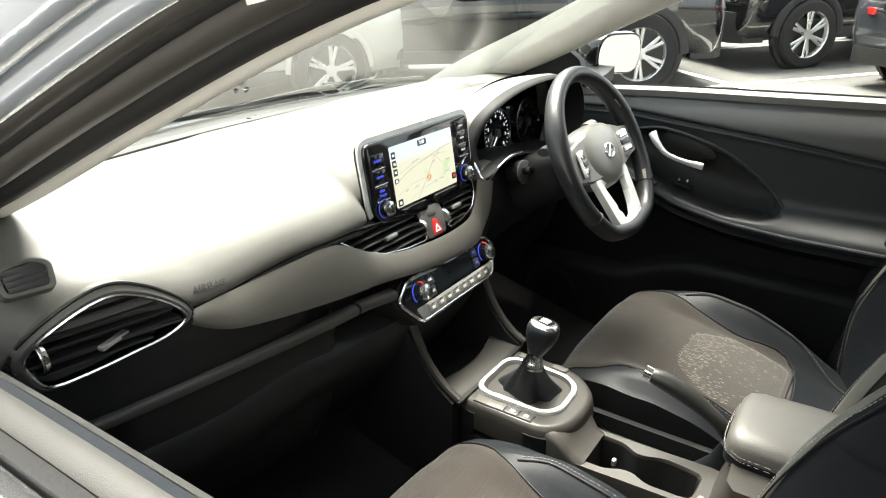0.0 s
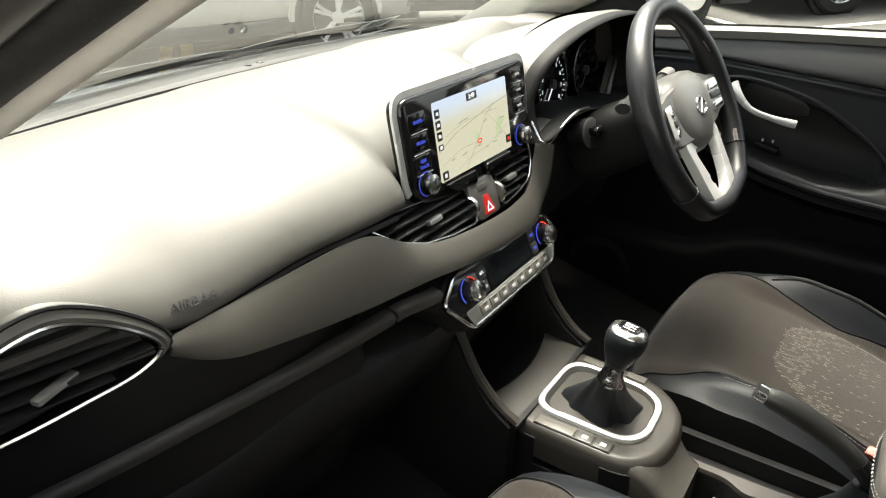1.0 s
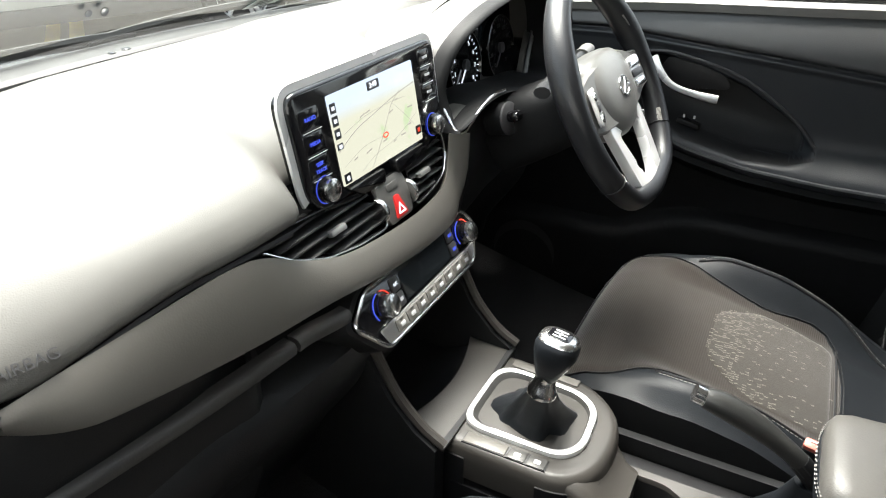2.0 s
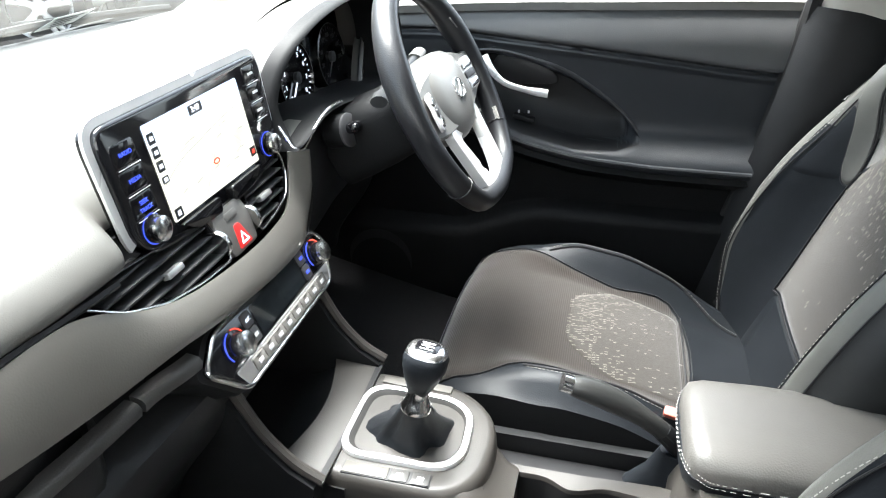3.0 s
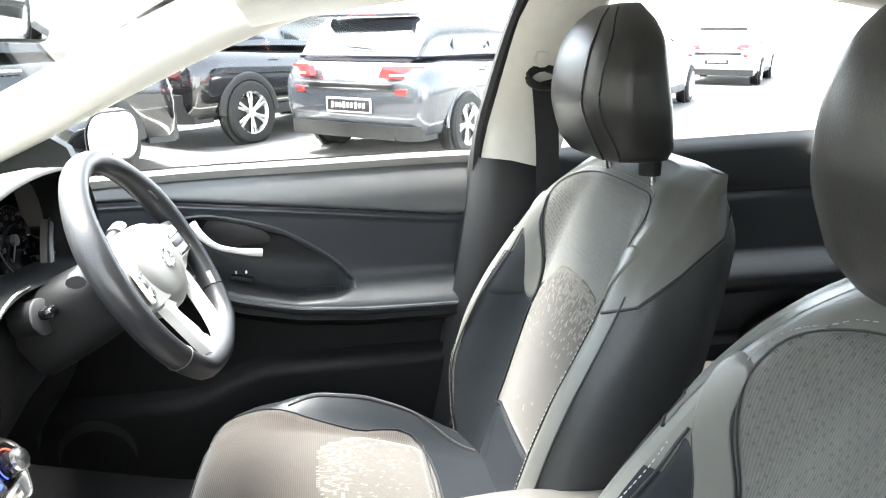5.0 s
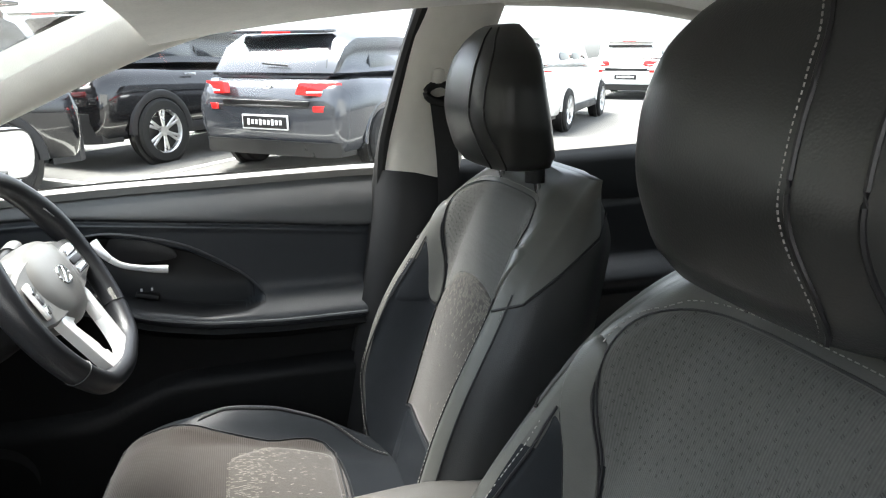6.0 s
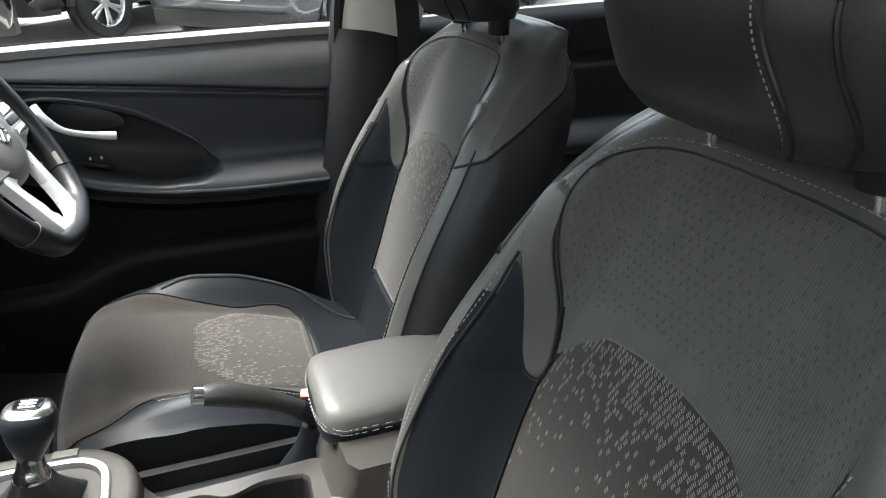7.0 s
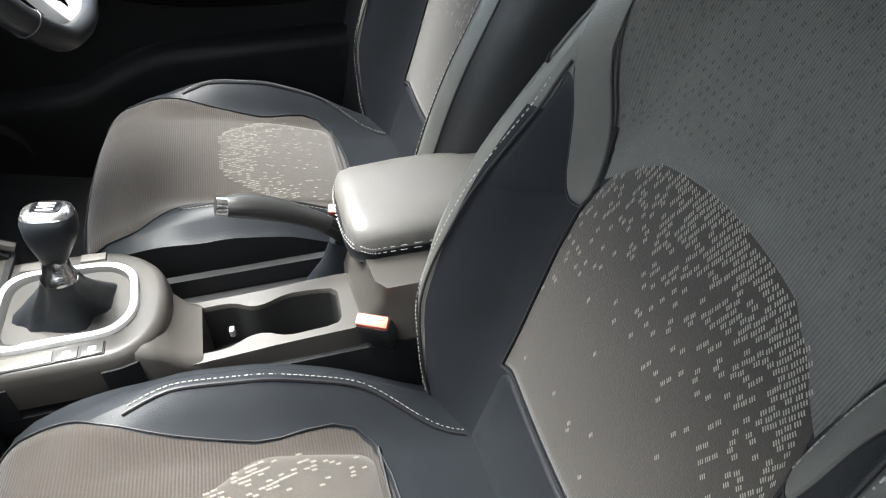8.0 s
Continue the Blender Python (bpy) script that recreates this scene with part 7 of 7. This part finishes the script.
    edge = [(s * (door_x(y, soft(GRAB, y)) - 0.001), y, soft(GRAB, y)) for y in [0.15 - 0.60 * i / 40 for i in range(41)]]
    part("armrest_edge", tube(edge, 0.005, 8), M_DOOR, d)
    part("speaker", lathe([(0.082, -0.004), (0.082, 0.004), (0.076, 0.006), (0.0, 0.005)], 28, face_m((s * 0.678, 0.30, 0.42), (-s, 0, 0))), M_BLACK, d)
    return d


build_door(1, "closed driver's door with black inner panel and chrome handle")
build_door(-1, "closed passenger door with its window wound down")


def build_rear_door(s):
    d = thing("rear_door", "closed rear door with a plain black inner panel", "car door", "rear doors")

    def pt(u, v):
        y = -0.66 - 0.80 * u
        top = 1.003 + 0.03 * u
        z = 0.36 + (top - 0.36) * v
        x = 0.722 + 0.012 * smoothstep(top - 0.02, top, z) + 0.01 * math.exp(-(((z - 0.90) / 0.007) ** 2)) - 0.045 * smoothstep(0.66, 0.70, z) * smoothstep(0.76, 0.71, z) - 0.03 * smoothstep(0.56, 0.54, z)
        return (s * x, y, z)

    part("inner_panel", grid(pt, 40, 70, thick=(0.012 if s > 0 else -0.012)), M_DOOR, d)
    part("sill_cap", sweep([(s * 0.748, -0.66 - 0.8 * i / 10, 1.001 + 0.03 * i / 10) for i in range(11)], [(-0.020, -0.012), (-0.018, 0.002), (-0.008, 0.008), (0.010, 0.008), (0.018, 0.002), (0.020, -0.012)], up=(0, 0, 1)), M_PAD, d)
    part("handle", rbox(0.02, 0.09, 0.022, 0.006, pose(s * 0.705, -0.80, 0.80)), M_BUTTON, d)
    part("outer_skin", grid(lambda u, v: (s * (0.80 + 0.07 * math.sin(math.pi * v) ** 0.7), -0.66 - 0.82 * u, 0.995 + 0.03 * u - 0.62 * v), 10, 10, thick=(-0.008 if s > 0 else 0.008)), M_BODY, d)
    return d


build_rear_door(1)
build_rear_door(-1)
for s in (1,):
    g = part("window_1", grid(lambda u, v: (0.772 - 0.115 * v**1.3, 0.52 - 1.02 * u - 0.02 * v, sill_z(0.52 - 1.02 * u) - 0.02 + v * min(0.36, max(0.02, 0.02 + 0.48 * u))), 20, 10), M_GLASS)
    g.visible_shadow = False
    structure(g, "clear driver's window, closed", "car window")
    g = part("window_2", grid(lambda u, v: (0.77 - 0.11 * v**1.3, -0.68 - 0.70 * u, 1.0 + 0.03 * u + 0.33 * v), 10, 8), M_GLASS)
    g.visible_shadow = False
    structure(g, "clear rear side window, closed", "car window")

# seat belt on the driver's side
belt = thing("seat_belt", "black driver's seat belt hanging from the middle pillar", "seat belt")
BP = [(0.640, -0.612, 1.150), (0.652, -0.622, 1.10), (0.668, -0.635, 1.0), (0.680, -0.64, 0.85), (0.688, -0.63, 0.65), (0.69, -0.60, 0.45)]
part("webbing", sweep(spline(BP, 5), [(-0.024, -0.0008), (-0.024, 0.0008), (0.024, 0.0008), (0.024, -0.0008)], up=(-1, 0, 0.1)), M_BELT, belt)
part("guide_loop", tube([Vector((0.638, -0.612, 1.157)) + Vector((0.004 * math.sin(t), 0.030 * math.cos(t), 0.017 * math.sin(t))) for t in [2 * math.pi * i / 20 for i in range(20)]], 0.008, 8, closed=True), M_BLACK, belt)
part("guide_bolt", rbox(0.03, 0.03, 0.05, 0.010, pose(0.648, -0.607, 1.185, 0, -14, 0)), M_LINER, belt)
part("tongue", rbox(0.006, 0.045, 0.035, 0.003, pose(0.664, -0.628, 0.86)), M_BLACK, belt)
part("lower_strap", sweep(spline([(0.655, -0.56, 0.62), (0.64, -0.50, 0.50), (0.63, -0.44, 0.42)], 4), [(-0.022, -0.0008), (-0.022, 0.0008), (0.022, 0.0008), (0.022, -0.0008)], up=(-1, 0, 0.3)), M_BELT, belt)
tg = thing("belt_tag", "small red seat belt label beside the driver's seat", "belt label", at=(0.648, -0.47, 0.50))
part("tag", rbox(0.004, 0.030, 0.014, 0.001, pose(0, 0, 0, 20)), M_REDPLAIN, tg)

# mirrors
rv = thing("rear_view_mirror", "black rear-view mirror hung from the windscreen", "mirror")
RVM = face_m((0.005, 0.075, 1.250), (-0.10, -0.98, -0.1))
part("housing", slab(corners([(-0.118, -0.03), (0.118, -0.03), (0.125, 0.02), (0.10, 0.036), (-0.10, 0.036), (-0.125, 0.02)], 0.014), 0.030, RVM, 0.006), M_BLACK, rv)
part("glass", slab(corners([(-0.110, -0.026), (0.110, -0.026), (0.116, 0.018), (0.095, 0.030), (-0.095, 0.030), (-0.116, 0.018)], 0.012), 0.001, RVM @ Matrix.Translation((0, 0, 0.0015)), 0), M_MIRROR, rv)
part("stem", tube([(0.005, 0.09, 1.255), (0.005, 0.125, 1.285)], 0.010, 8), M_BLACK, rv)


def wing_mirror(s):
    w = thing("wing_mirror", "dark wing mirror with a bright glass on the door", "wing mirror", "wing mirrors")
    m = face_m((s * 0.93, 0.26, 1.035), (-s * 0.35, -0.93, -0.02))
    out = corners([(-0.085, -0.045), (0.07, -0.058), (0.092, 0.0), (0.075, 0.052), (-0.06, 0.056), (-0.09, 0.02)], 0.035, 5)
    part("housing", loft([[tuple(m @ Vector((a * k, b * k, z))) for a, b in out] for k, z in ((1.0, 0.004), (1.06, -0.01), (1.0, -0.05), (0.75, -0.09), (0.4, -0.105))]), M_GLOSS, w)
    part("glass", slab([(a * 0.93, b * 0.92) for a, b in out], 0.002, m @ Matrix.Translation((0, 0, 0.007)), 0), M_MIRROR, w)
    part("foot", loft([[(s * x, y, z + dz) for y, dz in ((0.30, -0.02), (0.24, -0.02), (0.24, 0.012), (0.30, 0.012))] for x, z, y0 in ((0.86, 1.0, 0), (0.80, 0.985, 0), (0.77, 0.985, 0))]), M_BLACK, w)
    part("sail", loft([[(s * x, y, z) for y, z in ((0.56, 0.962), (0.26, 0.975), (0.28, 1.04), (0.33, 1.075))] for x in (0.722, 0.75)]), M_BLACK, w)
    return w


wing_mirror(1)
# ---------------------------------------------------------------- parked cars
def build_wheel(parent, at, r, w, spokes, turn, twin=True, bright=M_ALLOY, s=1):
    """A wheel facing along local x."""
    m = Matrix.Translation(at) @ Matrix.Rotation(radians(90 * s), 4, "Y")
    wl = part("wheel", lathe([(r * 0.62, -w / 2), (r * 0.93, -w / 2), (r, -w * 0.38), (r, w * 0.38), (r * 0.93, w / 2), (r * 0.68, w / 2), (r * 0.66, w * 0.4), (r * 0.64, -w * 0.2)], 40, m), M_TYRE, parent, "black tyre on an alloy wheel")
    part("rim", lathe([(r * 0.58, -w * 0.2), (r * 0.64, w * 0.42), (r * 0.68, w * 0.5), (r * 0.69, w * 0.46), (r * 0.66, w * 0.34), (r * 0.60, w * 0.1)], 40, m), bright, wl)
    part("brake_disc", lathe([(0.02, 0), (r * 0.48, 0.0), (r * 0.48, 0.01), (0.02, 0.01)], 28, m), M_CLAD, wl)
    for i in range(spokes):
        t = 2 * math.pi * i / spokes + turn
        for d in ((-0.13, 0.13) if twin else (0,)):
            a, b = t + d * 0.5, t + d
            p = Vector((math.cos(a) * r * 0.12, math.sin(a) * r * 0.12, w * 0.36))
            q = Vector((math.cos(b) * r * 0.66, math.sin(b) * r * 0.66, w * 0.40))
            part("spoke", tube([m @ p, m @ p.lerp(q, 0.5), m @ q], 0.018 if twin else 0.045, 6, up=m.to_3x3() @ Vector((0, 0, 1)), flat=0.6), bright, wl)
    part("hub", lathe([(0.0, w * 0.42), (r * 0.16, w * 0.40), (r * 0.17, w * 0.2), (0.0, w * 0.2)], 20, m), bright, wl)
    return wl


def car_loft(rows, x_of, n=11):
    """Cross-sections along y: rows of y, low z, high z, half width low, mid, high."""
    rings = []
    for y, z0, z1, w0, w1, w2 in rows:
        zm = z0 + 0.55 * (z1 - z0)
        half = [(w0 * 0.9, z0), (w0, z0 + 0.05), (w1 * 0.985, z0 + 0.3 * (z1 - z0)), (w1, zm), (w1 * 0.985, z0 + 0.8 * (z1 - z0)), (w2, z1 - 0.03), (w2 - 0.07, z1)]
        rings.append([(x, y, z) for x, z in half] + [(-x, y, z) for x, z in half[::-1]])
    return loft(rings)


def build_car(kind, paint, m, label):
    """A parked car, its rear bumper at local y = 0, facing +y."""
    suv = kind == "suv"
    hh = 1.66 if suv else 1.455
    belt_z = 1.06 if suv else 0.98
    r = 0.355 if suv else 0.325
    car = thing("parked_car", label, "car", "parked cars")
    lowz = 0.30 if suv else 0.24
    W = 0.93 if suv else 0.895
    body_rows = [(0.0, 0.42, 0.70, W * 0.80, W * 0.84, W * 0.80), (0.03, 0.34, 0.86, W * 0.88, W * 0.93, W * 0.86), (0.12, lowz, belt_z - 0.03, W * 0.93, W * 0.985, W * 0.90), (0.5, lowz, belt_z, W * 0.95, W, W * 0.90), (1.3, lowz, belt_z - 0.02, W * 0.95, W, W * 0.89), (2.6, lowz, belt_z - 0.05, W * 0.95, W, W * 0.89), (3.1, lowz, belt_z - 0.09, W * 0.95, W, W * 0.86), (3.9, lowz, belt_z - 0.22, W * 0.93, W * 0.96, W * 0.80), (4.25, 0.30, belt_z - 0.38, W * 0.85, W * 0.86, W * 0.70), (4.34, 0.36, 0.58, W * 0.7, W * 0.72, W * 0.62)]
    part("body", car_loft(body_rows, None), paint, car, "", 50)
    gh = [(0.13, belt_z - 0.02, belt_z + 0.03, W * 0.80, W * 0.80, W * 0.76), (0.36, belt_z - 0.02, hh - 0.13, W * 0.86, W * 0.80, W * 0.66), (0.55, belt_z - 0.02, hh - 0.03, W * 0.88, W * 0.82, W * 0.66), (1.3, belt_z - 0.02, hh, W * 0.89, W * 0.83, W * 0.67), (2.2, belt_z - 0.04, hh - 0.02, W * 0.89, W * 0.83, W * 0.66), (2.55, belt_z - 0.05, hh - 0.13, W * 0.88, W * 0.82, W * 0.64), (3.2, belt_z - 0.10, belt_z - 0.05, W * 0.84, W * 0.80, W * 0.70)]
    part("cabin", car_loft(gh, None), paint, car, "", 50)
    # glass: rear screen and side windows
    rw = [(-W * 0.70, belt_z + 0.06), (W * 0.70, belt_z + 0.06), (W * 0.60, hh - 0.15), (-W * 0.60, hh - 0.15)]
    slope = math.atan2(0.23, hh - 0.15 - belt_z)
    part("rear_screen", slab(corners([(x, (z - belt_z - 0.03) / math.cos(slope)) for x, z in rw], 0.05), 0.02, Matrix.Translation((0, 0.135, belt_z + 0.03)) @ face_m((0, 0, 0), (0, -math.cos(slope), math.sin(slope))), 0.004), M_CARGLASS, car)
    part("rear_wiper", rbox(0.30, 0.02, 0.018, 0.006, pose(0.05, 0.135, belt_z + 0.105, 0, 4, 0)), M_CLAD, car)
    part("roof_spoiler", rbox(W * 1.25, 0.22, 0.035, 0.012, pose(0, 0.36, hh - 0.055, 4)), paint, car)
    part("high_brake_lamp", rbox(0.34, 0.012, 0.02, 0.004, pose(0, 0.255, hh - 0.07)), M_LAMP, car)
    for s in (-1, 1):
        for y0, y1 in ((0.72, 1.50), (1.56, 2.50)):
            lean = math.atan2(W * 0.89 - W * 0.66, hh - belt_z)
            q = [(y0 + 0.02, 0.05), (y1, 0.05), (y1 - (0.30 if y1 > 2 else 0.0), hh - belt_z - 0.14), (y0 + (0.10 if y0 < 1 else 0.0), hh - belt_z - 0.12)]
            q = [(a if s > 0 else -a, b) for a, b in q]
            part("side_window", slab(corners(q, 0.03), 0.02, Matrix.Translation((s * (W * 0.875), 0, belt_z)) @ face_m((0, 0, 0), (s * math.cos(lean * 0.62), 0, math.sin(lean * 0.62))), 0.003), M_CARGLASS, car)
        lm = face_m((s * W * 0.70, 0.020, belt_z - 0.120), (s * 0.42, -0.90, 0.1))
        lp = part("tail_lamp", slab(corners([(-0.24, -0.04), (0.19, -0.075), (0.21, 0.065), (-0.20, 0.07)] if s > 0 else [(-0.19, -0.075), (0.24, -0.04), (0.20, 0.07), (-0.21, 0.065)], 0.02), 0.06, lm, 0.01), M_LAMP, car, "red tail lamp")
        part("clear_strip", slab(rounded(0.26, 0.018, 0.006, 3, 0, -0.02), 0.004, lm @ Matrix.Translation((0, 0, 0.002)), 0.001), M_PRINT, lp)
        part("reflector", slab(rounded(0.24 if not suv else 0.16, 0.06, 0.015, 3), 0.02, face_m((s * W * 0.76, 0.004 if not suv else -0.006, 0.685 if not suv else 0.56), (s * 0.30, -0.95, 0)), 0.004), M_LAMP, car, "red bumper reflector")
        for yw in (0.80, 3.42):
            part("wheel_arch", tube([(s * (W - 0.015), yw + (r + 0.055) * math.cos(t), r + (r + 0.055) * math.sin(t)) for t in [math.pi * i / 20 for i in range(21)]], 0.05 if suv else 0.028, 8, up=(1, 0, 0), flat=0.7), M_CLAD if suv else paint, car)
            part("arch_lining", lathe([(0.02, -0.03), (r + 0.05, -0.03), (r + 0.05, 0.02), (0.02, 0.02)], 36, Matrix.Translation((s * (W - 0.035), yw, r)) @ pose(0, 0, 0, 0, 90, 0)), M_PLATE, car)
            build_wheel(car, (s * (W - 0.075), yw, r), r, 0.22, 5 if not suv else 6, 0.3 + yw, True, M_ALLOY, s)
        part("side_mirror", rbox(0.20, 0.10, 0.13, 0.04, pose(s * (W + 0.06), 2.55, belt_z + 0.03), 3), paint, car)
        for yh in (1.45, 2.45) if True else ():
            part("door_handle", rbox(0.02, 0.18, 0.025, 0.008, pose(s * (W - 0.01), yh - 0.15, belt_z - 0.10)), paint if not suv else M_CHROME, car)
        part("sill_cladding", rbox(0.05, 2.2, 0.12, 0.02, pose(s * (W - 0.035), 2.1, lowz + 0.06)), M_CLAD, car)
    part("lower_bumper", loft([[(x, y, z) for x, y in ((-W * 0.93, 0.30), (-W * 0.90, 0.06), (-W * 0.78, -0.03), (W * 0.78, -0.03), (W * 0.90, 0.06), (W * 0.93, 0.30))] for z in (lowz - 0.01, lowz + 0.10, 0.37 if not suv else 0.60)]), M_CLAD if suv else M_PLATE, car, "dark plastic lower bumper")
    part("boot_recess", slab(corners([(-0.52, 0.02), (0.52, 0.02), (0.50, -0.035), (-0.50, -0.035)], 0.015) if not suv else rounded(0.80, 0.10, 0.02), 0.03, face_m((0, -0.012 if not suv else 0.004, 0.735 if not suv else 0.75), (0, -1, 0.05)), 0.006), M_PLATE, car, "dark recess across the tailgate")
    fr = part("plate_frame", rbox(0.55, 0.02, 0.145, 0.01, pose(0, -0.018, 0.545 if not suv else 0.82)), M_PLATEFRAME, car)
    part("plate", rbox(0.52, 0.01, 0.115, 0.004, pose(0, -0.026, 0.545 if not suv else 0.82)), M_PLATE, fr)
    for i in range(9):
        part("plate_bar", rbox(0.030, 0.004, 0.045 if i % 3 else 0.06, 0.001, pose(-0.19 + 0.0475 * i, -0.032, 0.545 if not suv else 0.82)), M_PLATEFRAME, fr)
    part("badge", tube([(0.055 * math.cos(t), 0.04, belt_z - 0.085 + 0.030 * math.sin(t)) for t in [2 * math.pi * i / 20 for i in range(20)]], 0.010, 6, closed=True), M_CHROME, car)
    part("bumper_crease", tube([(x, -0.004 + 0.10 * (x / W) ** 2 * 0.4, 0.70) for x in [W * 0.85 * (i / 8 - 1) for i in range(17)]], 0.016, 8), M_CLAD, car)
    car.matrix_basis = m
    return car


HEAD = math.degrees(math.atan2(-H.x, H.y))


def car_by_wheel(kind, paint, wheel, label, yaw=HEAD, right=1):
    """Places a car by the ground point of its right rear wheel."""
    W = 0.93 if kind == "suv" else 0.895
    rot = Matrix.Rotation(radians(yaw), 3, "Z")
    off = rot @ Vector((right * (W - 0.03), 0.80, 0))
    return build_car(kind, paint, gm(wheel[0] - off.x, wheel[1] - off.y, yaw), label)


car_by_wheel("hatch", M_CARGREY, (6.30, -1.62), "metallic grey hatchback seen from its rear in a bay")
car_by_wheel("suv", M_CARBLACK, (7.55, 0.66), "black sport utility car with grey cladding in a bay")
car_by_wheel("suv", M_CARBLACK, (5.42, 1.74), "dark sport utility car standing side-on beyond the bonnet", 35, -1)
car_by_wheel("hatch", M_CARWHITE, (8.9, -5.0), "white hatchback with red tail lamps further along")
car_by_wheel("hatch", M_CARWHITE, (14.5, -10.5), "white car in the far row of bays")
car_by_wheel("hatch", M_CARSILVER, (3.53, 3.83), "pale silver hatchback standing across beyond the windscreen", 62, -1)

# the car's own wheels
own = thing("road_wheel", "alloy wheel with a black tyre under the car", "wheel", "own wheels")
build_wheel(own, (0, 0, 0), 0.315, 0.20, 5, 0.4)
for x, y in ((0.76, 1.06), (0.76, -1.35), (-0.76, -1.35)):
    copy_thing(own, Matrix.Translation((x, y, 0.315 + ground_z(x))) @ Matrix.Rotation(0 if x > 0 else math.pi, 4, "Z"))
own.matrix_basis = Matrix.Translation((-0.76, 1.06, 0.315 + ground_z(-0.76))) @ Matrix.Rotation(math.pi, 4, "Z")

# kerb and pavement ahead
kb = structure(part("pavement", grid(lambda u, v: (-14 + 34 * u, 7.1 + 5 * v, ground_z(-14 + 34 * u) + 0.11), 20, 6, thick=-0.1), M_PAVE), "pale concrete pavement ahead of the car", "pavement")
stone = None
for i in range(34):
    x = -6 + 0.62 * i
    if stone is None:
        stone = rbox(0.60, 0.15, 0.20, 0.018)
        me = bpy.data.meshes.new("kerb_stone")
        stone.to_mesh(me)
        stone.free()
        me.materials.append(M_KERB)
    o = new("kerb_stone", me)
    o.parent = kb
    o.matrix_basis = gm(x, 7.02, 0.4 * math.sin(i * 2.1), 0.03)
for dx in (0.0, 0.22):
    strip("yellow_line", (2.35 + dx, 4.6), (3.98 + dx, 6.85), 0.11, M_YELLOW, "faded yellow line on the asphalt")
wall = structure(part("wall_far", loft([[(x, y, z) for x, z in ((-26, -0.6), (44, 1.2), (44, 6.4), (-26, 6.0))] for y in (13.0, 13.3)]), M_RENDERWALL), "long cream rendered wall beyond the pavement", "wall")
